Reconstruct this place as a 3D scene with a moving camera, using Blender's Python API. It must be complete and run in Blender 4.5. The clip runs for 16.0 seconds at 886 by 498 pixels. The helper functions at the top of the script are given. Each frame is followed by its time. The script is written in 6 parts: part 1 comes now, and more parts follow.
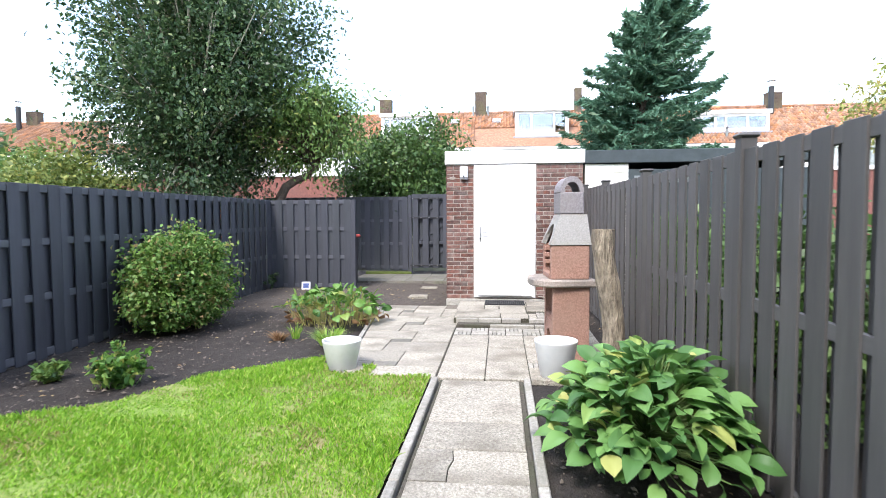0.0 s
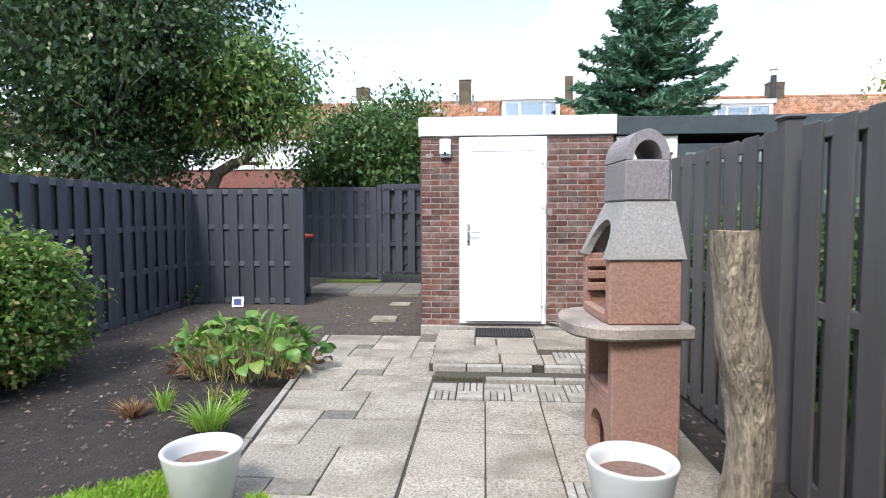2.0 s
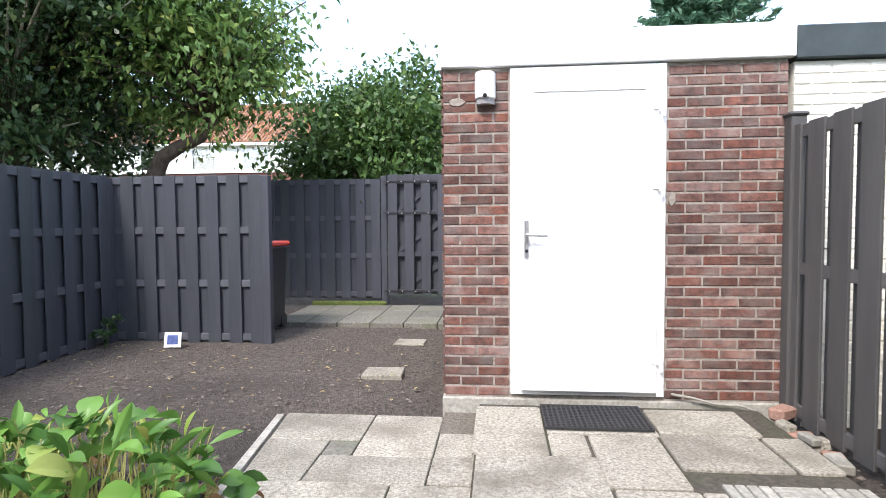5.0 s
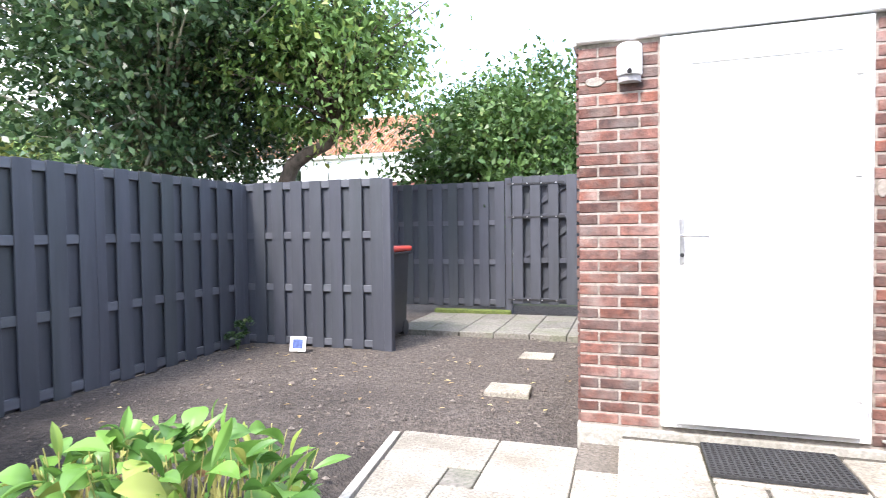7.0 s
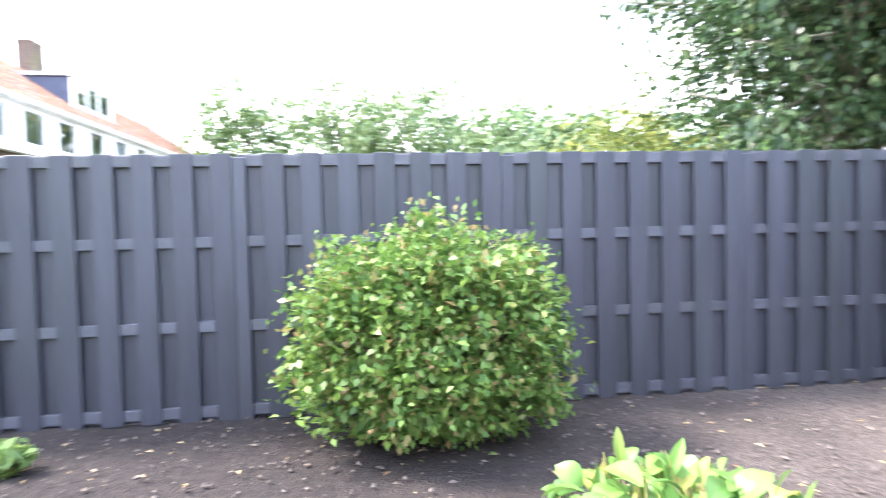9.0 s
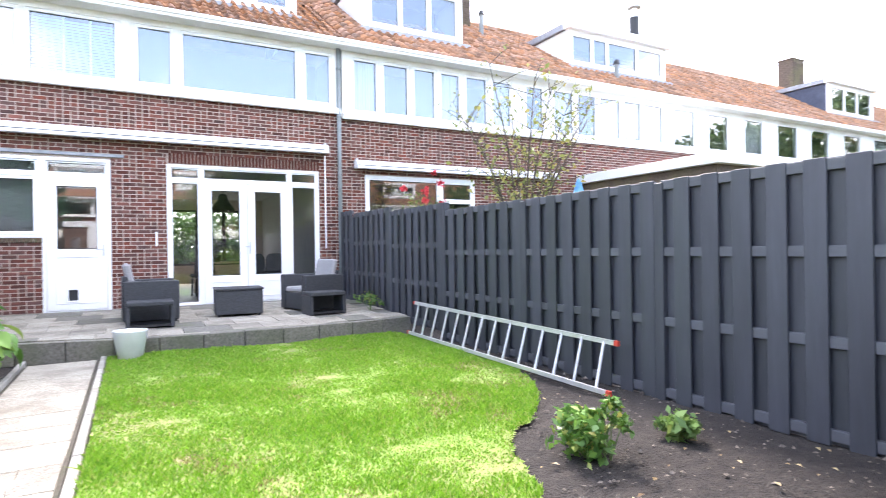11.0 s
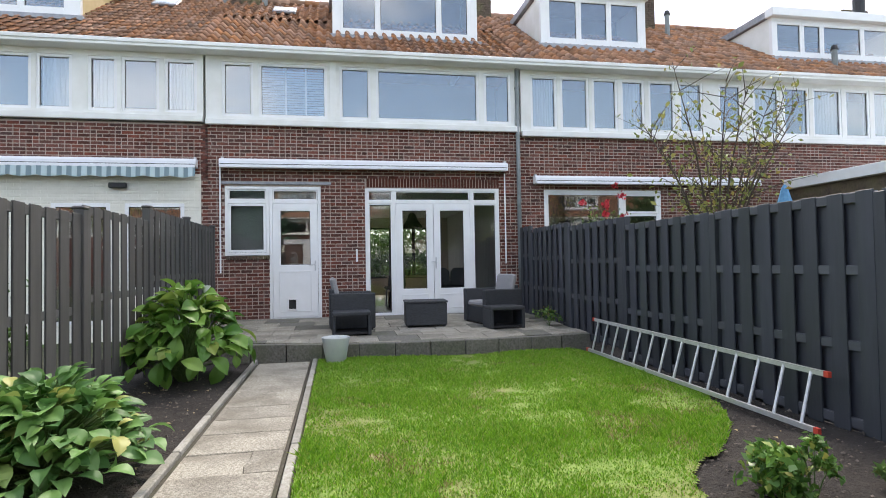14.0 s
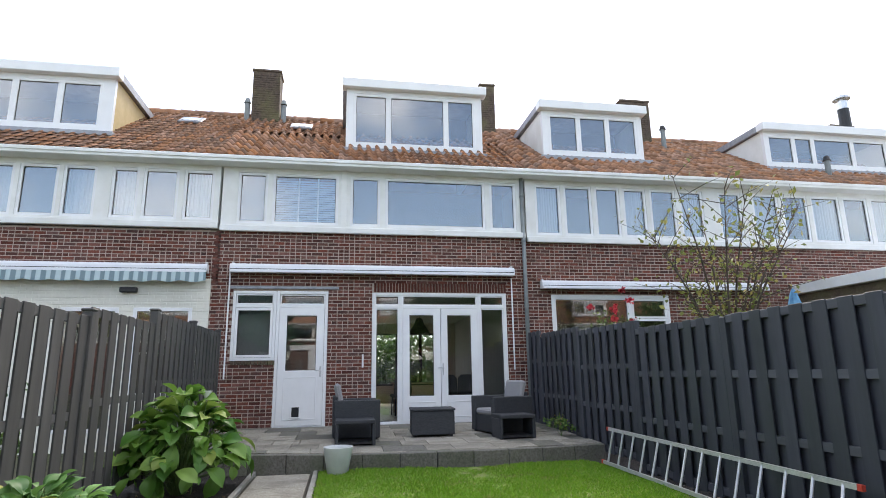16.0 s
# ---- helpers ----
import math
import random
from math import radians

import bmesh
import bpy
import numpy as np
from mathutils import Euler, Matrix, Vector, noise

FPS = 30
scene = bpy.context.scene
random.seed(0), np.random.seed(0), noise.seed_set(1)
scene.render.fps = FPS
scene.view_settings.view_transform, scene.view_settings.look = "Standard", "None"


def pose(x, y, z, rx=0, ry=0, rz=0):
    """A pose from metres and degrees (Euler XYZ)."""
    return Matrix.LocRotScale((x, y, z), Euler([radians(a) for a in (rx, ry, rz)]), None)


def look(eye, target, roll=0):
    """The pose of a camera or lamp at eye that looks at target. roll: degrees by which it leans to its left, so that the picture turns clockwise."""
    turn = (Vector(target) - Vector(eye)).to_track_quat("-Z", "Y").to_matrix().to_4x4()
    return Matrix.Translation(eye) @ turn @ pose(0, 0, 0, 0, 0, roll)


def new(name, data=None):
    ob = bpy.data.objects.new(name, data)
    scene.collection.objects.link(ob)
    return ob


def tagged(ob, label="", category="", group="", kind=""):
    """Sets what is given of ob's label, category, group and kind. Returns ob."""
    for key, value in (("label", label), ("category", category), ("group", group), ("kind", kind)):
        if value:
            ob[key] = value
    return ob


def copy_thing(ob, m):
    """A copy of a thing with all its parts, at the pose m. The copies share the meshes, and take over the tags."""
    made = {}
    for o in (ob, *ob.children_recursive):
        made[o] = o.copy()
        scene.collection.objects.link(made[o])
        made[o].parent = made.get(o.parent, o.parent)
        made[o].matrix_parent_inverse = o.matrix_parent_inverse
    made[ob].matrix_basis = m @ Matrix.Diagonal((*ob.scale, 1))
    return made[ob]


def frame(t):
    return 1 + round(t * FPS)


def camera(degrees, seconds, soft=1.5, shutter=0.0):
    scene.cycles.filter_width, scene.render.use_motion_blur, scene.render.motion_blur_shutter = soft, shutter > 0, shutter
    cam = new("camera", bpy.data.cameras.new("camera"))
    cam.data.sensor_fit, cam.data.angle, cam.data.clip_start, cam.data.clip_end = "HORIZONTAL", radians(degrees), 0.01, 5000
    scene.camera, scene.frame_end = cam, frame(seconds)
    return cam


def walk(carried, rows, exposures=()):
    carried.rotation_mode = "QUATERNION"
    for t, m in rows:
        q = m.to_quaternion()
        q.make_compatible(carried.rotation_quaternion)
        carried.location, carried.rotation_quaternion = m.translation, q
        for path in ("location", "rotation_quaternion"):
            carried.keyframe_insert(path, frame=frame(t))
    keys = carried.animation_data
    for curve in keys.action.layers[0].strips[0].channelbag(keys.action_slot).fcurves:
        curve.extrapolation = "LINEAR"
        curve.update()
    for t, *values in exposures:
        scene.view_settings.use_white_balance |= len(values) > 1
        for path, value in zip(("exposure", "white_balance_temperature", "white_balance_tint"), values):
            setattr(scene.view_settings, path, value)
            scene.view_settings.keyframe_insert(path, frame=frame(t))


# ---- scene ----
cam = camera(75.9, 16.0, 0.6, 0.3)
PATH = [
    (0, (-0.062, -0.564, 1.443), (-0.265, 1.422, 1.328), -0.3),
    (0.5, (-0.092, 0.106, 1.432), (-0.285, 2.093, 1.313), -0.4),
    (1, (-0.096, 0.804, 1.409), (-0.252, 2.794, 1.286), 0.0),
    (1.5, (-0.173, 1.469, 1.408), (-0.318, 3.459, 1.281), 0.1),
    (2, (-0.213, 2.097, 1.395), (-0.358, 4.088, 1.271), -0.2),
    (2.5, (-0.229, 2.652, 1.38), (-0.379, 4.642, 1.26), -0.2),
    (3, (-0.279, 3.164, 1.364), (-0.454, 5.153, 1.241), -0.3),
    (5.3, (-0.6, 4.993, 1.252), (-0.804, 6.981, 1.167), -0.5),
    (5.5, (-0.616, 5.065, 1.242), (-0.84, 7.051, 1.163), -0.5),
    (6, (-0.66, 5.153, 1.245), (-0.973, 7.127, 1.17), -0.6),
    (6.5, (-0.677, 5.202, 1.245), (-1.118, 7.152, 1.176), -0.7),
    (7, (-0.667, 5.263, 1.227), (-1.286, 7.164, 1.164), -0.8),
    (7.5, (-0.713, 5.334, 1.214), (-1.567, 7.142, 1.154), -1.1),
    (8, (-0.8, 5.56, 1.215), (-2.016, 7.147, 1.152), -1.0),
    (8.5, (-0.86, 5.75, 1.235), (-2.56, 6.803, 1.181), -1.2),
    (9, (-0.8, 6.03, 1.268), (-2.786, 6.264, 1.192), -1.3),
    (9.5, (-0.905, 6.47, 1.245), (-2.769, 5.744, 1.213), -1.3),
    (10, (-0.9, 6.503, 1.249), (-2.436, 5.221, 1.231), -1.0),
    (10.2, (-0.932, 6.475, 1.238), (-2.347, 5.062, 1.227), -1.0),
    (12.3, (-0.961, 6.664, 1.297), (-1.45, 4.725, 1.278), -1.0),
    (12.5, (-0.96, 6.665, 1.301), (-1.417, 4.718, 1.28), -1.1),
    (13, (-0.958, 6.673, 1.305), (-1.363, 4.715, 1.282), -1.1),
    (13.5, (-0.966, 6.677, 1.304), (-1.343, 4.713, 1.286), -1.0),
    (14, (-0.964, 6.684, 1.301), (-1.33, 4.719, 1.355), -1.0),
    (14.5, (-0.96, 6.684, 1.291), (-1.319, 4.723, 1.458), -0.9),
    (15, (-0.953, 6.679, 1.282), (-1.305, 4.729, 1.554), -0.9),
    (15.5, (-0.943, 6.669, 1.279), (-1.292, 4.734, 1.642), -0.9),
    (16, (-0.966, 6.684, 1.262), (-1.305, 4.759, 1.687), -0.9),
]
walk(cam, [(t, look(eye, target, roll)) for t, eye, target, roll in PATH], exposures=[(0, 1.88, 6350, 13), (0.7, 1.76, 6350, 13), (1.5, 1.55, 6350, 12), (3.2, 1.47, 6400, 12), (5.5, 2.0, 6450, 12), (6.0, 2.25, 6450, 13), (6.8, 2.52, 6450, 14), (8.0, 3.08, 6450, 18), (8.6, 3.45, 6450, 19), (9.2, 3.47, 6450, 20), (10.2, 3.2, 6450, 20), (12.3, 1.88, 7150, 12), (13.0, 1.6, 7150, 12), (14.0, 1.44, 7050, 12), (16, 1.35, 6950, 12)])

# ---- light ----
world = bpy.data.worlds.new("sky")
scene.world = world
world.use_nodes = True
wn, wl = world.node_tree.nodes, world.node_tree.links
sky = wn.new("ShaderNodeTexSky")
sky.sky_type, sky.sun_disc = "NISHITA", False
sky.sun_elevation, sky.sun_rotation = radians(50), radians(200)
clouds = wn.new("ShaderNodeTexNoise")
clouds.inputs["Scale"].default_value, clouds.inputs["Detail"].default_value = 2.2, 6
ramp = wn.new("ShaderNodeValToRGB")
ramp.color_ramp.elements[0].position, ramp.color_ramp.elements[0].color = 0.46, (0.06, 0.06, 0.06, 1)
ramp.color_ramp.elements[1].position, ramp.color_ramp.elements[1].color = 0.64, (0.97, 0.97, 0.97, 1)
mix = wn.new("ShaderNodeMixRGB")
mix.inputs[2].default_value = (8.0, 8.2, 8.55, 1)
coord = wn.new("ShaderNodeTexCoord")
drift = wn.new("ShaderNodeMapping")
drift.inputs["Location"].default_value = (3.1, 1.7, 0.4)
wl.new(coord.outputs["Generated"], drift.inputs[0])
wl.new(drift.outputs[0], clouds.inputs["Vector"])
wl.new(clouds.outputs["Fac"], ramp.inputs[0])
wl.new(ramp.outputs[0], mix.inputs[0])
wl.new(sky.outputs[0], mix.inputs[1])
wl.new(mix.outputs[0], wn["Background"].inputs[0])
wn["Background"].inputs[1].default_value = 0.15
sun = new("sun", bpy.data.lights.new("sun", "SUN"))
sun.data.energy, sun.data.angle, sun.data.color = 1.4, radians(14), (1, 0.95, 0.88)
# from behind the house, high
sun.matrix_world = look((0, 0, 20), (4.6, 13.0, 4), 0)


# ---- materials ----
def shader(name, rough=0.7, metal=0.0, spec=0.5):
    m = bpy.data.materials.new(name)
    m.use_nodes = True
    b = m.node_tree.nodes["Principled BSDF"]
    b.inputs["Roughness"].default_value, b.inputs["Metallic"].default_value = rough, metal
    b.inputs["Specular IOR Level"].default_value = spec
    return m, m.node_tree.nodes, m.node_tree.links, b


def surface(name, dark, light, scale=20, rough=0.7, metal=0.0, bump=0.3, depth=0.004, vary=0.0, stain=None, stain_scale=2.0, stain_amount=0.5,
            stretch=(1, 1, 1), island=False, spec=0.5, grain=None):
    """A two-scale surface: grain between two colours, broad stains, relief, and a shift of value from piece to piece."""
    m, n, l, b = shader(name, rough, metal, spec)
    tc, mp = n.new("ShaderNodeTexCoord"), n.new("ShaderNodeMapping")
    mp.inputs["Scale"].default_value = stretch
    l.new(tc.outputs["Object"], mp.inputs[0])
    shift = n.new("ShaderNodeVectorMath")
    info = n.new("ShaderNodeNewGeometry") if island else n.new("ShaderNodeObjectInfo")
    rnd = info.outputs["Random Per Island"] if island else info.outputs["Random"]
    k = n.new("ShaderNodeMath")
    k.operation = "MULTIPLY"
    k.inputs[1].default_value = 37.0 if vary else 0.0
    l.new(rnd, k.inputs[0])
    l.new(mp.outputs[0], shift.inputs[0])
    l.new(k.outputs[0], shift.inputs[1])
    a = n.new("ShaderNodeTexNoise")
    a.inputs["Scale"].default_value, a.inputs["Detail"].default_value, a.inputs["Roughness"].default_value = scale, 6, 0.65
    l.new(shift.outputs[0], a.inputs["Vector"])
    r = n.new("ShaderNodeValToRGB")
    r.color_ramp.elements[0].position, r.color_ramp.elements[1].position = 0.32, 0.68
    r.color_ramp.elements[0].color, r.color_ramp.elements[1].color = (*dark, 1), (*light, 1)
    l.new(a.outputs["Fac"], r.inputs[0])
    out = r.outputs[0]
    if stain:
        s = n.new("ShaderNodeTexNoise")
        s.inputs["Scale"].default_value, s.inputs["Detail"].default_value = stain_scale, 5
        l.new(shift.outputs[0], s.inputs["Vector"])
        sr = n.new("ShaderNodeMapRange")
        sr.inputs[1].default_value, sr.inputs[2].default_value, sr.inputs[4].default_value = 0.45, 0.7, stain_amount
        l.new(s.outputs["Fac"], sr.inputs[0])
        mx = n.new("ShaderNodeMixRGB")
        mx.inputs[2].default_value = (*stain, 1)
        l.new(sr.outputs[0], mx.inputs[0])
        l.new(out, mx.inputs[1])
        out = mx.outputs[0]
    if vary:
        hs = n.new("ShaderNodeHueSaturation")
        v = n.new("ShaderNodeMapRange")
        v.inputs[3].default_value, v.inputs[4].default_value = 1 - vary, 1 + vary
        l.new(rnd, v.inputs[0])
        l.new(v.outputs[0], hs.inputs["Value"])
        if vary >= 0.3:
            fr, sat = n.new("ShaderNodeMath"), n.new("ShaderNodeMapRange")
            fr.operation = "FRACT"
            sat.inputs[3].default_value, sat.inputs[4].default_value = 0.85, 1.2
            l.new(k.outputs[0], fr.inputs[0])
            l.new(fr.outputs[0], sat.inputs[0])
            l.new(sat.outputs[0], hs.inputs["Saturation"])
        l.new(out, hs.inputs["Color"])
        out = hs.outputs[0]
    l.new(out, b.inputs["Base Color"])
    if bump:
        f = n.new("ShaderNodeTexNoise")
        f.inputs["Scale"].default_value, f.inputs["Detail"].default_value = grain or scale * 3, 4
        l.new(shift.outputs[0], f.inputs["Vector"])
        bp = n.new("ShaderNodeBump")
        bp.inputs["Strength"].default_value, bp.inputs["Distance"].default_value = bump, depth
        l.new(f.outputs["Fac"], bp.inputs["Height"])
        l.new(bp.outputs[0], b.inputs["Normal"])
    return m


def leaf_material(name, dark, light, yellow=(0.35, 0.36, 0.04), turned=0.1, rough=0.45, thin=0.3):
    """Leaves that differ one from another; a share of them turned yellowish; some light passes through."""
    m, n, l, b = shader(name, rough, 0, 0.4)
    g = n.new("ShaderNodeNewGeometry")
    oi = n.new("ShaderNodeObjectInfo")
    add = n.new("ShaderNodeMath")
    l.new(g.outputs["Random Per Island"], add.inputs[0])
    l.new(oi.outputs["Random"], add.inputs[1])
    fr = n.new("ShaderNodeMath")
    fr.operation = "FRACT"
    l.new(add.outputs[0], fr.inputs[0])
    r = n.new("ShaderNodeValToRGB")
    e = r.color_ramp.elements
    e[0].position, e[0].color = 0.0, (*dark, 1)
    e[1].position, e[1].color = max(0.05, 1 - 2 * turned), (*light, 1)
    q = e.new(1.0)
    q.color = (*yellow, 1)
    l.new(fr.outputs[0], r.inputs[0])
    l.new(r.outputs[0], b.inputs["Base Color"])
    t = n.new("ShaderNodeBsdfTranslucent")
    l.new(r.outputs[0], t.inputs[0])
    mx = n.new("ShaderNodeMixShader")
    mx.inputs[0].default_value = thin
    l.new(b.outputs[0], mx.inputs[1])
    l.new(t.outputs[0], mx.inputs[2])
    l.new(mx.outputs[0], n["Material Output"].inputs[0])
    return m


def glass_material(name, tint=(0.9, 0.95, 0.95), ior=1.95):
    m, n, l, b = shader(name, 0.0)
    b.inputs["Base Color"].default_value = (*tint, 1)
    b.inputs["Transmission Weight"].default_value = 1.0
    b.inputs["IOR"].default_value = ior
    return m


FENCE = surface("fence_paint", (0.038, 0.041, 0.052), (0.057, 0.061, 0.075), 9, 0.55, 0, 0.35, 0.003, 0.12, (0.03, 0.042, 0.03), 1.6, 0.35, (1, 1, 0.12))
SOIL = surface("soil", (0.010, 0.008, 0.0068), (0.038, 0.030, 0.025), 16, 0.95, 0, 1.0, 0.03, 0, (0.055, 0.045, 0.038), 0.5, 0.6, grain=60)


def trodden(m, y0, y1, dark, light):
    """Drier, paler earth towards y1, with a ragged border."""
    n, l = m.node_tree.nodes, m.node_tree.links
    b = n["Principled BSDF"]
    old = b.inputs["Base Color"].links[0].from_socket
    tc, sp, big, fine = n.new("ShaderNodeTexCoord"), n.new("ShaderNodeSeparateXYZ"), n.new("ShaderNodeTexNoise"), n.new("ShaderNodeTexNoise")
    big.inputs["Scale"].default_value, fine.inputs["Scale"].default_value = 0.9, 34
    big.inputs["Detail"].default_value, fine.inputs["Detail"].default_value = 6, 6
    for q in (sp.inputs[0], big.inputs["Vector"], fine.inputs["Vector"]):
        l.new(tc.outputs["Object"], q)
    wob = n.new("ShaderNodeMath")
    wob.operation = "MULTIPLY_ADD"
    wob.inputs[1].default_value = 5.0
    l.new(big.outputs["Fac"], wob.inputs[0])
    l.new(sp.outputs["Y"], wob.inputs[2])
    mr = n.new("ShaderNodeMapRange")
    mr.inputs[1].default_value, mr.inputs[2].default_value = y0 + 2.5, y1 + 2.5
    l.new(wob.outputs[0], mr.inputs[0])
    r = n.new("ShaderNodeValToRGB")
    r.color_ramp.elements[0].position, r.color_ramp.elements[1].position = 0.33, 0.67
    r.color_ramp.elements[0].color, r.color_ramp.elements[1].color = (*dark, 1), (*light, 1)
    l.new(fine.outputs["Fac"], r.inputs[0])
    mx = n.new("ShaderNodeMixRGB")
    l.new(mr.outputs[0], mx.inputs[0])
    l.new(old, mx.inputs[1])
    l.new(r.outputs[0], mx.inputs[2])
    l.new(mx.outputs[0], b.inputs["Base Color"])


trodden(SOIL, 6.6, 9.4, (0.048, 0.039, 0.033), (0.14, 0.116, 0.096))
SOIL_DRY = surface("clods", (0.05, 0.042, 0.037), (0.2, 0.17, 0.14), 30, 0.95, 0, 0.5, 0.01, 0.35, island=True)
GRASS = leaf_material("grass", (0.105, 0.25, 0.014), (0.25, 0.47, 0.032), (0.44, 0.44, 0.14), 0.11, 0.55, 0.18)
GROUND = surface("rough_ground", (0.035, 0.04, 0.018), (0.10, 0.11, 0.05), 6, 0.95, 0, 0.8, 0.03, 0, (0.12, 0.10, 0.07), 0.4, 0.8)
TURF = surface("turf", (0.11, 0.18, 0.03), (0.22, 0.31, 0.06), 30, 0.95, 0, 0.6, 0.01, 0, (0.27, 0.21, 0.11), 1.3, 0.85)
CONCRETE = surface("washed_concrete", (0.165, 0.148, 0.118), (0.53, 0.49, 0.41), 62, 0.9, 0, 1.0, 0.008, 0.13, (0.15, 0.133, 0.102), 2.6, 0.75)
KERB = surface("kerb_concrete", (0.22, 0.21, 0.18), (0.40, 0.38, 0.34), 40, 0.9, 0, 0.5, 0.004, 0.15, (0.16, 0.15, 0.11), 3, 0.6)
DRY_EARTH = surface("dry_earth", (0.085, 0.071, 0.057), (0.27, 0.235, 0.19), 45, 0.95, 0, 1.0, 0.015, 0, (0.14, 0.12, 0.095), 6, 0.6)
JOINT = surface("joint_earth", (0.035, 0.03, 0.022), (0.10, 0.088, 0.068), 40, 0.95, 0, 0.8, 0.01, 0, (0.05, 0.06, 0.025), 3, 0.6)
OLD_STONE = surface("old_stone", (0.10, 0.093, 0.078), (0.23, 0.215, 0.185), 35, 0.9, 0, 0.6, 0.005, 0.15, (0.10, 0.12, 0.06), 3, 0.5)
BRICK = surface("shed_brick", (0.066, 0.037, 0.032), (0.20, 0.092, 0.071), 16, 0.88, 0, 0.9, 0.008, 0.42, (0.22, 0.18, 0.16), 6, 0.7)
HOUSE_BRICK = surface("house_brick", (0.08, 0.030, 0.023), (0.19, 0.068, 0.050), 9, 0.85, 0, 0.5, 0.005, 0.45, (0.12, 0.06, 0.05), 0.5, 0.5, island=True)
PIER_BRICK = surface("pier_brick", (0.08, 0.031, 0.024), (0.19, 0.069, 0.051), 9, 0.85, 0, 0.5, 0.005, 0.45, (0.12, 0.06, 0.05), 2, 0.5)
MORTAR = surface("mortar", (0.17, 0.145, 0.125), (0.36, 0.32, 0.275), 40, 0.95, 0, 0.5, 0.004, 0, (0.4, 0.35, 0.32), 3, 0.5)
GREY_MORTAR = surface("grey_mortar", (0.40, 0.325, 0.275), (0.55, 0.455, 0.39), 30, 0.95, 0, 0.5, 0.004)
WHITE = surface("white_plastic", (0.84, 0.84, 0.84), (0.89, 0.89, 0.89), 3, 0.3, 0, 0.05, 0.001)
CREAM = surface("cream_paint", (0.82, 0.82, 0.79), (0.88, 0.88, 0.855), 4, 0.55, 0, 0.15, 0.002, 0, (0.6, 0.58, 0.5), 1.2, 0.4)
OCHRE = surface("ochre_panel", (0.50, 0.38, 0.18), (0.60, 0.47, 0.25), 3, 0.6)
RENDER = surface("painted_brick", (0.78, 0.755, 0.67), (0.86, 0.835, 0.755), 8, 0.8, 0, 0.7, 0.008, 0, (0.6, 0.58, 0.5), 1, 0.35)
PANTILE = surface("pantile", (0.22, 0.105, 0.06), (0.50, 0.26, 0.15), 8, 0.8, 0, 0.5, 0.005, 0.35, (0.13, 0.09, 0.06), 3, 0.5)
PANTILE_I = surface("pantile_far", (0.22, 0.108, 0.063), (0.47, 0.255, 0.155), 8, 0.8, 0, 0.5, 0.005, 0.35, (0.13, 0.09, 0.06), 1.2, 0.5, island=True)
CHIMNEY = surface("chimney_brick", (0.06, 0.045, 0.035), (0.15, 0.11, 0.085), 14, 0.9, 0, 0.7, 0.01, 0, (0.17, 0.16, 0.07), 1.5, 0.6)
LEAD = surface("lead", (0.25, 0.26, 0.28), (0.40, 0.41, 0.44), 6, 0.5, 0.3, 0.3, 0.006)
BLACK = surface("black_plastic", (0.012, 0.012, 0.014), (0.025, 0.025, 0.028), 30, 0.5, 0, 0.2, 0.001)
RUBBER = surface("rubber_mat", (0.014, 0.014, 0.015), (0.035, 0.035, 0.036), 60, 0.8, 0, 0.8, 0.006)
RATTAN = surface("rattan", (0.022, 0.024, 0.028), (0.045, 0.048, 0.055), 90, 0.6, 0, 0.9, 0.004, 0, stretch=(0.3, 0.3, 1))
CUSHION = surface("grey_cushion", (0.24, 0.23, 0.24), (0.34, 0.33, 0.33), 60, 0.95, 0, 0.3, 0.002)
STEEL = surface("brushed_steel", (0.55, 0.55, 0.56), (0.68, 0.68, 0.69), 60, 0.35, 0.9, 0.1, 0.001)
ALU = surface("aluminium", (0.58, 0.58, 0.58), (0.72, 0.72, 0.72), 20, 0.45, 0.55, 0.15, 0.001)
RED = surface("red_plastic", (0.55, 0.05, 0.03), (0.65, 0.08, 0.05), 10, 0.5)
BLUE = surface("blue_cloth", (0.08, 0.25, 0.45), (0.15, 0.38, 0.6), 10, 0.8)
POT = surface("glazed_pot", (0.58, 0.60, 0.59), (0.70, 0.72, 0.71), 6, 0.35, 0, 0.1, 0.002, 0, (0.45, 0.47, 0.45), 3, 0.35)
POT_SOIL = surface("pot_earth", (0.12, 0.07, 0.055), (0.22, 0.14, 0.11), 40, 0.95, 0, 0.6, 0.01)
TERRA = surface("bbq_terracotta", (0.21, 0.115, 0.085), (0.40, 0.235, 0.18), 70, 0.95, 0, 0.7, 0.004, 0.05, (0.30, 0.20, 0.15), 2.5, 0.6)
BBQ_GREY = surface("bbq_concrete", (0.20, 0.195, 0.185), (0.36, 0.35, 0.33), 80, 0.95, 0, 0.8, 0.004, 0.05, (0.22, 0.21, 0.17), 3, 0.6)
BBQ_TOP = surface("bbq_chimney_stone", (0.17, 0.155, 0.16), (0.30, 0.28, 0.29), 60, 0.95, 0, 0.7, 0.004, 0.05, (0.24, 0.22, 0.21), 4, 0.6)
BBQ_SHELF = surface("bbq_shelf", (0.24, 0.20, 0.17), (0.42, 0.36, 0.31), 60, 0.9, 0, 0.6, 0.004, 0, (0.13, 0.12, 0.11), 4, 0.7)
BARK = surface("stump_bark", (0.11, 0.09, 0.065), (0.50, 0.42, 0.31), 30, 0.95, 0, 1.0, 0.035, 0, (0.10, 0.08, 0.06), 4, 0.6, (1, 1, 0.25))
WOOD = surface("cut_wood", (0.35, 0.27, 0.18), (0.52, 0.42, 0.30), 20, 0.9, 0, 0.5, 0.005)
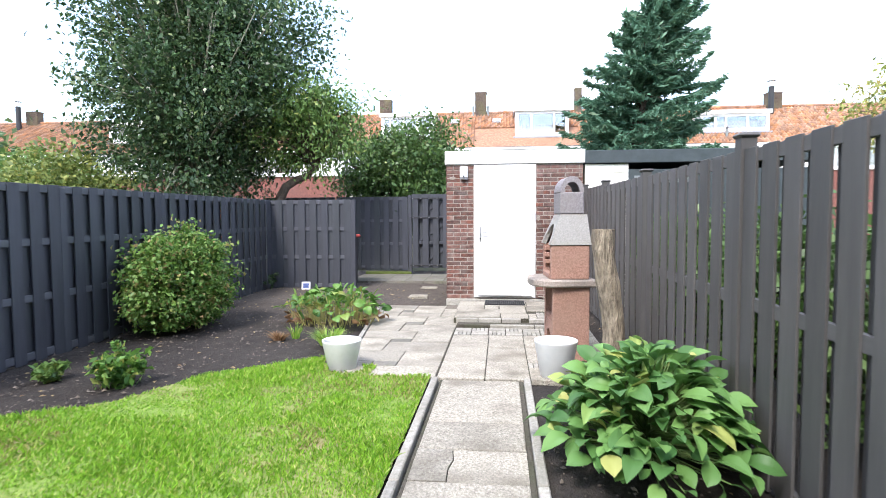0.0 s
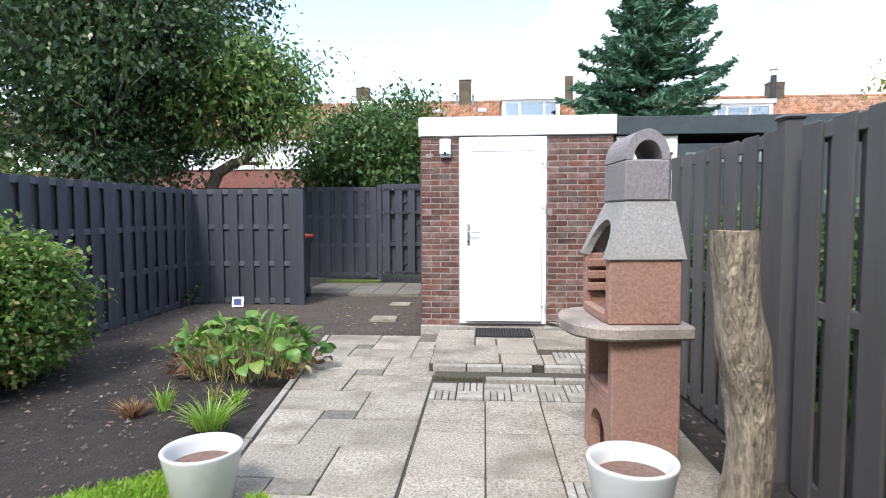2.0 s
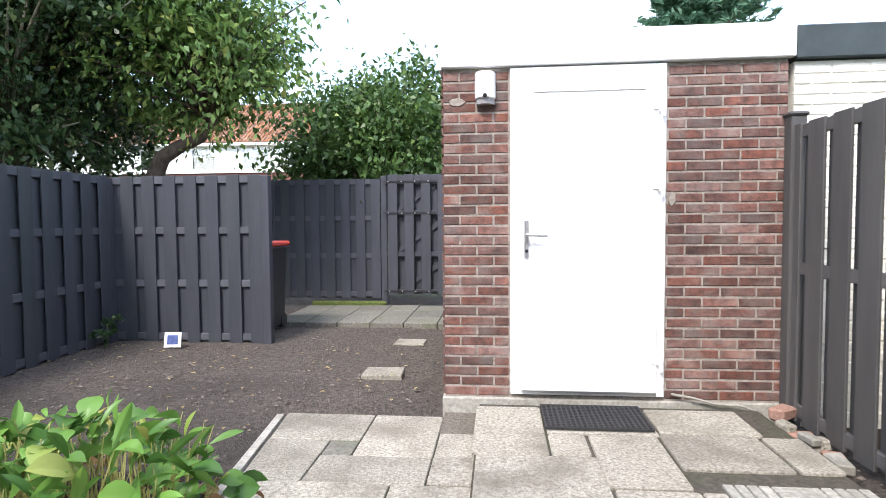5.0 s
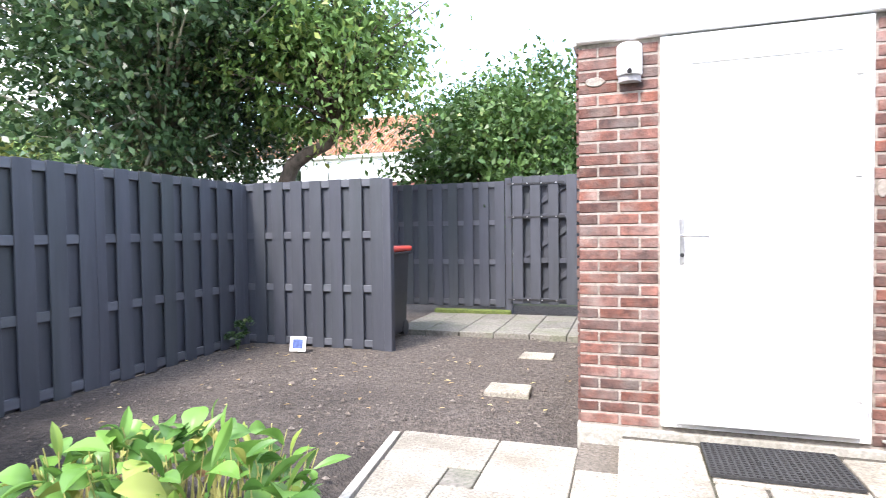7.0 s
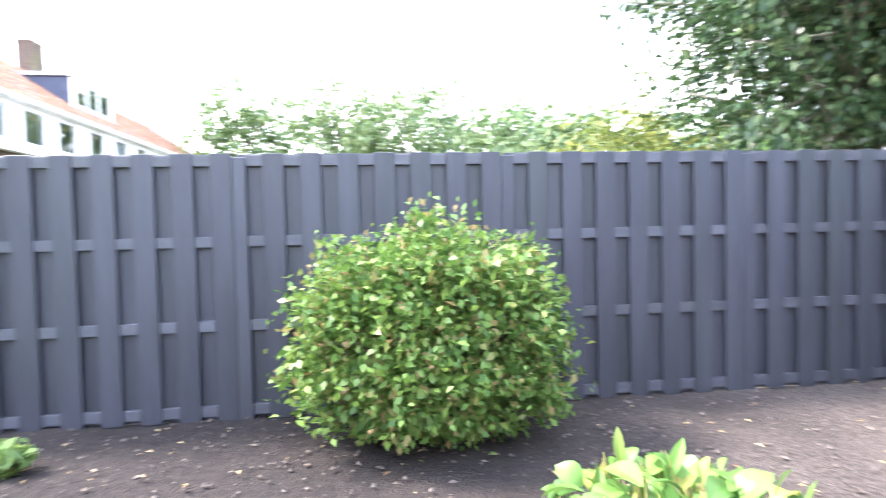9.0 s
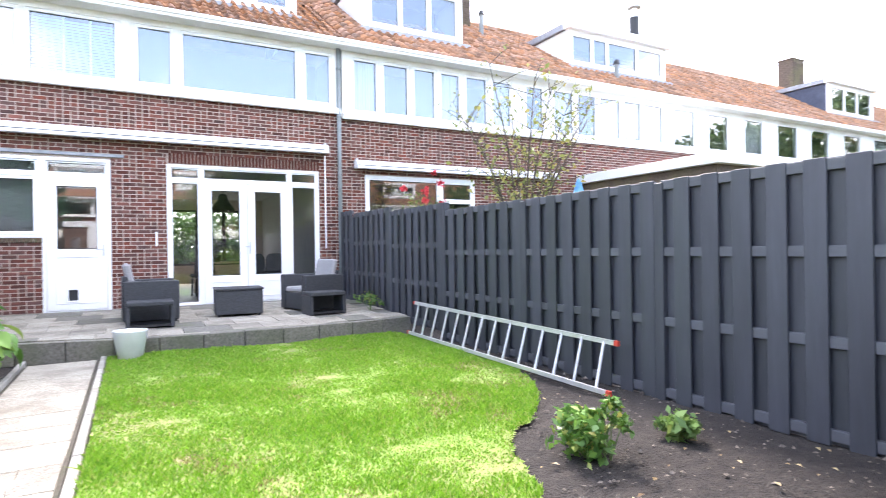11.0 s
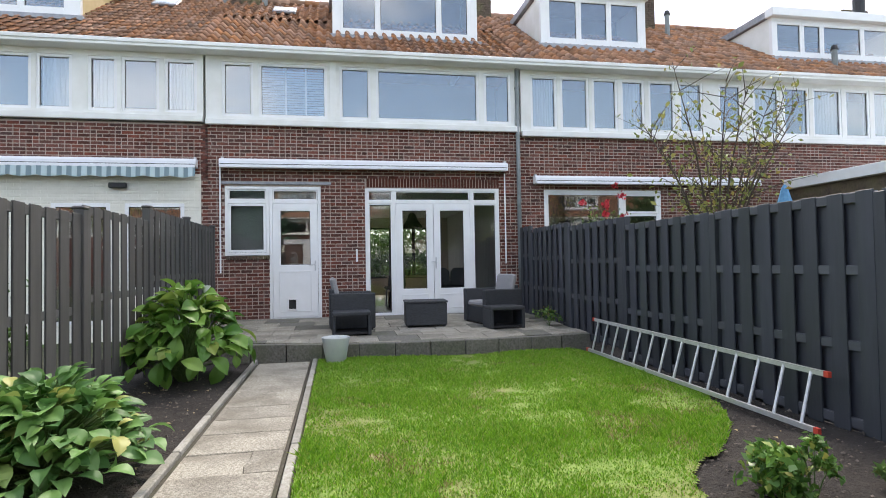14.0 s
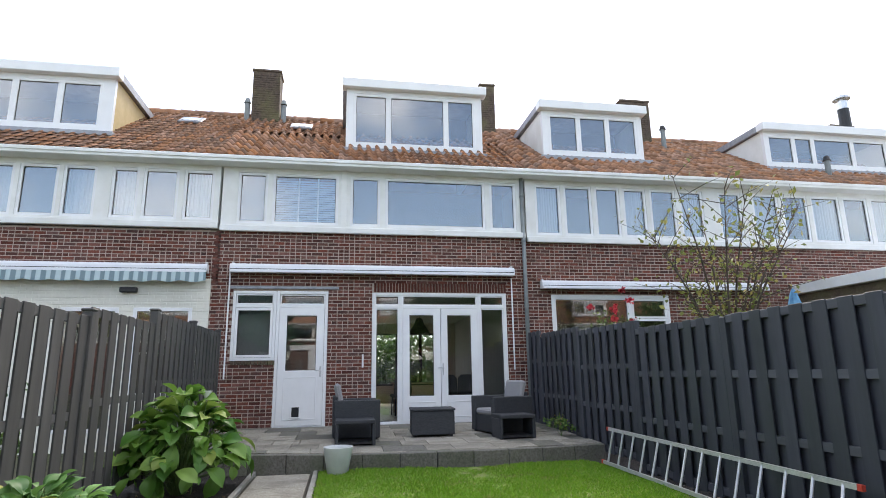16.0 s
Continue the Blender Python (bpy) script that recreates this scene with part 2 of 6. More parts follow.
TRUNK = surface("tree_bark", (0.05, 0.04, 0.03), (0.13, 0.10, 0.075), 16, 0.95, 0, 1.0, 0.02, stretch=(1, 1, 0.4))
PALE_TRUNK = surface("pale_bark", (0.22, 0.21, 0.15), (0.34, 0.33, 0.25), 10, 0.95, 0, 0.6, 0.01)
DRY_GRASS = leaf_material("dry_grass", (0.15, 0.145, 0.045), (0.30, 0.27, 0.10), (0.42, 0.36, 0.17), 0.2, 0.7)
WITHERED = leaf_material("withered_leaf", (0.14, 0.075, 0.035), (0.34, 0.20, 0.10), (0.5, 0.42, 0.2), 0.15, 0.6)
SEDGE = leaf_material("sedge_blade", (0.14, 0.30, 0.03), (0.30, 0.50, 0.08), (0.5, 0.5, 0.15), 0.12, 0.4)
YELLOW_STALK = surface("yellow_stalk", (0.26, 0.26, 0.07), (0.46, 0.42, 0.16), 20, 0.6)
STEM = surface("green_stem", (0.10, 0.17, 0.05), (0.18, 0.26, 0.09), 20, 0.6)
HOSTA = leaf_material("hosta_leaf", (0.055, 0.15, 0.04), (0.19, 0.36, 0.10), (0.46, 0.46, 0.14), 0.05, 0.5)
LILY = leaf_material("lily_leaf", (0.065, 0.18, 0.025), (0.20, 0.36, 0.065), (0.32, 0.40, 0.09), 0.06, 0.45)
CLUMP = leaf_material("perennial_leaf", (0.05, 0.13, 0.028), (0.17, 0.33, 0.065), (0.36, 0.34, 0.09), 0.09, 0.4)
SHRUB = leaf_material("shrub_leaf", (0.06, 0.15, 0.03), (0.20, 0.33, 0.07), (0.36, 0.24, 0.12), 0.10, 0.5)
EVERGREEN = leaf_material("evergreen_leaf", (0.022, 0.055, 0.022), (0.095, 0.165, 0.065), (0.2, 0.26, 0.1), 0.06, 0.3)
APPLE = leaf_material("apple_leaf", (0.075, 0.155, 0.035), (0.20, 0.32, 0.09), (0.32, 0.36, 0.1), 0.08, 0.45)
HEDGE = leaf_material("hedge_leaf", (0.04, 0.09, 0.022), (0.12, 0.21, 0.06), (0.17, 0.25, 0.07), 0.05, 0.4)
CONIFER = leaf_material("conifer_needles", (0.05, 0.13, 0.08), (0.14, 0.27, 0.17), (0.12, 0.18, 0.10), 0.05, 0.6)
YELLOWISH = leaf_material("yellow_shrub_leaf", (0.09, 0.14, 0.03), (0.22, 0.28, 0.075), (0.36, 0.36, 0.10), 0.15, 0.5)
THIN_LEAF = leaf_material("thin_tree_leaf", (0.15, 0.19, 0.05), (0.32, 0.35, 0.10), (0.42, 0.33, 0.10), 0.2, 0.5)
FAR_LEAF = leaf_material("far_leaf", (0.06, 0.115, 0.045), (0.17, 0.25, 0.10), (0.2, 0.26, 0.1), 0.1, 0.6)
PETAL = surface("red_petal", (0.5, 0.02, 0.03), (0.7, 0.05, 0.08), 10, 0.6)
GLASS = glass_material("window_glass")
COATED = glass_material("coated_window_glass", (0.86, 0.92, 0.95), 2.3)
PLASTER = surface("room_plaster", (0.42, 0.41, 0.40), (0.48, 0.47, 0.46), 5, 0.9)
# room shade as a near-black colour; also the dark chair upholstery
UNLIT_ROOM_AND_SEAT = surface("unlit_room_and_seat", (0.05, 0.05, 0.055), (0.09, 0.09, 0.095), 4, 0.9)
CURTAIN = surface("net_curtain", (0.62, 0.62, 0.63), (0.75, 0.75, 0.75), 3, 0.95, 0, 0.8, 0.03, stretch=(12, 1, 0.1))
BLIND = surface("blind", (0.45, 0.55, 0.66), (0.55, 0.65, 0.75), 3, 0.6)
SCREEN = surface("insect_screen", (0.05, 0.055, 0.06), (0.09, 0.095, 0.10), 40, 0.8)
FLOORING = surface("laminate", (0.30, 0.27, 0.23), (0.42, 0.38, 0.33), 8, 0.4, stretch=(1, 0.2, 1))
AWNING = surface("awning_case", (0.78, 0.79, 0.82), (0.86, 0.87, 0.9), 3, 0.4)
STRIPE, stripe_n, stripe_l, stripe_b = shader("awning_cloth", 0.9)
stripe_c, stripe_w, stripe_r = stripe_n.new("ShaderNodeTexCoord"), stripe_n.new("ShaderNodeTexWave"), stripe_n.new("ShaderNodeValToRGB")
stripe_w.inputs["Scale"].default_value = 1.9
stripe_r.color_ramp.elements[0].position, stripe_r.color_ramp.elements[1].position = 0.35, 0.6
stripe_r.color_ramp.elements[0].color, stripe_r.color_ramp.elements[1].color = (0.20, 0.28, 0.31, 1), (0.50, 0.61, 0.63, 1)
stripe_l.new(stripe_c.outputs["Object"], stripe_w.inputs[0])
stripe_l.new(stripe_w.outputs[1], stripe_r.inputs[0])
stripe_l.new(stripe_r.outputs[0], stripe_b.inputs["Base Color"])
# grey for the sheet that lifts the kitchen pane
PANE_GREY = surface("pane_grey", (0.20, 0.205, 0.20), (0.26, 0.265, 0.26), 40, 0.9)
FENCE_E = surface("weathered_fence_paint", (0.058, 0.056, 0.055), (0.090, 0.086, 0.083), 9, 0.6, 0, 0.35, 0.003, 0.14, (0.06, 0.055, 0.05), 1.6, 0.4, (1, 1, 0.12))
# fence paints again, made lighter: light caught by the rails is in the colour
LIT_RAIL = surface("lit_rail_paint", (0.066, 0.070, 0.083), (0.092, 0.097, 0.112), 9, 0.55, 0, 0.35, 0.003, 0.1, (0.05, 0.06, 0.05), 1.6, 0.3, (0.12, 1, 1))
LIT_RAIL_E = surface("lit_weathered_rail_paint", (0.075, 0.072, 0.070), (0.11, 0.105, 0.102), 9, 0.6, 0, 0.35, 0.003, 0.1, (0.08, 0.075, 0.07), 1.6, 0.3, (0.12, 1, 1))
CARD = surface("card", (0.72, 0.73, 0.75), (0.8, 0.81, 0.83), 8, 0.6)
CARD_BLUE = surface("card_print", (0.02, 0.035, 0.12), (0.10, 0.16, 0.42), 25, 0.5)
ASH = surface("ash", (0.03, 0.03, 0.03), (0.25, 0.25, 0.25), 50, 0.95)
MOSS = surface("moss", (0.05, 0.075, 0.015), (0.14, 0.17, 0.04), 40, 0.95, 0, 0.8, 0.01)
GALV = surface("grey_pipe", (0.16, 0.18, 0.18), (0.24, 0.26, 0.26), 5, 0.5)
SLATE = surface("dormer_cladding", (0.045, 0.055, 0.09), (0.07, 0.085, 0.13), 5, 0.6)
FELT = surface("dark_fascia", (0.030, 0.042, 0.045), (0.05, 0.065, 0.07), 6, 0.6)


# ---- building blocks ----
def mesh_of(bm, name):
    me = bpy.data.meshes.new(name)
    bm.to_mesh(me)
    bm.free()
    return me


def part(name, bm, material, parent=None, label="", smooth=False):
    """Links a bmesh as one mesh object under a thing or a part."""
    me = bm if isinstance(bm, bpy.types.Mesh) else mesh_of(bm, name)
    if material and not me.materials:
        me.materials.append(material)
    if smooth:
        me.shade_smooth()
    ob = new(name, me)
    if parent:
        ob.parent = parent
    if label:
        ob["label"] = label
    return ob


def thing(name, label, category, at=(0, 0, 0), rz=0.0, group="", kind=""):
    ob = new(name)
    ob.empty_display_size = 0.1
    ob.matrix_basis = pose(*at, 0, 0, rz)
    return tagged(ob, label, category, group, kind)


def box(x0, x1, y0, y1, z0, z1, bevel=0.0, bm=None):
    bm = bm or bmesh.new()
    r = bmesh.ops.create_cube(bm, size=1, matrix=Matrix.Translation(((x0 + x1) / 2, (y0 + y1) / 2, (z0 + z1) / 2)) @ Matrix.Diagonal((abs(x1 - x0), abs(y1 - y0), abs(z1 - z0), 1)))
    if bevel:
        es = list({e for v in r["verts"] for e in v.link_edges})
        bmesh.ops.bevel(bm, geom=es, offset=bevel, segments=1, affect="EDGES")
    return bm


def rod(a, b, r, seg=8, bm=None, r2=None):
    bm = bm or bmesh.new()
    a, b = Vector(a), Vector(b)
    m = Matrix.Translation((a + b) / 2) @ (b - a).to_track_quat("Z", "Y").to_matrix().to_4x4()
    bmesh.ops.create_cone(bm, cap_ends=True, segments=seg, radius1=r, radius2=r if r2 is None else r2, depth=(b - a).length, matrix=m)
    return bm


def tube(points, radii, seg=8, bm=None):
    """A tapered tube along points."""
    bm = bm or bmesh.new()
    rings = []
    for i, p in enumerate(points):
        p = Vector(p)
        d = (Vector(points[min(i + 1, len(points) - 1)]) - Vector(points[max(i - 1, 0)])).normalized()
        side = d.cross(Vector((0.3, 1, 0.2))).normalized()
        up = side.cross(d)
        rings.append([bm.verts.new(p + radii[i] * (math.cos(6.2832 * k / seg) * side + math.sin(6.2832 * k / seg) * up)) for k in range(seg)])
    for a, b in zip(rings, rings[1:]):
        for k in range(seg):
            bm.faces.new((a[k], a[(k + 1) % seg], b[(k + 1) % seg], b[k]))
    bm.faces.new(rings[-1])
    bm.faces.new(rings[0][::-1])
    return bm


def lathe(profile, seg=32):
    """A turned body from (radius, z) pairs."""
    bm = bmesh.new()
    rings = [[bm.verts.new((r * math.cos(6.2832 * k / seg), r * math.sin(6.2832 * k / seg), z)) for k in range(seg)] for r, z in profile]
    for a, b in zip(rings, rings[1:]):
        for k in range(seg):
            bm.faces.new((a[k], a[(k + 1) % seg], b[(k + 1) % seg], b[k]))
    return bm


def prism(outline, y0, y1, axis="y", bevel=0.0):
    """An outline of (x, z) pairs pushed along y (or of (x, y) pairs along z)."""
    bm = bmesh.new()
    at = (lambda u, v, w: (u, w, v)) if axis == "y" else ((lambda u, v, w: (u, v, w)) if axis == "z" else (lambda u, v, w: (w, u, v)))
    a = [bm.verts.new(at(u, v, y0)) for u, v in outline]
    b = [bm.verts.new(at(u, v, y1)) for u, v in outline]
    n = len(outline)
    bm.faces.new(a[::-1])
    bm.faces.new(b)
    for k in range(n):
        bm.faces.new((a[k], a[(k + 1) % n], b[(k + 1) % n], b[k]))
    bmesh.ops.recalc_face_normals(bm, faces=bm.faces)
    if bevel:
        bmesh.ops.bevel(bm, geom=list(bm.edges), offset=bevel, segments=1, affect="EDGES")
    return bm


def from_arrays(name, verts, faces):
    me = bpy.data.meshes.new(name)
    me.from_pydata([tuple(v) for v in verts], [], [tuple(f) for f in faces])
    me.update()
    return me


def leaves(name, centres, size, rng, droop=0.0, width=0.55, spread=0.35, outward=None):
    """Many small folded leaves, four corners each, as one mesh."""
    c = np.asarray(centres, float)
    n = len(c)
    d = rng.normal(size=(n, 3))
    if outward is not None:
        d = d * 0.7 + outward
    d[:, 2] -= droop
    d /= np.linalg.norm(d, axis=1)[:, None]
    u = rng.normal(size=(n, 3))
    u[:, 2] += 1.0
    s = np.cross(d, u)
    s /= np.linalg.norm(s, axis=1)[:, None] + 1e-6
    nn = np.cross(s, d)
    ln = size * (1 - spread + 2 * spread * rng.random(n))[:, None]
    w = ln * width * 0.5
    v = np.empty((n, 4, 3))
    v[:, 0] = c - d * ln * 0.5
    v[:, 1] = c + s * w + nn * w * 0.35
    v[:, 2] = c + d * ln * 0.5 - nn * w * 0.3
    v[:, 3] = c - s * w + nn * w * 0.35
    f = np.arange(4 * n).reshape(n, 4)
    me = bpy.data.meshes.new(name)
    me.vertices.add(4 * n)
    me.vertices.foreach_set("co", v.ravel())
    me.loops.add(4 * n)
    me.loops.foreach_set("vertex_index", f.ravel())
    me.polygons.add(n)
    me.polygons.foreach_set("loop_start", np.arange(0, 4 * n, 4))
    me.update(calc_edges=True)
    return me


def clumped(rng, n_clumps, per, centre, radii, clump, shell=0.55, squash=0.7, rough=0.25):
    """Points in clumps that fill the outer part of an uneven ellipsoid."""
    pts, out, heads = [], [], []
    for _ in range(n_clumps):
        d = rng.normal(size=3)
        d /= np.linalg.norm(d)
        r = (shell + (1 - shell) * rng.random()) * (1 + rough * noise.noise(Vector(d * 2.3) + Vector(centre)))
        h = np.asarray(centre) + d * np.asarray(radii) * r
        heads.append(h)
        k = rng.normal(size=(per, 3)) * clump * np.array([1, 1, squash]) * (0.6 + 0.8 * rng.random())
        pts.append(h + k)
        out.append(np.repeat(d[None], per, 0))
    return np.concatenate(pts), np.concatenate(out), heads


def broken_bricks(x0, x1, z0, z1, holes, length=0.208, height=0.0505, joint=0.0135, rng=None):
    """Brick courses between x0 and x1, clear of the holes: rows of x0, x1, z0, z1."""
    rows, z, k = [], z0, 0
    while z + height <= z1 + 0.02:
        top = min(z + height, z1)
        spans = [(x0, x1)]
        for h0, h1, g0, g1 in holes:
            if z + height * 0.5 > g0 and z + height * 0.5 < g1:
                spans = [s for a, b in spans for s in ((a, min(b, h0)), (max(a, h1), b)) if s[1] - s[0] > 0.02]
        off = (k % 2) * (length + joint) / 2
        for a, b in spans:
            i = math.floor((a - x0 - off) / (length + joint))
            while True:
                s = x0 + off + i * (length + joint)
                if s > b:
                    break
                p, q = max(s, a), min(s + length, b)
                if rng is not None and q - p > 0.15 and rng.random() < 0.4:
                    m = (p + q) / 2 - joint / 2
                    rows.append((p, m, z, top))
                    p = m + joint
                if q - p > 0.025:
                    rows.append((p, q, z, top))
                i += 1
        z += height + joint
        k += 1
    return rows


def brick_mesh(name, rows, y, out, rng, jitter=0.002):
    """All bricks of a wall in one mesh, each with its own faces; the wall looks along +y when out is positive."""
    v, f = [], []
    for a, b, c, d in rows:
        k, e = len(v), 0.003
        o = out + math.copysign(rng.random() * jitter * 2, out)
        v += [(a, y, c), (b, y, c), (b, y, d), (a, y, d), (a + e, y + o, c + e), (b - e, y + o, c + e), (b - e, y + o, d - e), (a + e, y + o, d - e)]
        f += [(k + 4, k + 5, k + 6, k + 7), (k, k + 1, k + 5, k + 4), (k + 1, k + 2, k + 6, k + 5), (k + 2, k + 3, k + 7, k + 6), (k + 3, k, k + 4, k + 7)]
        if out > 0:
            f[-5:] = [q[::-1] for q in f[-5:]]
    return from_arrays(name, v, f)


def pierced(x0, x1, z0, z1, y0, y1, holes, bm=None):
    """A wall with rectangular holes right through it, built of blocks."""
    bm = bm or bmesh.new()
    xs = sorted({x0, x1, *[min(max(h, x0), x1) for q in holes for h in q[:2]]})
    for a, b in zip(xs, xs[1:]):
        if b - a < 1e-4:
            continue
        z = z0
        for h in sorted([q for q in holes if q[0] < (a + b) / 2 < q[1]], key=lambda q: q[2]):
            if h[2] > z:
                box(a, b, y0, y1, z, h[2], bm=bm)
            z = max(z, h[3])
        if z < z1:
            box(a, b, y0, y1, z, z1, bm=bm)
    bmesh.ops.remove_doubles(bm, verts=bm.verts, dist=0.0001)
    return bm


def ring_frame(x0, x1, z0, z1, y0, y1, w, bm=None):
    """A rectangular frame of width w; uprights run through, rails butt against them."""
    bm = bm or bmesh.new()
    box(x0, x0 + w, y0, y1, z0, z1, 0.004, bm)
    box(x1 - w, x1, y0, y1, z0, z1, 0.004, bm)
    box(x0 + w, x1 - w, y0, y1, z0, z0 + w, 0.004, bm)
    box(x0 + w, x1 - w, y0, y1, z1 - w, z1, 0.004, bm)
    return bm


def glazed(parent, x0, x1, z0, z1, y, w=0.06, name="window", material=None, label="", depth=0.07, glass=None):
    """A light of a window: a frame with one pane."""
    f = part(name, ring_frame(x0, x1, z0, z1, y - depth, y, w), material or WHITE, parent, label)
    p = part("pane", box(x0 + w - 0.004, x1 - w + 0.004, y - depth * 0.6, y - depth * 0.6 + 0.008, z0 + w - 0.004, z1 - w + 0.004), glass or GLASS, f)
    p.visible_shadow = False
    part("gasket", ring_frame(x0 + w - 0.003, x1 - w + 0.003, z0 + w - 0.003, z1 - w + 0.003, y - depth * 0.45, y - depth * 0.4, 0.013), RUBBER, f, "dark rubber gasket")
    return f


# ---- ground ----
rng = np.random.default_rng(7)
big = bmesh.new()
for a in range(4):
    q = [(-900, -900, 900, -14), (-900, 14.6, 900, 900), (-900, -14, -6.0, 14.6), (2.5, -14, 900, 14.6)][a]
    vs = [big.verts.new((x, y, -0.03)) for x, y in ((q[0], q[1]), (q[2], q[1]), (q[2], q[3]), (q[0], q[3]))]
    big.faces.new(vs)
bmesh.ops.remove_doubles(big, verts=big.verts, dist=0.001)
tagged(part("ground", big, GROUND), "rough grassy ground around the houses and gardens", "ground", kind="structure")

soil = bmesh.new()
NX, NY = 90, 200
grid = [[None] * (NY + 1) for _ in range(NX + 1)]
for i in range(NX + 1):
    for j in range(NY + 1):
        x, y = -6.0 + 8.5 * i / NX, -14 + 28.6 * j / NY
        h = 0.022 * noise.noise((x * 1.7, y * 1.7, 0)) + 0.016 * noise.noise((x * 6, y * 6, 3))
        # kept low under paving, lawn and house
        paved = (-2.05 < x < 1.25 and 4.3 < y < 8.7) or (-0.8 < x < 0.2 and y < 4.5) or y < -1.0 or (-3.5 < x and y > 11.6) or (x > -1.0 and y > 8.5)
        z = -0.05 if paved else h - 0.012
        edge = i in (0, NX) or j in (0, NY)
        grid[i][j] = soil.verts.new((x, y, -0.03 if edge else z))
for i in range(NX):
    for j in range(NY):
        soil.faces.new((grid[i][j], grid[i + 1][j], grid[i + 1][j + 1], grid[i][j + 1]))
tagged(part("garden_soil", soil, SOIL, smooth=True), "bare dark garden soil, dry and crumbly", "soil", kind="structure")


def lawn_edge(y):
    """Western edge of the lawn at y."""
    if y < 1.2:
        return -4.35 - 0.15 * math.sin((y + 1.4) * 1.1)
    if y < 3.3:
        return -4.5 + 0.55 * ((y - 1.2) / 2.1) ** 2 * 2.0
    return -3.4 + (y - 3.3) * 0.82 + 0.12 * math.sin(y * 4)


def on_lawn(x, y):
    if not (-1.75 < y < 5.1 and x < -0.69):
        return False
    if y < patio_edge(x) + 0.03:
        return False
    if y > 4.42 and x > -1.25:
        return False
    if math.hypot(x + 1.52, y - 4.62) < 0.17 or (x > -1.8 and y > 4.75):
        return False
    return x > lawn_edge(y) + 0.05 * noise.noise((x * 7, y * 7, 0))


def patio_edge(x):
    """Front edge of the raised patio at x."""
    if x > 0.0:
        return -1.66 - 0.12 * x
    if x > -1.0:
        return -1.66 - 0.32 * x
    return -1.34 + 0.14 * math.sin((-1 - x) / 3.8 * math.pi) - 0.03 * (-1 - x)


turf_bm = bmesh.new()
S = 0.03
corner = {}


def turf_vert(i, j):
    if (i, j) not in corner:
        x, y = -4.8 + i * S, -1.8 + j * S
        corner[i, j] = turf_bm.verts.new((x, y, 0.012 + 0.008 * noise.noise((x * 5, y * 5, 1))))
    return corner[i, j]


for i in range(140):
    for j in range(232):
        if on_lawn(-4.8 + (i + 0.5) * S, -1.8 + (j + 0.5) * S):
            turf_bm.faces.new((turf_vert(i, j), turf_vert(i + 1, j), turf_vert(i + 1, j + 1), turf_vert(i, j + 1)))
lawn = tagged(part("lawn", turf_bm, TURF, smooth=True), "mown green lawn with dry yellowish patches", "lawn", kind="structure")


def blades(n, test, x0, x1, y0, y1, height, r):
    x, y = x0 + (x1 - x0) * r.random(n), y0 + (y1 - y0) * r.random(n)
    keep = [test(a, b) for a, b in zip(x, y)]
    x, y = x[keep], y[keep]
    n = len(x)
    thick = np.array([0.55 + 0.75 * (0.5 + noise.noise((a * 1.3, b * 1.3, 5))) + 0.3 * noise.noise((a * 5, b * 5, 9)) for a, b in zip(x, y)])
    t = r.random(n) * 6.2832
    h = height * (0.5 + 0.8 * r.random(n)) * np.clip(thick, 0.15, 1.6)
    lean = r.normal(size=(n, 2)) * 0.45 * h[:, None]
    w = 0.0035 + 0.002 * r.random(n)
    v = np.zeros((n, 4, 3))
    base = np.stack([x, y, np.full(n, 0.008)], 1)
    side = np.stack([np.cos(t), np.sin(t), np.zeros(n)], 1) * w[:, None]
    v[:, 0], v[:, 1] = base - side, base + side
    v[:, 2] = base + side * 0.7 + np.concatenate([lean * 0.4, h[:, None] * 0.6], 1)
    v[:, 3] = base + np.concatenate([lean, h[:, None]], 1)
    f = np.arange(4 * n).reshape(n, 4)
    return from_arrays("grass", v.reshape(-1, 3), f)


def dry(x, y):
    return noise.noise((x * 1.1, y * 1.1, 8)) + 0.7 * noise.noise((x * 3.4, y * 3.4, 2)) > 0.40 - 0.09 * max(0, y - 1)


def dry_lawn(x, y):
    return on_lawn(x, y) and dry(x, y)


def green_lawn(x, y):
    return on_lawn(x, y) and (not dry(x, y) or noise.noise((x * 31, y * 31, 0)) > 0.0)


tagged(part("dry_grass", blades(90000, dry_lawn, -4.75, -0.69, -1.7, 5.1, 0.024, rng), DRY_GRASS), "short dry straw-coloured grass in the worn patches", "grass", kind="stuff")
tagged(part("grass", blades(230000, green_lawn, -4.75, -0.69, -1.7, 5.1, 0.034, rng), GRASS), "short green grass blades with yellow tips", "grass", kind="stuff")

# clods, twigs and crumbs on the bare soil
v, f = [], []
for _ in range(9000):
    x, y = -4.75 + 6.0 * rng.random(), -1.0 + 13 * rng.random()
    if on_lawn(x, y) or (-2.1 + 0.06 * (8.5 - y) < x < 1.1 and 4.4 < y < 8.6) or (-0.75 < x < 0.22 and y < 4.5) or (x > -0.98 and y > 8.5) or (y > 11.6 and x > -3.5) or (y > 10.6 and x < -3.0):
        continue
    r = 0.005 + 0.013 * rng.random() ** 3
    k = len(v)
    a = rng.random() * 6.28
    cx, sy = math.cos(a) * r, math.sin(a) * r
    z = 0.004
    q = 0.4 + rng.random()
    v += [(x + cx * 1.6, y + sy * 1.6, z), (x - sy, y + cx, z), (x - cx * 1.3, y - sy * 1.3, z), (x + sy, y - cx, z), (x, y, z + r * q)]
    f += [(k, k + 1, k + 4), (k + 1, k + 2, k + 4), (k + 2, k + 3, k + 4), (k + 3, k, k + 4)]
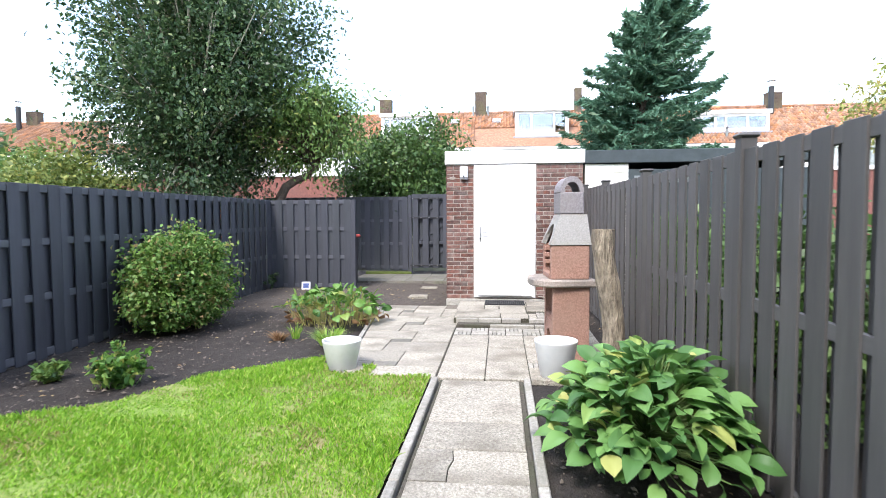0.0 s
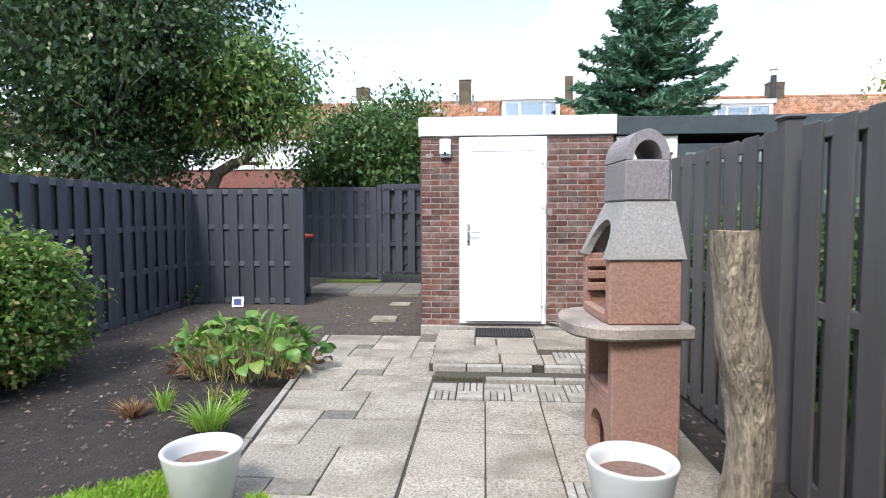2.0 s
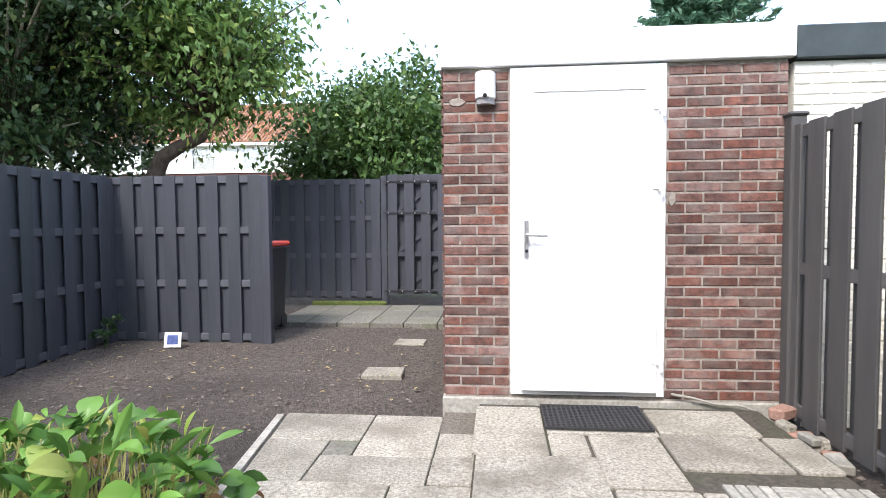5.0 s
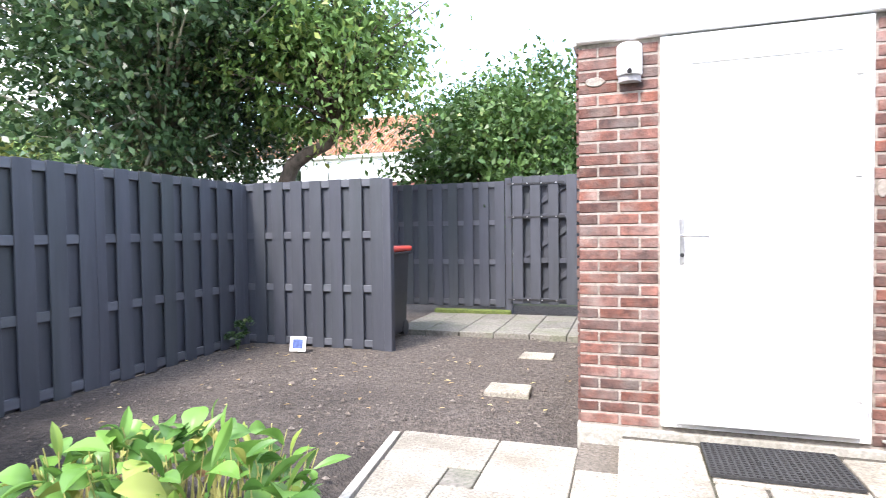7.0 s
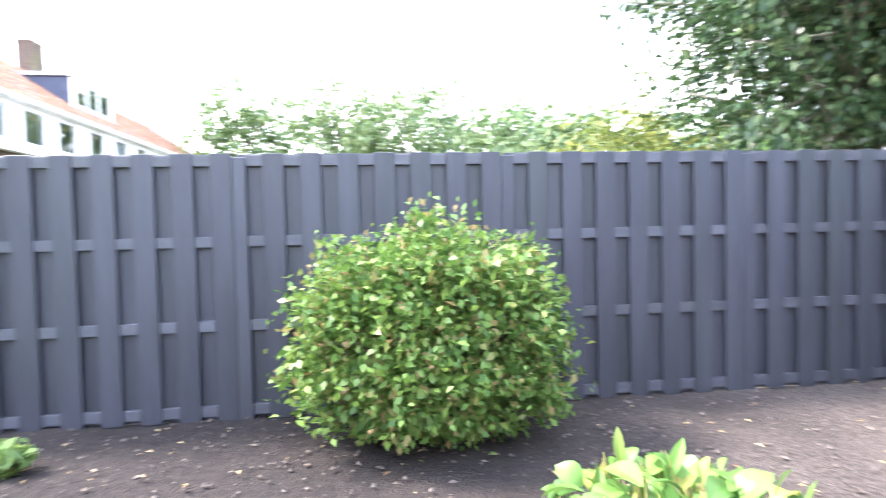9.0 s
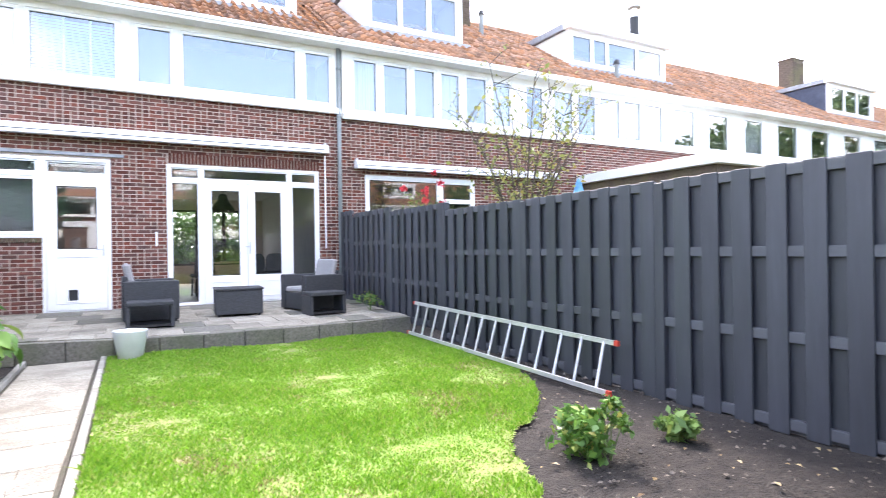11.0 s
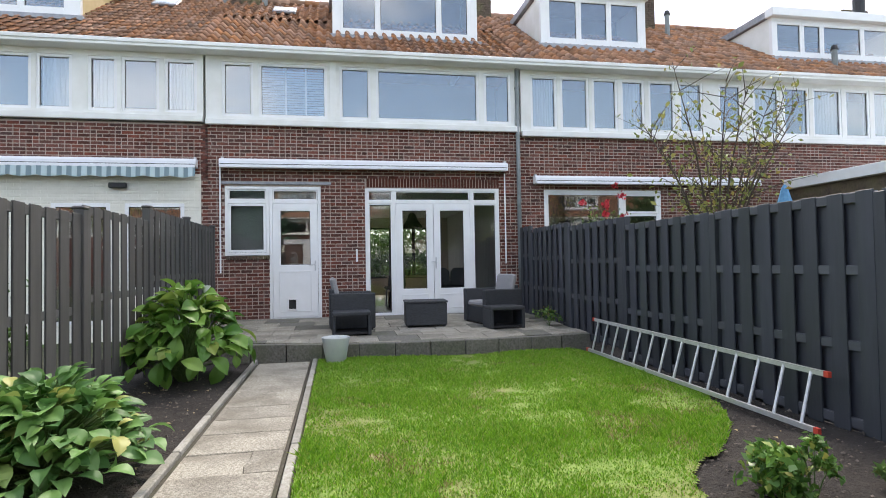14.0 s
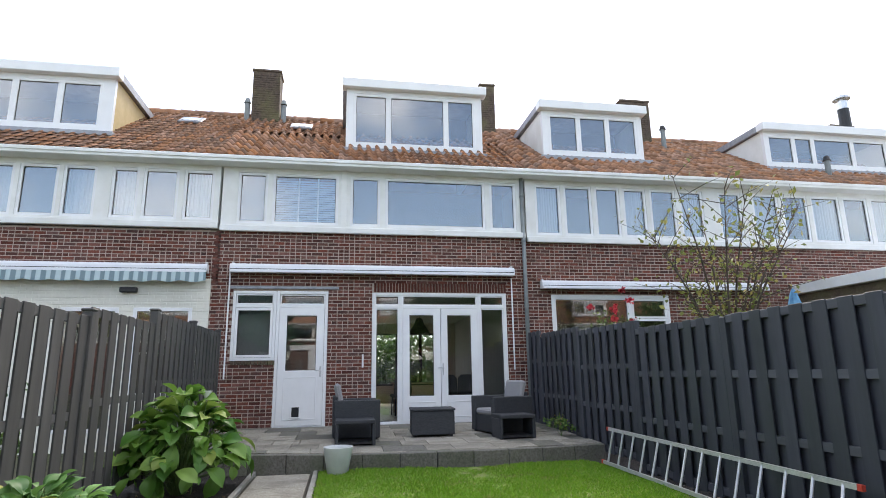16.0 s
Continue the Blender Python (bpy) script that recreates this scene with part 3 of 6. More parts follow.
tagged(part("soil_clods", from_arrays("soil_clods", v, f), SOIL_DRY), "small dry clods and crumbs on the soil", "soil clods", kind="stuff")
v, f = [], []
for _ in range(650):
    x, y = -4.7 + 5.9 * rng.random(), -0.6 + 11 * rng.random()
    if on_lawn(x, y) or (-2.05 < x < 1.1 and 4.4 < y < 8.6) or (-0.75 < x < 0.22 and y < 4.5) or (x > -0.98 and y > 8.5):
        continue
    a, s = rng.random() * 6.28, 0.012 + 0.02 * rng.random()
    c, d, k = math.cos(a) * s, math.sin(a) * s, len(v)
    v += [(x + c, y + d, 0.025), (x - d * 0.5, y + c * 0.5, 0.03), (x - c, y - d, 0.022), (x + d * 0.5, y - c * 0.5, 0.032)]
    f += [(k, k + 1, k + 2, k + 3)]
tagged(part("fallen_leaves", from_arrays("fallen_leaves", v, f), leaf_material("fallen_leaf", (0.16, 0.10, 0.05), (0.36, 0.26, 0.12), (0.5, 0.42, 0.2), 0.2)), "small withered leaves lying on the soil", "fallen leaves", kind="stuff")

# ---- garden path ----
path = thing("garden_path", "straight path of washed concrete slabs between concrete kerbs", "path", kind="structure")
joints = (4.36, 3.342, 2.871, 2.433, 1.947, 1.515, 1.07, -0.482, -1.37)
crack = [(-0.363, 2.442), (-0.367, 2.60), (-0.345, 2.72), (-0.362, 2.871)]
for i, (y1, y0) in enumerate(zip(joints, joints[1:])):
    x0, x1, z = -0.575 + 0.006 * noise.noise((i, 0, 0)), 0.095, 0.004 * noise.noise((i * 1.7, 2, 0))
    if abs(y0 - crack[0][1]) < 0.06:
        # the slab with a cracked corner
        part("cracked_slab", prism([(x0, y1), (crack[-1][0], y1), *crack[::-1], (x0, y0 + 0.01)], -0.05, z, "z"), CONCRETE, path)
        part("cracked_slab", prism([(crack[-1][0] + 0.007, y1), (x1, y1), (x1, y0 + 0.01), *[(a + 0.007, b) for a, b in crack]], -0.05, z - 0.005, "z"), CONCRETE, path)
        continue
    part("slab", box(x0, x1, y0 + 0.009, y1, -0.05, z, 0.006), CONCRETE, path)
part("joint_bed", box(-0.60, 0.13, -1.37, 4.40, -0.07, -0.014), JOINT, path)
for x0 in (-0.675, 0.135):
    for k in range(6):
        a = -1.6 + k
        part("kerb", box(x0 + 0.006 * noise.noise((k, x0, 0)), x0 + 0.06, a, a + 0.985, -0.08, 0.022 + 0.008 * noise.noise((k, x0 * 9, 1)), 0.008), KERB, path)

# ---- paved square before the shed ----
square = thing("paved_square", "square of washed concrete slabs with brick infill", "paving", kind="structure")


def left_edge(y):
    return -1.98 + (8.5 - y) * 0.112


def paver(x0, x1, y0, y1, z, material=None, slant=False):
    """A slab with slightly worn corners; slant lets its western side follow the edge of the square."""
    c = 0.012
    w0, w1 = (left_edge(y0), left_edge(y1)) if slant else (x0, x0)
    outline = [(w0 + c, y0), (x1 - 0.009 - c, y0), (x1 - 0.009, y0 + c), (x1 - 0.009, y1 - 0.009 - c), (x1 - 0.009 - c, y1 - 0.009), (w1 + c, y1 - 0.009), (w1, y1 - 0.009 - c), (w0, y0 + c)]
    o = part("filler_slab" if material else "slab", prism(outline, -0.05, 0.0, "z", 0.004), material or CONCRETE, square)
    o.location.z = z
    return o


# whorls of four slabs round a small filler, to the west of the long joint
for k, (base, shift, east) in enumerate(((8.5, -0.28, -0.925), (7.525, 0.0, -0.645), (6.465, 0.0, -0.645), (5.41, 0.02, -0.645))):
    z = [0.007 * noise.noise((k * 2.3, j * 3.1, 0)) for j in range(5)]
    low = base - 0.985 if k == 0 else (4.42 if k == 3 else base - 1.06)
    m0, m1 = base - 0.445, base - 0.655 if k == 0 else base - 0.62
    paver(0, -1.095 + shift, m0, base, z[0], None, True)
    paver(-1.095 + shift, east, m1, base, z[1])
    paver(-1.34 + shift * 0.75, -1.095 + shift, m1, m0, z[2], OLD_STONE)
    paver(0, -1.34 + shift * 0.75, low, m0, z[3], None, True)
    paver(-1.34 + shift * 0.75, east, low, m1, z[4])
part("joint_bed", prism([(left_edge(4.42) + 0.02, 4.43), (1.05, 4.43), (1.05, 6.96), (-0.7, 6.96), (-0.7, 8.52), (left_edge(8.48) + 0.02, 8.48)], -0.07, -0.013, "z"), JOINT, square)
part("joint_bed", box(-0.70, 1.05, 7.05, 8.56, -0.07, 0.066), JOINT, square)
part("trodden_earth", box(-0.93, -0.70, 8.20, 8.585, -0.06, -0.002), DRY_EARTH, square)
paver(-0.925, -0.695, 7.525, 7.86, 0.004)
paver(-0.925, -0.695, 7.86, 8.22, -0.003)
# thin kerb along the slanting edge
for k in range(4):
    a, b = 4.45 + k, 5.43 + k
    part("kerb", prism([(left_edge(a) - 0.06, a), (left_edge(a) - 0.012, a), (left_edge(b) - 0.012, b), (left_edge(b) - 0.06, b)], -0.08, 0.012, "z"), KERB, square)


def brick_patch(x0, y0, w, z, upright):
    """Three or four paving bricks side by side."""
    for k in range(4):
        if upright:
            part("paving_brick", box(x0 + k * w / 4, x0 + (k + 1) * w / 4 - 0.008, y0, y0 + w - 0.008, z - 0.06, z + 0.004 * noise.noise((x0 * 7, k, 1)), 0.004), KERB, square)
        else:
            part("paving_brick", box(x0, x0 + w - 0.008, y0 + k * w / 4, y0 + (k + 1) * w / 4 - 0.008, z - 0.06, z + 0.004 * noise.noise((x0 * 7, k, 2)), 0.004), KERB, square)


# columns to the east of the joint
for c, (p, q) in enumerate(((-0.635, -0.2), (-0.2, 0.205), (0.205, 0.61), (0.61, 1.06))):
    ys = ((4.42, 5.04), (5.04, 5.66), (5.66, 6.28)) if c != 2 else ((4.42, 4.82), (5.03, 5.66), (5.66, 6.28))
    for i, (a, b) in enumerate(ys):
        paver(p, q, a, b, 0.006 * noise.noise((c * 5, i, 0)))
for k in range(2):
    brick_patch(0.205 + k * 0.2, 4.825, 0.2, 0.0, k % 2 == 0)
for k in range(8):
    for r in range(2):
        brick_patch(-0.635 + k * 0.212, 6.29 + r * 0.205, 0.208, 0.004 + 0.006 * noise.noise((k, r, 4)), (k + r) % 2 == 0)
part("gully_earth", box(-0.64, 1.05, 6.785, 6.955, -0.06, 0.028, 0.01), JOINT, square, "dark earth and moss in the gully")
# old kerb, the worn gully behind it, and the step up to the shed door
for a, b in ((-0.20, 0.36), (0.37, 1.06)):
    part("kerb", box(a, b, 6.71, 6.78, -0.06, 0.04, 0.008), KERB, square)
for a, b in ((-0.66, -0.37), (-0.36, -0.06), (-0.05, 0.2), (0.31, 0.62), (0.63, 1.06)):
    o = part("kerb", box(a, b, 6.96, 7.04, -0.06, 0.075, 0.006), KERB, square)
    o.location.y = 0.012 * noise.noise((a * 7, 0, 0))
STEP = 0.08
for p, q, a, b in ((-0.69, -0.07, 7.05, 7.73), (-0.715, -0.305, 7.74, 8.50), (-0.30, -0.09, 7.74, 8.04), (-0.06, 0.315, 7.05, 7.39), (-0.08, 0.30, 7.40, 8.04), (0.31, 0.84, 7.62, 8.07), (0.33, 0.89, 8.08, 8.50), (-0.30, 0.325, 8.05, 8.50), (0.85, 1.06, 7.62, 8.06)):
    o = paver(p, q, a, b, STEP + 0.004 * noise.noise((p * 5, a, 0)))
for k in range(3):
    brick_patch(0.43 + k * 0.21, 7.06, 0.21, STEP, k % 2 == 1)
    brick_patch(0.43 + k * 0.21, 7.27, 0.21, STEP, k % 2 == 0)
part("slab", box(0.32, 0.42, 7.06, 7.39, -0.05, STEP - 0.004, 0.005), CONCRETE, square)
stones = ((-1.54, 9.52, 0.17), (-1.5, 10.72, 0.16))
for x, y, r in stones:
    s = thing("stepping_stone", "small flat concrete stepping stone sunk in the soil", "stone", (x, y, 0.0), rng.random() * 8 - 4, "stepping stones")
    part("slab", prism([(-r, -r * 0.75), (r, -r * 0.8), (r * 0.97, r * 0.75), (-r * 0.95, r * 0.8)], -0.04, 0.02, "z", 0.006), CONCRETE, s)
alley = thing("alley_paving", "weathered concrete slabs before the garden gate", "paving", kind="structure")
for i in range(6):
    for j in range(3):
        x0, y0 = -3.42 + i * 0.42, 11.72 + j * 0.5
        part("slab", box(x0, x0 + 0.41, y0, y0 + 0.49, -0.05, 0.03 + 0.006 * noise.noise((i * 1.9, j * 2.3, 0)), 0.006), OLD_STONE, alley)
part("moss_edge", box(-3.4, -2.25, 13.18, 13.26, -0.03, 0.09, 0.02), MOSS, alley, "strip of green moss along the fence foot")

# ---- fences ----
H, W, PITCH = 1.82, 0.142, 0.235


def board_mesh(h, w=W):
    return mesh_of(box(-w / 2, w / 2, -0.0085, 0.0085, 0, h, 0.003), "board")


BOARD = board_mesh(H - 0.015)
BOARD.materials.append(FENCE)


REAR, REAR_E = board_mesh(H - 0.015, 0.226), board_mesh(H - 0.015, 0.105)
REAR.materials.append(FENCE)
REAR_E.materials.append(FENCE_E)
BOARD_E = board_mesh(H - 0.015, 0.158)
BOARD_E.materials.append(FENCE_E)
rails = {}


def fence_panel(parent, at, rz, n=8, rear=None, half=0.025, pitch=PITCH, lead=0.0):
    """A double-sided run of boards, staggered on both faces, on rails; lead is a gap before the first board. Its front looks along its -y."""
    m = pose(*at, 0, 0, rz)
    length = lead + (n - 1) * pitch + W
    paint = FENCE_E if rear else FENCE
    key = (n, paint.name, pitch)
    if key not in rails:
        rails[key] = mesh_of(box(0, length, -0.0355, 0.0355, 0, 0.072, 0.003), "rail")
        # rails take the brightened copy of the board paint, as if lit from above
        rails[key].materials.append(LIT_RAIL_E if rear else LIT_RAIL)
    for z in (0.04, 0.91, H - 0.088) if rear else (0.04, 0.62, 1.19, H - 0.088):
        part("rail", rails[key], paint, parent).matrix_basis = m @ pose(0, 0, z) @ Matrix.Diagonal((1, (half - 0.002) / 0.0355, 1, 1))
    for k in range(n):
        part("board", BOARD_E if rear else BOARD, paint, parent).matrix_basis = m @ pose(lead + k * pitch + W / 2, -half, 0.01 + 0.004 * noise.noise((k * 3.1, at[1], at[0])), 0, 0, 0.5 * noise.noise((k * 1.7, at[1], 4)))
    for k in range(n if lead else n - 1):
        part("board", rear or REAR, paint, parent).matrix_basis = m @ pose((k - 0.5 if lead else k + 0.5) * pitch + W / 2 + lead, half, 0.01)


def fence_post(parent, at, h=1.82, cap=True):
    paint = FENCE_E if cap else FENCE
    p = part("post", box(-0.045, 0.045, -0.045, 0.045, 0, h, 0.005), paint, parent)
    p.location = at
    if cap:
        part("cap", box(-0.058, 0.058, -0.058, 0.058, h, h + 0.028, 0.012), paint, p)


def fence(label):
    return thing("fence", label, "fence")


west = fence("long dark grey wooden fence with staggered boards and rails")
step = 1.842
for k in range(9):
    yy = 10.6 - step * k
    lift = -0.022 if yy > 0.5 else 0.05 + 0.07 * ((0.5 - yy) / 1.8)
    fence_panel(west, (-4.79, yy - step + 0.099, lift), 90, 7, None, 0.024, 0.2503, 0.106)
    if k < 8:
        fence_post(west, (-4.80, yy - step + 0.054, -0.03), 1.80 + (0.13 if yy < 2 else 0), False)
wing = fence("short dark grey fence wing screening the bin corner")
fence_panel(wing, (-4.75, 10.69, -0.025), 0, 7, None, 0.020, 0.239, 0.097)
fence_post(wing, (-4.80, 10.645, -0.03), 1.80, False)
fence_post(wing, (-3.035, 10.70, -0.03), 1.81, False)
alley_fence = fence("dark grey fence along the back alley beside the gate")
fence_panel(alley_fence, (-4.13, 13.30, 0.115), 0, 8, None, 0.020)
fence_panel(alley_fence, (-5.97, 13.30, 0.115), 0, 8, None, 0.020)
fence_post(alley_fence, (-2.29, 13.32, -0.03), 2.0, False)
fence_post(alley_fence, (-0.98, 13.32, -0.03), 2.0, False)
east = fence("weathered dark grey fence with capped posts and narrow gaps")


def east_x(y):
    """The eastern fence bends in slightly towards the shed."""
    return 1.335 - 0.026 * max(0.0, y - 5.13)


for y0, n, lift in ((7.05, 7, 0.03), (5.19, 8, 0.01), (2.94, 9, 0.0), (1.05, 8, 0.0), (-0.80, 8, 0.09), (-2.65, 8, 0.24), (-4.50, 8, 0.24)):
    y1 = y0 + (n - 1) * PITCH + W
    fence_panel(east, (east_x(y1), y1, lift), -90 + (1.5 if y0 > 5 else 0), n, REAR_E, 0.018)
for yy, h in ((8.56, 1.90), (7.0, 1.87), (5.13, 1.86), (2.88, 1.88), (0.99, 1.86), (-0.86, 2.06), (-2.72, 2.08), (-4.55, 2.08)):
    fence_post(east, (east_x(yy), yy, -0.03), h + 0.03)

# garden gate
gate = thing("garden_gate", "dark grey boarded garden gate with diagonal braces and iron straps", "gate", (-2.24, 13.28, 0.14))
for z in (0.05, 0.62, 1.24, 1.70):
    part("rail", box(0, 1.2, -0.02, 0.02, z, z + 0.07, 0.003), FENCE, gate)
for k in range(5):
    b = part("board", BOARD, FENCE, gate)
    b.location = (0.09 + k * 0.25, -0.03, 0.04)
for k in range(5):
    b = part("board", REAR, FENCE, gate)
    b.location = (0.215 + k * 0.25, 0.062, 0.04)
for z in (-0.02, 0.60, 1.21):
    bm = box(-0.7, 0.7, -0.011, 0.011, -0.032, 0.032, 0.003)
    bmesh.ops.rotate(bm, verts=bm.verts, matrix=Matrix.Rotation(radians(-33), 3, "Y"))
    bmesh.ops.bisect_plane(bm, geom=bm.verts[:] + bm.edges[:] + bm.faces[:], plane_co=(0, 0, 1.72 - z - 0.39), plane_no=(0, 0, 1), clear_outer=True)
    bmesh.ops.bisect_plane(bm, geom=bm.verts[:] + bm.edges[:] + bm.faces[:], plane_co=(0, 0, 0.06 - z - 0.39), plane_no=(0, 0, -1), clear_outer=True)
    bmesh.ops.holes_fill(bm, edges=bm.edges)
    part("brace", bm, FENCE, gate).location = (0.6, 0.034, z + 0.39)
for z in (0.10, 1.27, 1.74):
    s = part("strap", box(-0.05, 0.75, -0.048, -0.042, z - 0.012, z + 0.012), BLACK, gate, "black iron hinge strap")
    for k in range(4):
        part("bolt", rod((0.03 + 0.2 * k, -0.055, z), (0.03 + 0.2 * k, -0.047, z), 0.010, 8), STEEL, s)
part("latch", box(1.12, 1.2, -0.075, -0.04, 0.98, 1.02, 0.004), BLACK, gate)


# ---- shed ----
shed = thing("brick_shed", "small flat-roofed brick shed with a white door and white fascia", "shed", (0, 8.6, 0))
DOOR = (-0.495, 0.487, 0.13, 2.262)
part("wall", pierced(-0.93, 1.22, 0.10, 2.27, 0.014, 0.25, [DOOR]), MORTAR, shed)
part("side_wall", box(-0.93, -0.72, 0.25, 3.6, 0.10, 2.27), MORTAR, shed)
part("side_wall", box(1.02, 1.22, 0.25, 3.6, 0.10, 2.27), MORTAR, shed)
part("back_wall", box(-0.72, 1.02, 3.4, 3.6, 0.10, 2.27), MORTAR, shed)
part("plinth", box(-0.95, 1.24, -0.005, 3.6, -0.05, 0.10, 0.008), KERB, shed, "grey cement plinth")
part("roof", box(-0.93, 1.24, 0.05, 3.65, 2.28, 2.44), FELT, shed)
part("fascia", box(-0.945, 1.25, -0.03, 0.03, 2.272, 2.485, 0.006), WHITE, shed, "broad white fascia board")
part("side_fascia", box(-0.965, -0.935, 0.03, 3.65, 2.272, 2.485, 0.004), WHITE, shed)
frame_ob = part("door_frame", ring_frame(DOOR[0], DOOR[1], DOOR[2], DOOR[3], -0.012, 0.06, 0.055), WHITE, shed)
leaf_door = part("door", box(DOOR[0] + 0.05, DOOR[1] - 0.05, -0.03, 0.03, DOOR[2] + 0.045, DOOR[3] - 0.05, 0.006), WHITE, shed, "closed flush white plastic door")
part("panel", box(-0.345, 0.355, -0.034, -0.028, 0.26, 2.10, 0.004), WHITE, leaf_door)
part("top_bead", box(-0.345, 0.355, -0.041, -0.030, 2.095, 2.112, 0.003), WHITE, leaf_door)
part("side_bead", box(-0.352, -0.342, -0.040, -0.030, 0.26, 1.16, 0.002), WHITE, leaf_door)
part("weather_bar", box(-0.43, 0.43, -0.055, -0.028, 0.165, 0.19, 0.006), WHITE, leaf_door)
hp = part("handle_plate", box(-0.405, -0.378, -0.045, -0.028, 1.03, 1.28, 0.006), STEEL, leaf_door, "brushed steel handle plate")
part("lever", tube([(-0.39, -0.045, 1.185), (-0.39, -0.085, 1.185), (-0.375, -0.09, 1.185), (-0.26, -0.088, 1.178)], [0.010, 0.010, 0.010, 0.008], 8), STEEL, hp, smooth=True)
part("lock", rod((-0.39, -0.055, 1.08), (-0.39, -0.04, 1.08), 0.011, 10), BLACK, hp)
for z in (0.35, 1.47, 1.97):
    hg = part("hinge", rod((0.462, -0.045, z - 0.045), (0.462, -0.045, z + 0.04), 0.011, 8), WHITE, leaf_door, "white hinge")
    part("hinge_leaf", box(0.40, 0.462, -0.042, -0.028, z + 0.0, z + 0.012, 0.002), WHITE, hg)
lamp = thing("wall_lamp", "white half-round outdoor wall lamp on the brick", "lamp", (-0.655, 8.6, 2.03), 0)
half = [(0.068 * math.cos(a), -0.085 * math.sin(a)) for a in [math.pi * k / 12 for k in range(13)]]
part("shade", prism(half, 0.035, 0.205, "z", 0.006), WHITE, lamp, smooth=False)
part("base", prism([(0.9 * x, 0.8 * y) for x, y in half], 0.0, 0.034, "z"), CUSHION, lamp)
part("sensor", rod((0, -0.076, 0.05), (0, -0.092, 0.045), 0.014, 12), BLACK, lamp)
mat = thing("doormat", "black rubber ring doormat before the shed door", "doormat", (-0.005, 8.285, STEP + 0.006), 0)
rib_a = mesh_of(box(-0.005, 0.005, -0.2, 0.2, 0, 0.016), "rib")
rib_b = mesh_of(box(-0.305, 0.305, -0.005, 0.005, 0, 0.014), "rib")
for i in range(21):
    part("rib", rib_a, RUBBER, mat).location = (-0.30 + i * 0.03, 0, 0)
for j in range(15):
    part("rib", rib_b, RUBBER, mat).location = (0, -0.2 + j * 0.0285, 0)
for x, z, w, h in ((0.53, 1.41, 0.05, 0.09), (-0.84, 2.055, 0.12, 0.05)):
    out = [(x + w * 0.5 * math.cos(a) * (1 + 0.35 * noise.noise((x * 5, a, 0))), z + h * 0.5 * math.sin(a) * (1 + 0.35 * noise.noise((z * 5, a, 3)))) for a in [6.2832 * k / 13 for k in range(13)]]
    part("mortar_patch", prism(out, 0.0035, 0.02, "y", 0.003), MORTAR, shed, "pale smear of mortar")
part("old_cable", tube([(0.53, -0.02, 0.155), (0.66, -0.03, 0.135), (0.80, -0.035, 0.10), (0.95, -0.04, 0.095), (1.08, -0.05, 0.05)], [0.009, 0.009, 0.008, 0.008, 0.006], 6), KERB, shed, "old grey cable end", True)
# neighbour's shed beyond the fence
nshed = thing("neighbour_shed", "white-painted brick shed with a dark roof edge beyond the fence", "shed", (1.26, 8.62, 0))
part("wall", box(0.0, 0.66, 0, 3.5, -0.05, 2.25), RENDER, nshed)
part("wall", box(0.66, 3.4, 0.0, 3.5, -0.05, 2.16), FELT, nshed)
part("fascia", box(-0.008, 3.45, -0.05, 3.5, 2.26, 2.46, 0.006), FELT, nshed, "dark roof edge")
rows = broken_bricks(0.0, 0.66, 0.0, 2.25, [])
part("painted_bricks", brick_mesh("painted_bricks", rows, 0.0, -0.006, rng), RENDER, nshed)
part("door_head", box(0.75, 1.6, -0.02, 0.0, 1.95, 2.06), GALV, nshed)

# rubble by the shed corner
for k in range(9):
    a, s = rng.random() * 360, 0.05 + 0.04 * rng.random()
    bm = box(-s, s, -s * 0.55, s * 0.55, 0, s * 0.8, 0.01)
    for q in bm.verts:
        q.co += Vector(noise.noise_vector(q.co * 9 + Vector((k, 0, 0)))) * 0.012
    z = 0.0 if k < 6 else 0.06
    o = thing("rubble_stone", "broken piece of pale brick rubble", "rubble", (1.10 + 0.17 * (rng.random() - 0.5) + 0.02 * k * (k < 6), 7.95 + 0.07 * k * (k < 6) + (0.2 * (k - 5) if k >= 6 else 0) - 0.1, z), a, "rubble by the shed")
    part("stone", bm, (KERB, CONCRETE, TERRA)[k % 3], o)

# ---- barbecue ----
bbq = thing("garden_barbecue", "terracotta and grey stone garden barbecue with an arched hood", "barbecue", (0.592, 5.32, 0.005), 4)
# the mouth looks west, a closed side south
B0, B1, B2, B3, B4 = 0.74, 0.815, 1.155, 1.45, 1.668
for a, b in ((-0.275, -0.205), (0.205, 0.275)):
    part("base_side", box(-0.17, 0.19, a, b, 0, B0, 0.008), TERRA, bbq)
    part("hearth_side", box(-0.19, 0.185, a, b, B1, B2, 0.01), TERRA, bbq)
part("base_back", box(0.13, 0.19, -0.205, 0.205, 0, B0, 0.004), TERRA, bbq)
part("base_shelf", box(-0.16, 0.13, -0.205, 0.205, 0.38, 0.43, 0.006), TERRA, bbq)
arch = [(-0.205, 0.0), (-0.205, 0.38), (0.205, 0.38), (0.205, 0.0), (0.15, 0.0)] + [(0.15 * math.cos(a), 0.14 + 0.14 * math.sin(a)) for a in [math.pi * k / 10 for k in range(11)]] + [(-0.15, 0.0)]
part("base_arch", prism(arch, -0.165, -0.105, "x"), TERRA, bbq)
tip = [(-0.31 - 0.07 * math.sin(a), 0.24 * math.cos(a)) for a in [math.pi * k / 10 for k in range(11)]]
shelf = [(0.25, -0.31), (0.25, 0.31), (-0.17, 0.34), (-0.27, 0.30)] + tip + [(-0.27, -0.30), (-0.17, -0.34)]
part("shelf", prism(shelf, B0, B1, "z", 0.014), BBQ_SHELF, bbq, "worn stone shelf with rounded front")
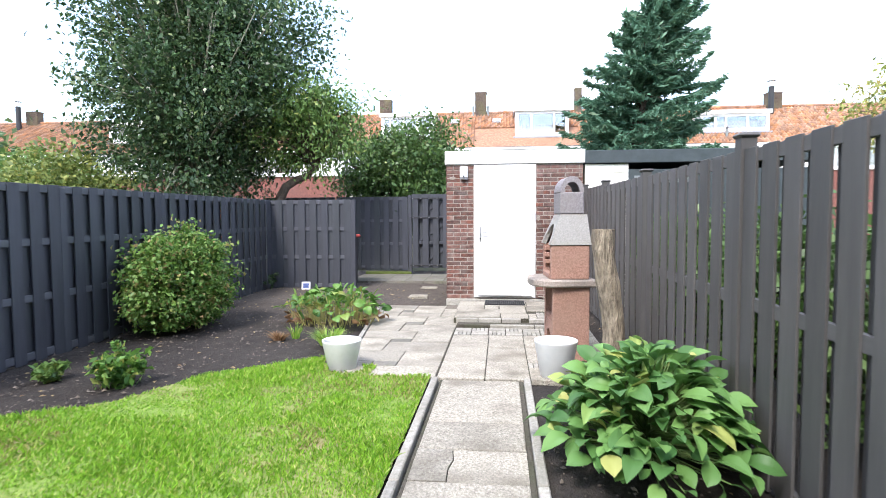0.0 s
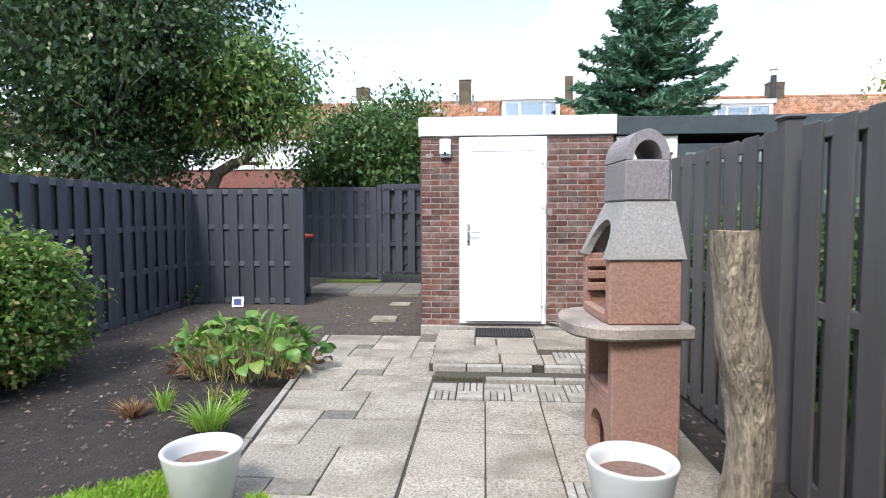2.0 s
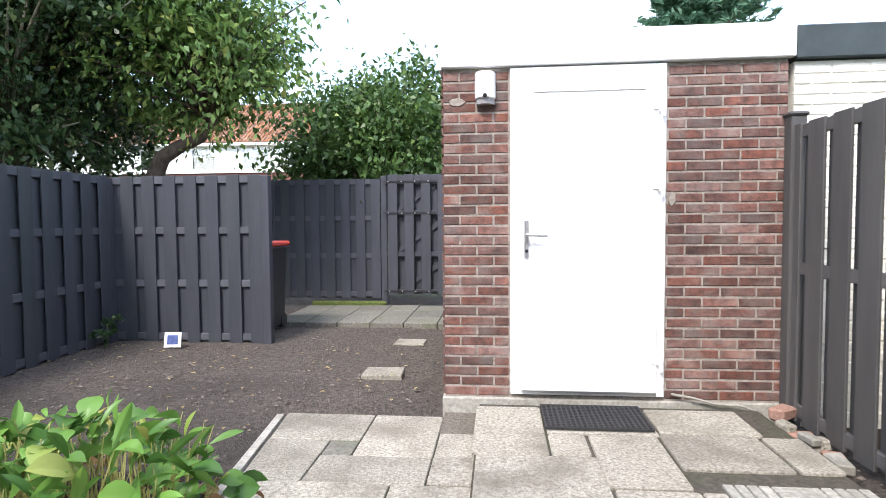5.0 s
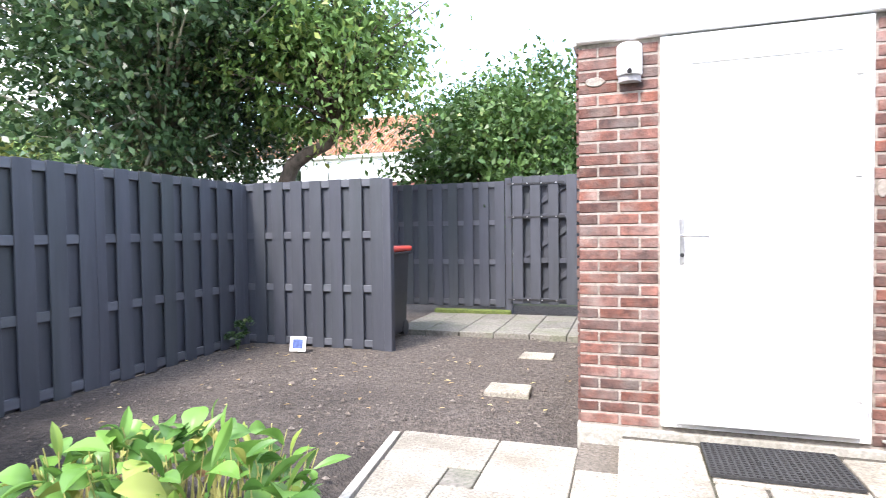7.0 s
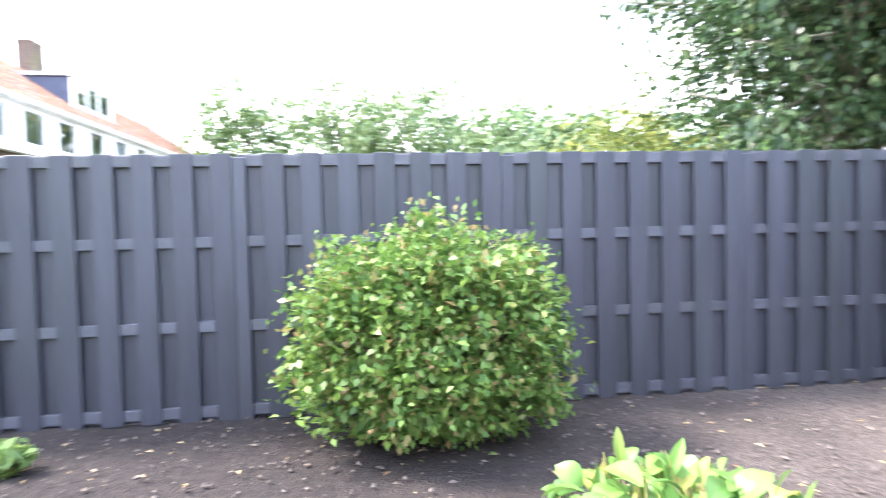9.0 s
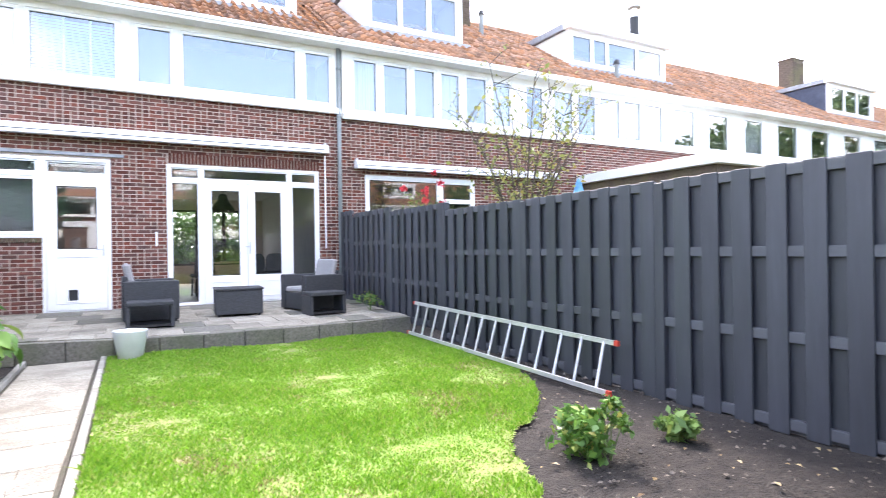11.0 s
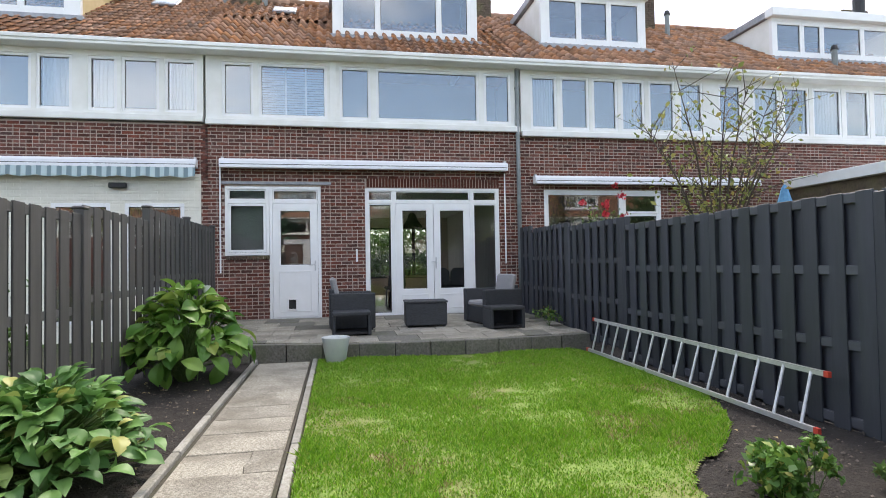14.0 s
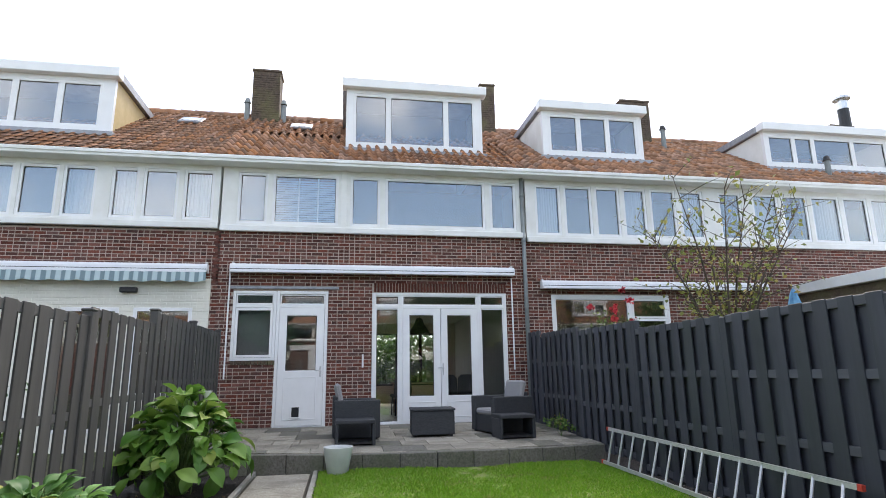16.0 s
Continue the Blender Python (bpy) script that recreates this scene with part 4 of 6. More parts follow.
part("hearth_back", box(0.125, 0.185, -0.205, 0.205, B1, B2, 0.004), TERRA, bbq)
for z in (0.935, 1.005, 1.075):
    part("grill_ledge", box(-0.18, 0.125, 0.16, 0.205, z, z + 0.048, 0.006), TERRA, bbq)
part("hearth_sill", box(-0.20, -0.15, -0.205, 0.205, B1, B1 + 0.055, 0.008), TERRA, bbq)
part("ash_bed", box(-0.15, 0.125, -0.205, 0.205, B1, B1 + 0.022), ASH, bbq)
for k in range(14):
    bm = bmesh.new()
    bmesh.ops.create_icosphere(bm, subdivisions=1, radius=0.018 + 0.014 * rng.random())
    c = part("charcoal", bm, ASH, bbq)
    c.location = (-0.13 + 0.2 * rng.random(), -0.17 + 0.34 * rng.random(), B1 + 0.03)


def hood():
    """A tapering hollow hood with an arched mouth to the west."""
    bm = bmesh.new()
    n = 12
    arc = [(0.20 * -math.cos(math.pi * k / n), 0.20 * math.sin(math.pi * k / n)) for k in range(n + 1)]
    z0, z1, x0, x1 = B2, B3, -0.205, -0.085
    lo = [bm.verts.new((x, y, z0)) for x, y in ((x0, -0.288), (0.20, -0.288), (0.20, 0.288), (x0, 0.288))]
    hi = [bm.verts.new((x, y, z1)) for x, y in ((x1, -0.19), (0.175, -0.19), (0.175, 0.19), (x1, 0.19))]
    for k in (0, 1, 2):
        bm.faces.new((lo[k], lo[k + 1], hi[k + 1], hi[k]))
    bm.faces.new(hi)
    pts = [bm.verts.new((x0 + (x1 - x0) * h / (z1 - z0), y, z0 + h)) for y, h in arc]
    half_n = n // 2
    for k in range(half_n):
        bm.faces.new((pts[k], pts[k + 1], hi[0]))
    bm.faces.new((lo[0], pts[0], hi[0]))
    for k in range(half_n, n):
        bm.faces.new((pts[k], pts[k + 1], hi[3]))
    bm.faces.new((pts[half_n], hi[3], hi[0]))
    bm.faces.new((pts[n], lo[3], hi[3]))
    bmesh.ops.recalc_face_normals(bm, faces=bm.faces)
    return bm


hd = part("hood", hood(), BBQ_GREY, bbq, "rough grey hood with an arched mouth")
so = hd.modifiers.new("thick", "SOLIDIFY")
so.thickness, so.offset = 0.04, -1
part("chimney_block", box(-0.09, 0.145, -0.195, 0.195, B3 + 0.002, B4, 0.01), BBQ_TOP, bbq, "dark weathered chimney block")


def chimney_arch():
    """A half-round tunnel along y."""
    bm = bmesh.new()
    rings, n, c0 = [], 18, 0.0275
    for k in range(n + 1):
        a = math.pi * k / n
        ring = []
        for y, r in ((-0.19, 0.116), (0.19, 0.116), (0.19, 0.074), (-0.19, 0.074)):
            ring.append(bm.verts.new((c0 + r * math.cos(a), y, B4 + 0.002 + r * math.sin(a) * 1.35)))
        rings.append(ring)
    for a, b in zip(rings, rings[1:]):
        for k in range(4):
            bm.faces.new((a[k], a[(k + 1) % 4], b[(k + 1) % 4], b[k]))
    bm.faces.new(rings[0])
    bm.faces.new(rings[-1][::-1])
    bmesh.ops.recalc_face_normals(bm, faces=bm.faces)
    return bm


part("chimney_arch", chimney_arch(), BBQ_TOP, bbq, "half-round arch closing the chimney")

# ---- tree stump ----
stump = thing("tree_stump", "tall dead tree stump, bark peeling, sawn flat on top", "tree stump", (0.945, 4.58, 0))
bm = bmesh.new()
rings = []
for i in range(26):
    z = 1.34 * i / 25
    t = z / 1.34
    cx = -0.045 + 0.05 * math.sin(t * 5.0) - 0.02 * t
    cy = 0.03 * math.sin(t * 4 + 1)
    r0 = 0.094 + 0.03 * math.exp(-t * 9) + 0.012 * math.exp(-((t - 0.62) / 0.08) ** 2)
    ring = []
    for k in range(22):
        a = 6.2832 * k / 22
        r = r0 * (1 + 0.16 * noise.noise((math.cos(a) * 2.2, math.sin(a) * 2.2, z * 2.0)) + 0.16 * noise.noise((math.cos(a) * 6, math.sin(a) * 6, z * 5)) * (1.1 - 0.6 * t))
        ring.append(bm.verts.new((cx + r * math.cos(a), cy + r * math.sin(a), z - 0.02)))
    rings.append(ring)
for a, b in zip(rings, rings[1:]):
    for k in range(22):
        bm.faces.new((a[k], a[(k + 1) % 22], b[(k + 1) % 22], b[k]))
part("trunk", bm, BARK, stump, smooth=True)
bm = bmesh.new()
bm.faces.new([bm.verts.new((-0.065 + 0.05 * math.sin(5.0) + 0.092 * math.cos(6.2832 * k / 22), 0.03 * math.sin(5) + 0.092 * math.sin(6.2832 * k / 22), 1.316)) for k in range(22)])
part("cut_face", bm, WOOD, stump, "pale sawn top")
part("peeling_bark", tube([(-0.15, 0.0, 1.30), (-0.17, -0.01, 1.275), (-0.155, -0.02, 1.24)], [0.012, 0.016, 0.006], 6), MOSS, stump)
part("root", tube([(-0.05, -0.02, 0.12), (-0.14, -0.03, 0.03), (-0.22, -0.02, -0.01)], [0.05, 0.04, 0.015], 8), BARK, stump, smooth=True)


# ---- pots ----
def pot(at, label, r=0.175, h=0.335, tilt=0.0):
    p = thing("plant_pot", label, "plant pot", at, rng.random() * 360, "white plant pots")
    part("pot", lathe([(0.0, 0.0), (r * 0.66, 0.0), (r * 0.70, 0.008), (r * 0.98, h - 0.012), (r, h), (r * 0.985, h + 0.006), (r * 0.90, h + 0.004), (r * 0.88, h - 0.03), (r * 0.60, h * 0.3)], 40), POT, p, smooth=True)
    part("earth", lathe([(0.0, h - 0.075), (r * 0.5, h - 0.07), (r * 0.872, h - 0.078)], 24), POT_SOIL, p, "dry brown potting earth", smooth=True)
    return p


pot((-1.58, 4.70, -0.012), "round white glazed plant pot with dry earth by the lawn", 0.19, 0.275)
pot((0.43, 4.56, 0.0), "round white glazed plant pot with dark marks, on the paving", 0.196, 0.325)
pot((-0.93, -1.16, 0.012), "round white glazed plant pot on the lawn before the patio", 0.19, 0.33)

# picture card leaning on the wing fence
card = thing("photo_card", "small white card with a dark blue print standing in the soil", "card", (-3.93, 10.36, 0.0), 8)
bm = box(-0.086, 0.086, -0.004, 0.004, 0.0, 0.155)
bmesh.ops.rotate(bm, verts=bm.verts, matrix=Matrix.Rotation(radians(-14), 3, "X"))
part("sheet", bm, CARD, card)
bm = box(-0.055, 0.055, -0.0062, -0.0042, 0.03, 0.125)
bmesh.ops.rotate(bm, verts=bm.verts, matrix=Matrix.Rotation(radians(-14), 3, "X"))
part("print", bm, CARD_BLUE, card)

# wheeled bin behind the wing
bin_ob = thing("wheeled_bin", "dark wheeled bin with a red lid behind the fence wing", "bin", (-3.41, 11.25, 0.0), 0)
part("body", prism([(-0.22, 0.05), (0.22, 0.05), (0.27, 1.0), (-0.27, 1.0)], -0.3, 0.3, "y", 0.01), BLACK, bin_ob)
lid = part("lid", box(-0.30, 0.30, -0.34, 0.34, 1.0, 1.06, 0.02), RED, bin_ob, "red lid")
part("lid_rim", box(-0.305, 0.305, -0.345, 0.345, 0.975, 0.998, 0.006), BLACK, lid)
for s in (-0.2, 0.2):
    part("wheel", rod((s - 0.03, 0.27, 0.09), (s + 0.03, 0.27, 0.09), 0.09, 16), BLACK, bin_ob)

# ladder lying on its side along the west fence
ladder = thing("ladder", "aluminium ladder with red caps lying sideways against the fence", "ladder", (0, 0, 0))
A0, A1 = Vector((-4.42, -0.83, 0.07)), Vector((-4.36, 3.08, 0.05))
B0, B1 = Vector((-4.50, -0.78, 0.49)), Vector((-4.55, 2.99, 0.43))


def bar(a, b, w, h, bm=None):
    bm = bm or bmesh.new()
    d = Vector(b) - Vector(a)
    m = Matrix.Translation((Vector(a) + Vector(b)) / 2) @ d.to_track_quat("Y", "Z").to_matrix().to_4x4() @ Matrix.Diagonal((w, d.length, h, 1))
    bmesh.ops.create_cube(bm, size=1, matrix=m)
    return bm


for a, b in ((A0, A1), (B0, B1)):
    st = part("stile", bar(a, b, 0.024, 0.040), ALU, ladder)
    for c, d in ((a, a + (a - b).normalized() * 0.045), (b, b + (b - a).normalized() * 0.045)):
        part("end_cap", bar(c, d, 0.028, 0.044), RED, st, "red plastic cap")
for k in range(14):
    t = (k + 0.45) / 13.9
    part("rung", rod(A0.lerp(A1, t), B0.lerp(B1, t), 0.0135, 8), ALU, ladder)


# ---- patio ----
def patio_z(y):
    return 0.21 + 0.10 * min(1.0, max(0.0, (-1.2 - y) / 3.6))


patio = thing("patio", "raised patio of weathered concrete slabs with a dark kerb edge", "patio", kind="structure")
core = bmesh.new()
xs = [-4.75 + 0.25 * k for k in range(25)]
front = [(x, patio_edge(x) - 0.11) for x in xs]
lo = [core.verts.new((x, y, -0.05)) for x, y in front]
hi = [core.verts.new((x, y, patio_z(y) - 0.02)) for x, y in front]
bk = [core.verts.new((x, -4.86, patio_z(-4.86) - 0.02)) for x, y in front]
for k in range(len(xs) - 1):
    core.faces.new((lo[k], lo[k + 1], hi[k + 1], hi[k]))
    core.faces.new((hi[k], hi[k + 1], bk[k + 1], bk[k]))
part("bed", core, OLD_STONE, patio)
x = -4.74
while x < 1.2:
    w = 0.50
    a, b = (x, patio_edge(x)), (min(x + w, 1.25), patio_edge(min(x + w, 1.25)))
    part("edge_kerb", prism([(a[0], a[1] - 0.11), (b[0] - 0.01, b[1] - 0.11), (b[0] - 0.01, b[1]), (a[0], a[1])], -0.05, 0.215 + 0.006 * noise.noise((x * 3, 0, 0)), "z", 0.008), OLD_STONE, patio)
    x += w
k = 0
for j in range(7):
    y1 = -1.5 - j * 0.5 if j else -1.3
    x = -4.74 + (0.0 if j % 2 else 0.3)
    while x < 1.2:
        w = 0.6 if (k % 3) else 0.4
        x1 = min(x + w, 1.25)
        e0, e1 = patio_edge(x) - 0.118, patio_edge(x1) - 0.118
        t0, t1 = (min(-1.5 - (j - 1) * 0.5, e0), min(-1.5 - (j - 1) * 0.5, e1)) if j else (e0, e1)
        b0 = max(-4.85, -1.5 - j * 0.5)
        if min(t0, t1) - b0 > 0.05:
            bm = prism([(x, b0 + 0.01), (x1 - 0.01, b0 + 0.01), (x1 - 0.01, t1), (x, t0)], -0.04, 0.0, "z")
            for q in bm.verts:
                q.co.z += patio_z(q.co.y) + 0.004 * noise.noise((x, j * 2.0, 0))
            part("slab", bm, CONCRETE if k % 4 else OLD_STONE, patio)
        x = x1
        k += 1


# ---- terraced houses ----
def tile_grid(x0, x1, eave, ridge, z0, z1, w=0.205, exposed=0.31):
    """Places of pantiles on a roof side: along x, up the slope from eave (y) to ridge."""
    length = math.hypot(ridge - eave, z1 - z0)
    rows = int(length / exposed)
    for r in range(rows):
        s = r * exposed / length
        for k in range(int((x1 - x0) / w)):
            yield r, k, (x0 + k * w, eave + (ridge - eave) * s, z0 + (z1 - z0) * s)


def tile_shape(w=0.205, length=0.36, n=7):
    """One S-shaped pantile lying along +y, with a thick lower edge."""
    v, f = [], []
    for j, (yy, zz) in enumerate(((0, 0.03), (length, 0.0))):
        for k in range(n + 1):
            t = k / n
            v.append((w * 1.08 * t, yy, zz + 0.046 * math.sin(2 * math.pi * t * 0.92 + 0.5)))
    for k in range(n + 1):
        t = k / n
        v.append((w * 1.08 * t, 0.004, 0.004 + 0.046 * math.sin(2 * math.pi * t * 0.92 + 0.5)))
    for k in range(n):
        f.append((k, k + 1, n + 2 + k, n + 1 + k))
        f.append((2 * n + 2 + k, 2 * n + 3 + k, k + 1, k))
    return np.array(v), f


TV, TF = tile_shape()


def roof_tiles(name, places, angle, parent, material, island_label=""):
    c, s = math.cos(angle), math.sin(angle)
    v, f, base = [], [], 0
    rot = TV.copy()
    # the slope climbs towards -y
    rot = np.stack([TV[:, 0], -(TV[:, 1] * c - TV[:, 2] * s), TV[:, 1] * s + TV[:, 2] * c], 1)
    for p in places:
        v.append(rot + np.asarray(p) + rng.normal(size=3) * 0.0025)
        f += [tuple(base + i for i in q)[::-1] for q in TF]
        base += len(TV)
    return part(name, from_arrays(name, np.concatenate(v), f), material, parent, island_label, smooth=True)


def chimney(parent, x, y, z0, z1, w=0.75, d=0.6, pipes=2):
    c = part("chimney", box(x - w / 2, x + w / 2, y - d / 2, y + d / 2, z0, z1, 0.01), CHIMNEY, parent, "weathered brick chimney stack")
    rows = broken_bricks(x - w / 2, x + w / 2, z0, z1 - 0.08, [], 0.2, 0.055, 0.014)
    part("chimney_bricks", brick_mesh("chimney_bricks", rows, y + d / 2, 0.012, rng), CHIMNEY, c)
    part("capping", box(x - w / 2 - 0.03, x + w / 2 + 0.03, y - d / 2 - 0.03, y + d / 2 + 0.03, z1, z1 + 0.07, 0.015), CHIMNEY, c)
    for k in range(pipes):
        px = x - w / 2 - 0.12 + k * (w + 0.24)
        p = part("flue_pipe", rod((px, y + 0.25, z0 + 0.1), (px, y + 0.25, z0 + 0.72), 0.075, 12), GALV, c)
        part("cowl", rod((px, y + 0.25, z0 + 0.74), (px, y + 0.25, z0 + 0.88), 0.10, 12, None, 0.05), GALV, p)
    return c


def dormer(parent, x0, x1, y, z0, z1, cuts, back, cheek, label="flat-roofed white dormer"):
    """A dormer with its front at y (local), windows between the cuts, running back into the roof."""
    d = part("dormer", pierced(x0, x1, z0, z1 - 0.22, y - 0.10, y, [(cuts[0], cuts[-1], z0 + 0.16, z1 - 0.32)]), WHITE, parent, label)
    part("fascia", box(x0 - 0.10, x1 + 0.10, y - 0.12, y + 0.16, z1 - 0.22, z1, 0.01), WHITE, d)
    part("roof_deck", box(x0 - 0.09, x1 + 0.09, back, y - 0.125, z1 - 0.2, z1 - 0.03), LEAD, d)
    for a, b in ((x0, x0 + 0.06), (x1 - 0.06, x1)):
        part("cheek", box(a, b, back, y - 0.10, z0 - 0.1, z1 - 0.22), cheek, d)
    # dark sheet whose colour stands for the shade inside the dormer
    part("room_back", box(x0 + 0.1, x1 - 0.1, y - 1.3, y - 1.25, z0, z1 - 0.24), UNLIT_ROOM_AND_SEAT, d)
    part("sill_flashing", box(x0 - 0.12, x1 + 0.12, y - 0.02, y + 0.20, z0 - 0.10, z0 + 0.005, 0.01), LEAD, d)
    for a, b in zip(cuts, cuts[1:]):
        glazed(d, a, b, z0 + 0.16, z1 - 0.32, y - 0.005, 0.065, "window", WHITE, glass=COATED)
    return d


def dressing(parent, kind, x0, x1, z0, z1, y):
    """What hangs behind a window."""
    if kind == "curtain":
        bm = bmesh.new()
        n = 40
        a = [[bm.verts.new((x0 + (x1 - x0) * k / n, y - 0.12 + 0.025 * math.sin(k * 1.35) + 0.01 * math.sin(k * 3.1), z)) for k in range(n + 1)] for z in (z0, z1)]
        for k in range(n):
            bm.faces.new((a[0][k], a[0][k + 1], a[1][k + 1], a[1][k]))
        part("curtain", bm, CURTAIN, parent, "white net curtain", True)
    elif kind == "blind":
        bm = bmesh.new()
        n = int((z1 - z0) / 0.05)
        for k in range(n):
            z = z0 + k * 0.05
            vs = [bm.verts.new(q) for q in ((x0, y - 0.13, z), (x1, y - 0.13, z), (x1, y - 0.10, z + 0.03), (x0, y - 0.10, z + 0.03))]
            bm.faces.new(vs)
        b = part("venetian_blind", bm, BLIND, parent, "pale blue slatted blind")
        for t in (0.3, 0.62):
            part("tape", box(x0 + (x1 - x0) * t - 0.015, x0 + (x1 - x0) * t + 0.015, y - 0.095, y - 0.09, z0, z1), WHITE, b)
    elif kind == "screen":
        part("insect_screen", box(x0, x1, y - 0.045, y - 0.04, z0, z1), SCREEN, parent, "dark insect screen")


def upper_windows(parent, x0, x1, lights, z0=4.10, z1=5.45, y=0.0):
    """White band under the eaves with its row of lights: (x0, x1, dressing)."""
    holes = [(a, b, z0 + 0.16, z1 - 0.12) for a, b, _ in lights]
    band = part("window_band", pierced(x0, x1, z0, z1, y - 0.16, y + 0.03, holes), CREAM, parent, "white-painted timber window band")
    part("sill", box(x0, x1, y + 0.03, y + 0.10, z0 - 0.02, z0 + 0.10, 0.01), CREAM, band)
    for a, b, kind in lights:
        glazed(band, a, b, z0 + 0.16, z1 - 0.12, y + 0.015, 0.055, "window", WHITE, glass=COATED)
        if kind:
            dressing(band, kind, a + 0.05, b - 0.05, z0 + 0.2, z1 - 0.16, y)
    # near-black sheet behind the lights: the unlit room put into its colour
    part("room_back", box(x0 + 0.05, x1 - 0.05, y - 1.6, y - 1.55, z0 - 0.3, z1 + 0.1), UNLIT_ROOM_AND_SEAT, band)
    part("room_floor", box(x0 + 0.05, x1 - 0.05, y - 1.54, y - 0.2, z0 - 0.35, z0 - 0.3), PLASTER, band)
    return band


def row_roof(parent, x0, x1, near=None):
    """Pantiled roof with its gutter. The tiles over the stretch near = (x0, x1, rows) are objects of their own."""
    e, r, z0, z1 = 0.22, -4.1, 5.60, 8.42
    angle = math.atan2(z1 - z0, e - r)
    bm = bmesh.new()
    vs = [bm.verts.new(q) for q in ((x0, e - 0.02, z0 - 0.06), (x1, e - 0.02, z0 - 0.06), (x1, r, z1 - 0.04), (x0, r, z1 - 0.04), (x1, 2 * r - e, z0 - 0.06), (x0, 2 * r - e, z0 - 0.06))]
    bm.faces.new(vs[:4])
    bm.faces.new((vs[3], vs[2], vs[4], vs[5]))
    deck = part("roof", bm, PANTILE_I, parent, "orange clay pantile roof")
    far = []
    for row, k, p in tile_grid(x0, x1, e, r, z0, z1):
        if near and near[0] <= p[0] < near[1] and row < near[2]:
            near[3].append((deck, p, angle))
        else:
            far.append(p)
    roof_tiles("tile_field", far, angle, deck, PANTILE_I)["kind"] = "stuff"
    bm = bmesh.new()
    x = x0
    while x < x1:
        rod((x, r, z1), (min(x + 0.40, x1), r, z1 + 0.008), 0.105, 10, bm, 0.115)
        x += 0.38
    part("ridge_tiles", bm, PANTILE_I, deck)
    part("gutter", box(x0, x1, 0.02, 0.34, 5.44, 5.585, 0.01), CREAM, parent, "cream-painted box gutter")
    part("gutter_lip", box(x0, x1, 0.34, 0.36, 5.50, 5.575, 0.008), CREAM, parent)
    # dark strip for the shadow under the overhanging tiles, in the felt colour
    part("eave_board", box(x0, x1, 0.18, 0.22, 5.586, 5.63), FELT, parent)
    part("soffit", box(x0, x1, -0.15, 0.02, 5.44, 5.47), CREAM, parent)
    return deck


FY = -4.89
tiles_near = []
row = thing("terraced_house", "brick terraced house row with white window bands and orange pantiles", "house", (0, FY, 0))
part("wall", pierced(-4.80, 1.48, -0.05, 4.10, -0.28, -0.012, [(-0.655, 1.175, 0.24, 2.895), (-4.345, -1.525, 0.24, 2.88)]), GREY_MORTAR, row)
part("sill_wall", box(0.335, 1.175, -0.28, -0.012, 0.24, 1.52), GREY_MORTAR, row)
holes = [(-0.655, 0.335, 0.24, 2.90), (0.335, 1.175, 1.53, 2.90), (-4.345, -1.525, 0.24, 3.08)]
rows = broken_bricks(-4.80, 1.48, 0.16, 4.09, holes, 0.20, 0.0545, 0.0148, rng)
# the pier between the doors, whose bricks are single pieces at the end of the file
pier_rows = [q for q in rows if q[0] > -1.53 and q[1] < -0.65 and q[2] < 2.89]
rows = [q for q in rows if q not in pier_rows]
part("bricks", brick_mesh("bricks", rows, -0.012, 0.006, rng), HOUSE_BRICK, row, "dark red-brown facing bricks")["kind"] = "stuff"
# upright bricks above the garden doors
sold = [(-4.345 + 0.0635 * k, -4.345 + 0.0635 * k + 0.051, 2.89, 3.075) for k in range(44)]
for q in sold:
    part("soldier_brick", brick_mesh("soldier_brick", [q], -0.012, 0.014, rng), HOUSE_BRICK, row)
part("brick_sill", brick_mesh("brick_sill", [(0.335 + 0.0635 * k, 0.335 + 0.0635 * k + 0.052, 1.46, 1.53) for k in range(13)], -0.012, 0.04, rng), CHIMNEY, row)
part("lintel_bar", box(-0.86, 1.24, 0.0, 0.03, 2.93, 2.985, 0.006), LEAD, row)
# kitchen window and back door
kw = part("kitchen_window", ring_frame(0.345, 1.17, 1.54, 2.89, -0.10, 0.0, 0.055), WHITE, row, "white kitchen window with a top light")
part("transom", box(0.40, 1.115, -0.10, 0.0, 2.56, 2.625, 0.004), WHITE, kw)
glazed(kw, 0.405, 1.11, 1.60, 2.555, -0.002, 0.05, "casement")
# added sheet: gives the kitchen glass the pale grey it lacks by reflection
part("roller_blind", box(0.43, 1.085, -0.16, -0.155, 1.6, 2.85), PANE_GREY, kw, "grey sheet added behind the glass to lift its tone")
glazed(kw, 0.405, 1.11, 2.63, 2.83, -0.02, 0.025, "top_light")
bd = part("back_door_frame", ring_frame(-0.65, 0.34, 0.25, 2.89, -0.10, 0.004, 0.06), WHITE, row)
part("transom", box(-0.59, 0.28, -0.10, 0.004, 2.56, 2.62, 0.004), WHITE, bd)
glazed(bd, -0.585, 0.275, 2.625, 2.825, -0.02, 0.025, "top_light")
DX0, DX1, DZ0, DZ1 = -0.585, 0.275, 0.315, 2.555
door = part("back_door", pierced(DX0, DX1, DZ0, DZ1, -0.06, 0.012, [(DX0 + 0.13, DX1 - 0.13, 1.33, 2.42), (-0.155 - 0.005, -0.015, 0.47, 0.66)]), WHITE, row, "white back door with a tall pane and a cat flap")
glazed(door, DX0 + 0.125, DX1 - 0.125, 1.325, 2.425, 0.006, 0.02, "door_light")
part("panel_bead", ring_frame(DX0 + 0.12, DX1 - 0.12, 0.42, 1.22, 0.012, 0.022, 0.018), WHITE, door)
cf = part("cat_flap", ring_frame(-0.18, 0.005, 0.45, 0.68, 0.012, 0.03, 0.025), WHITE, door)
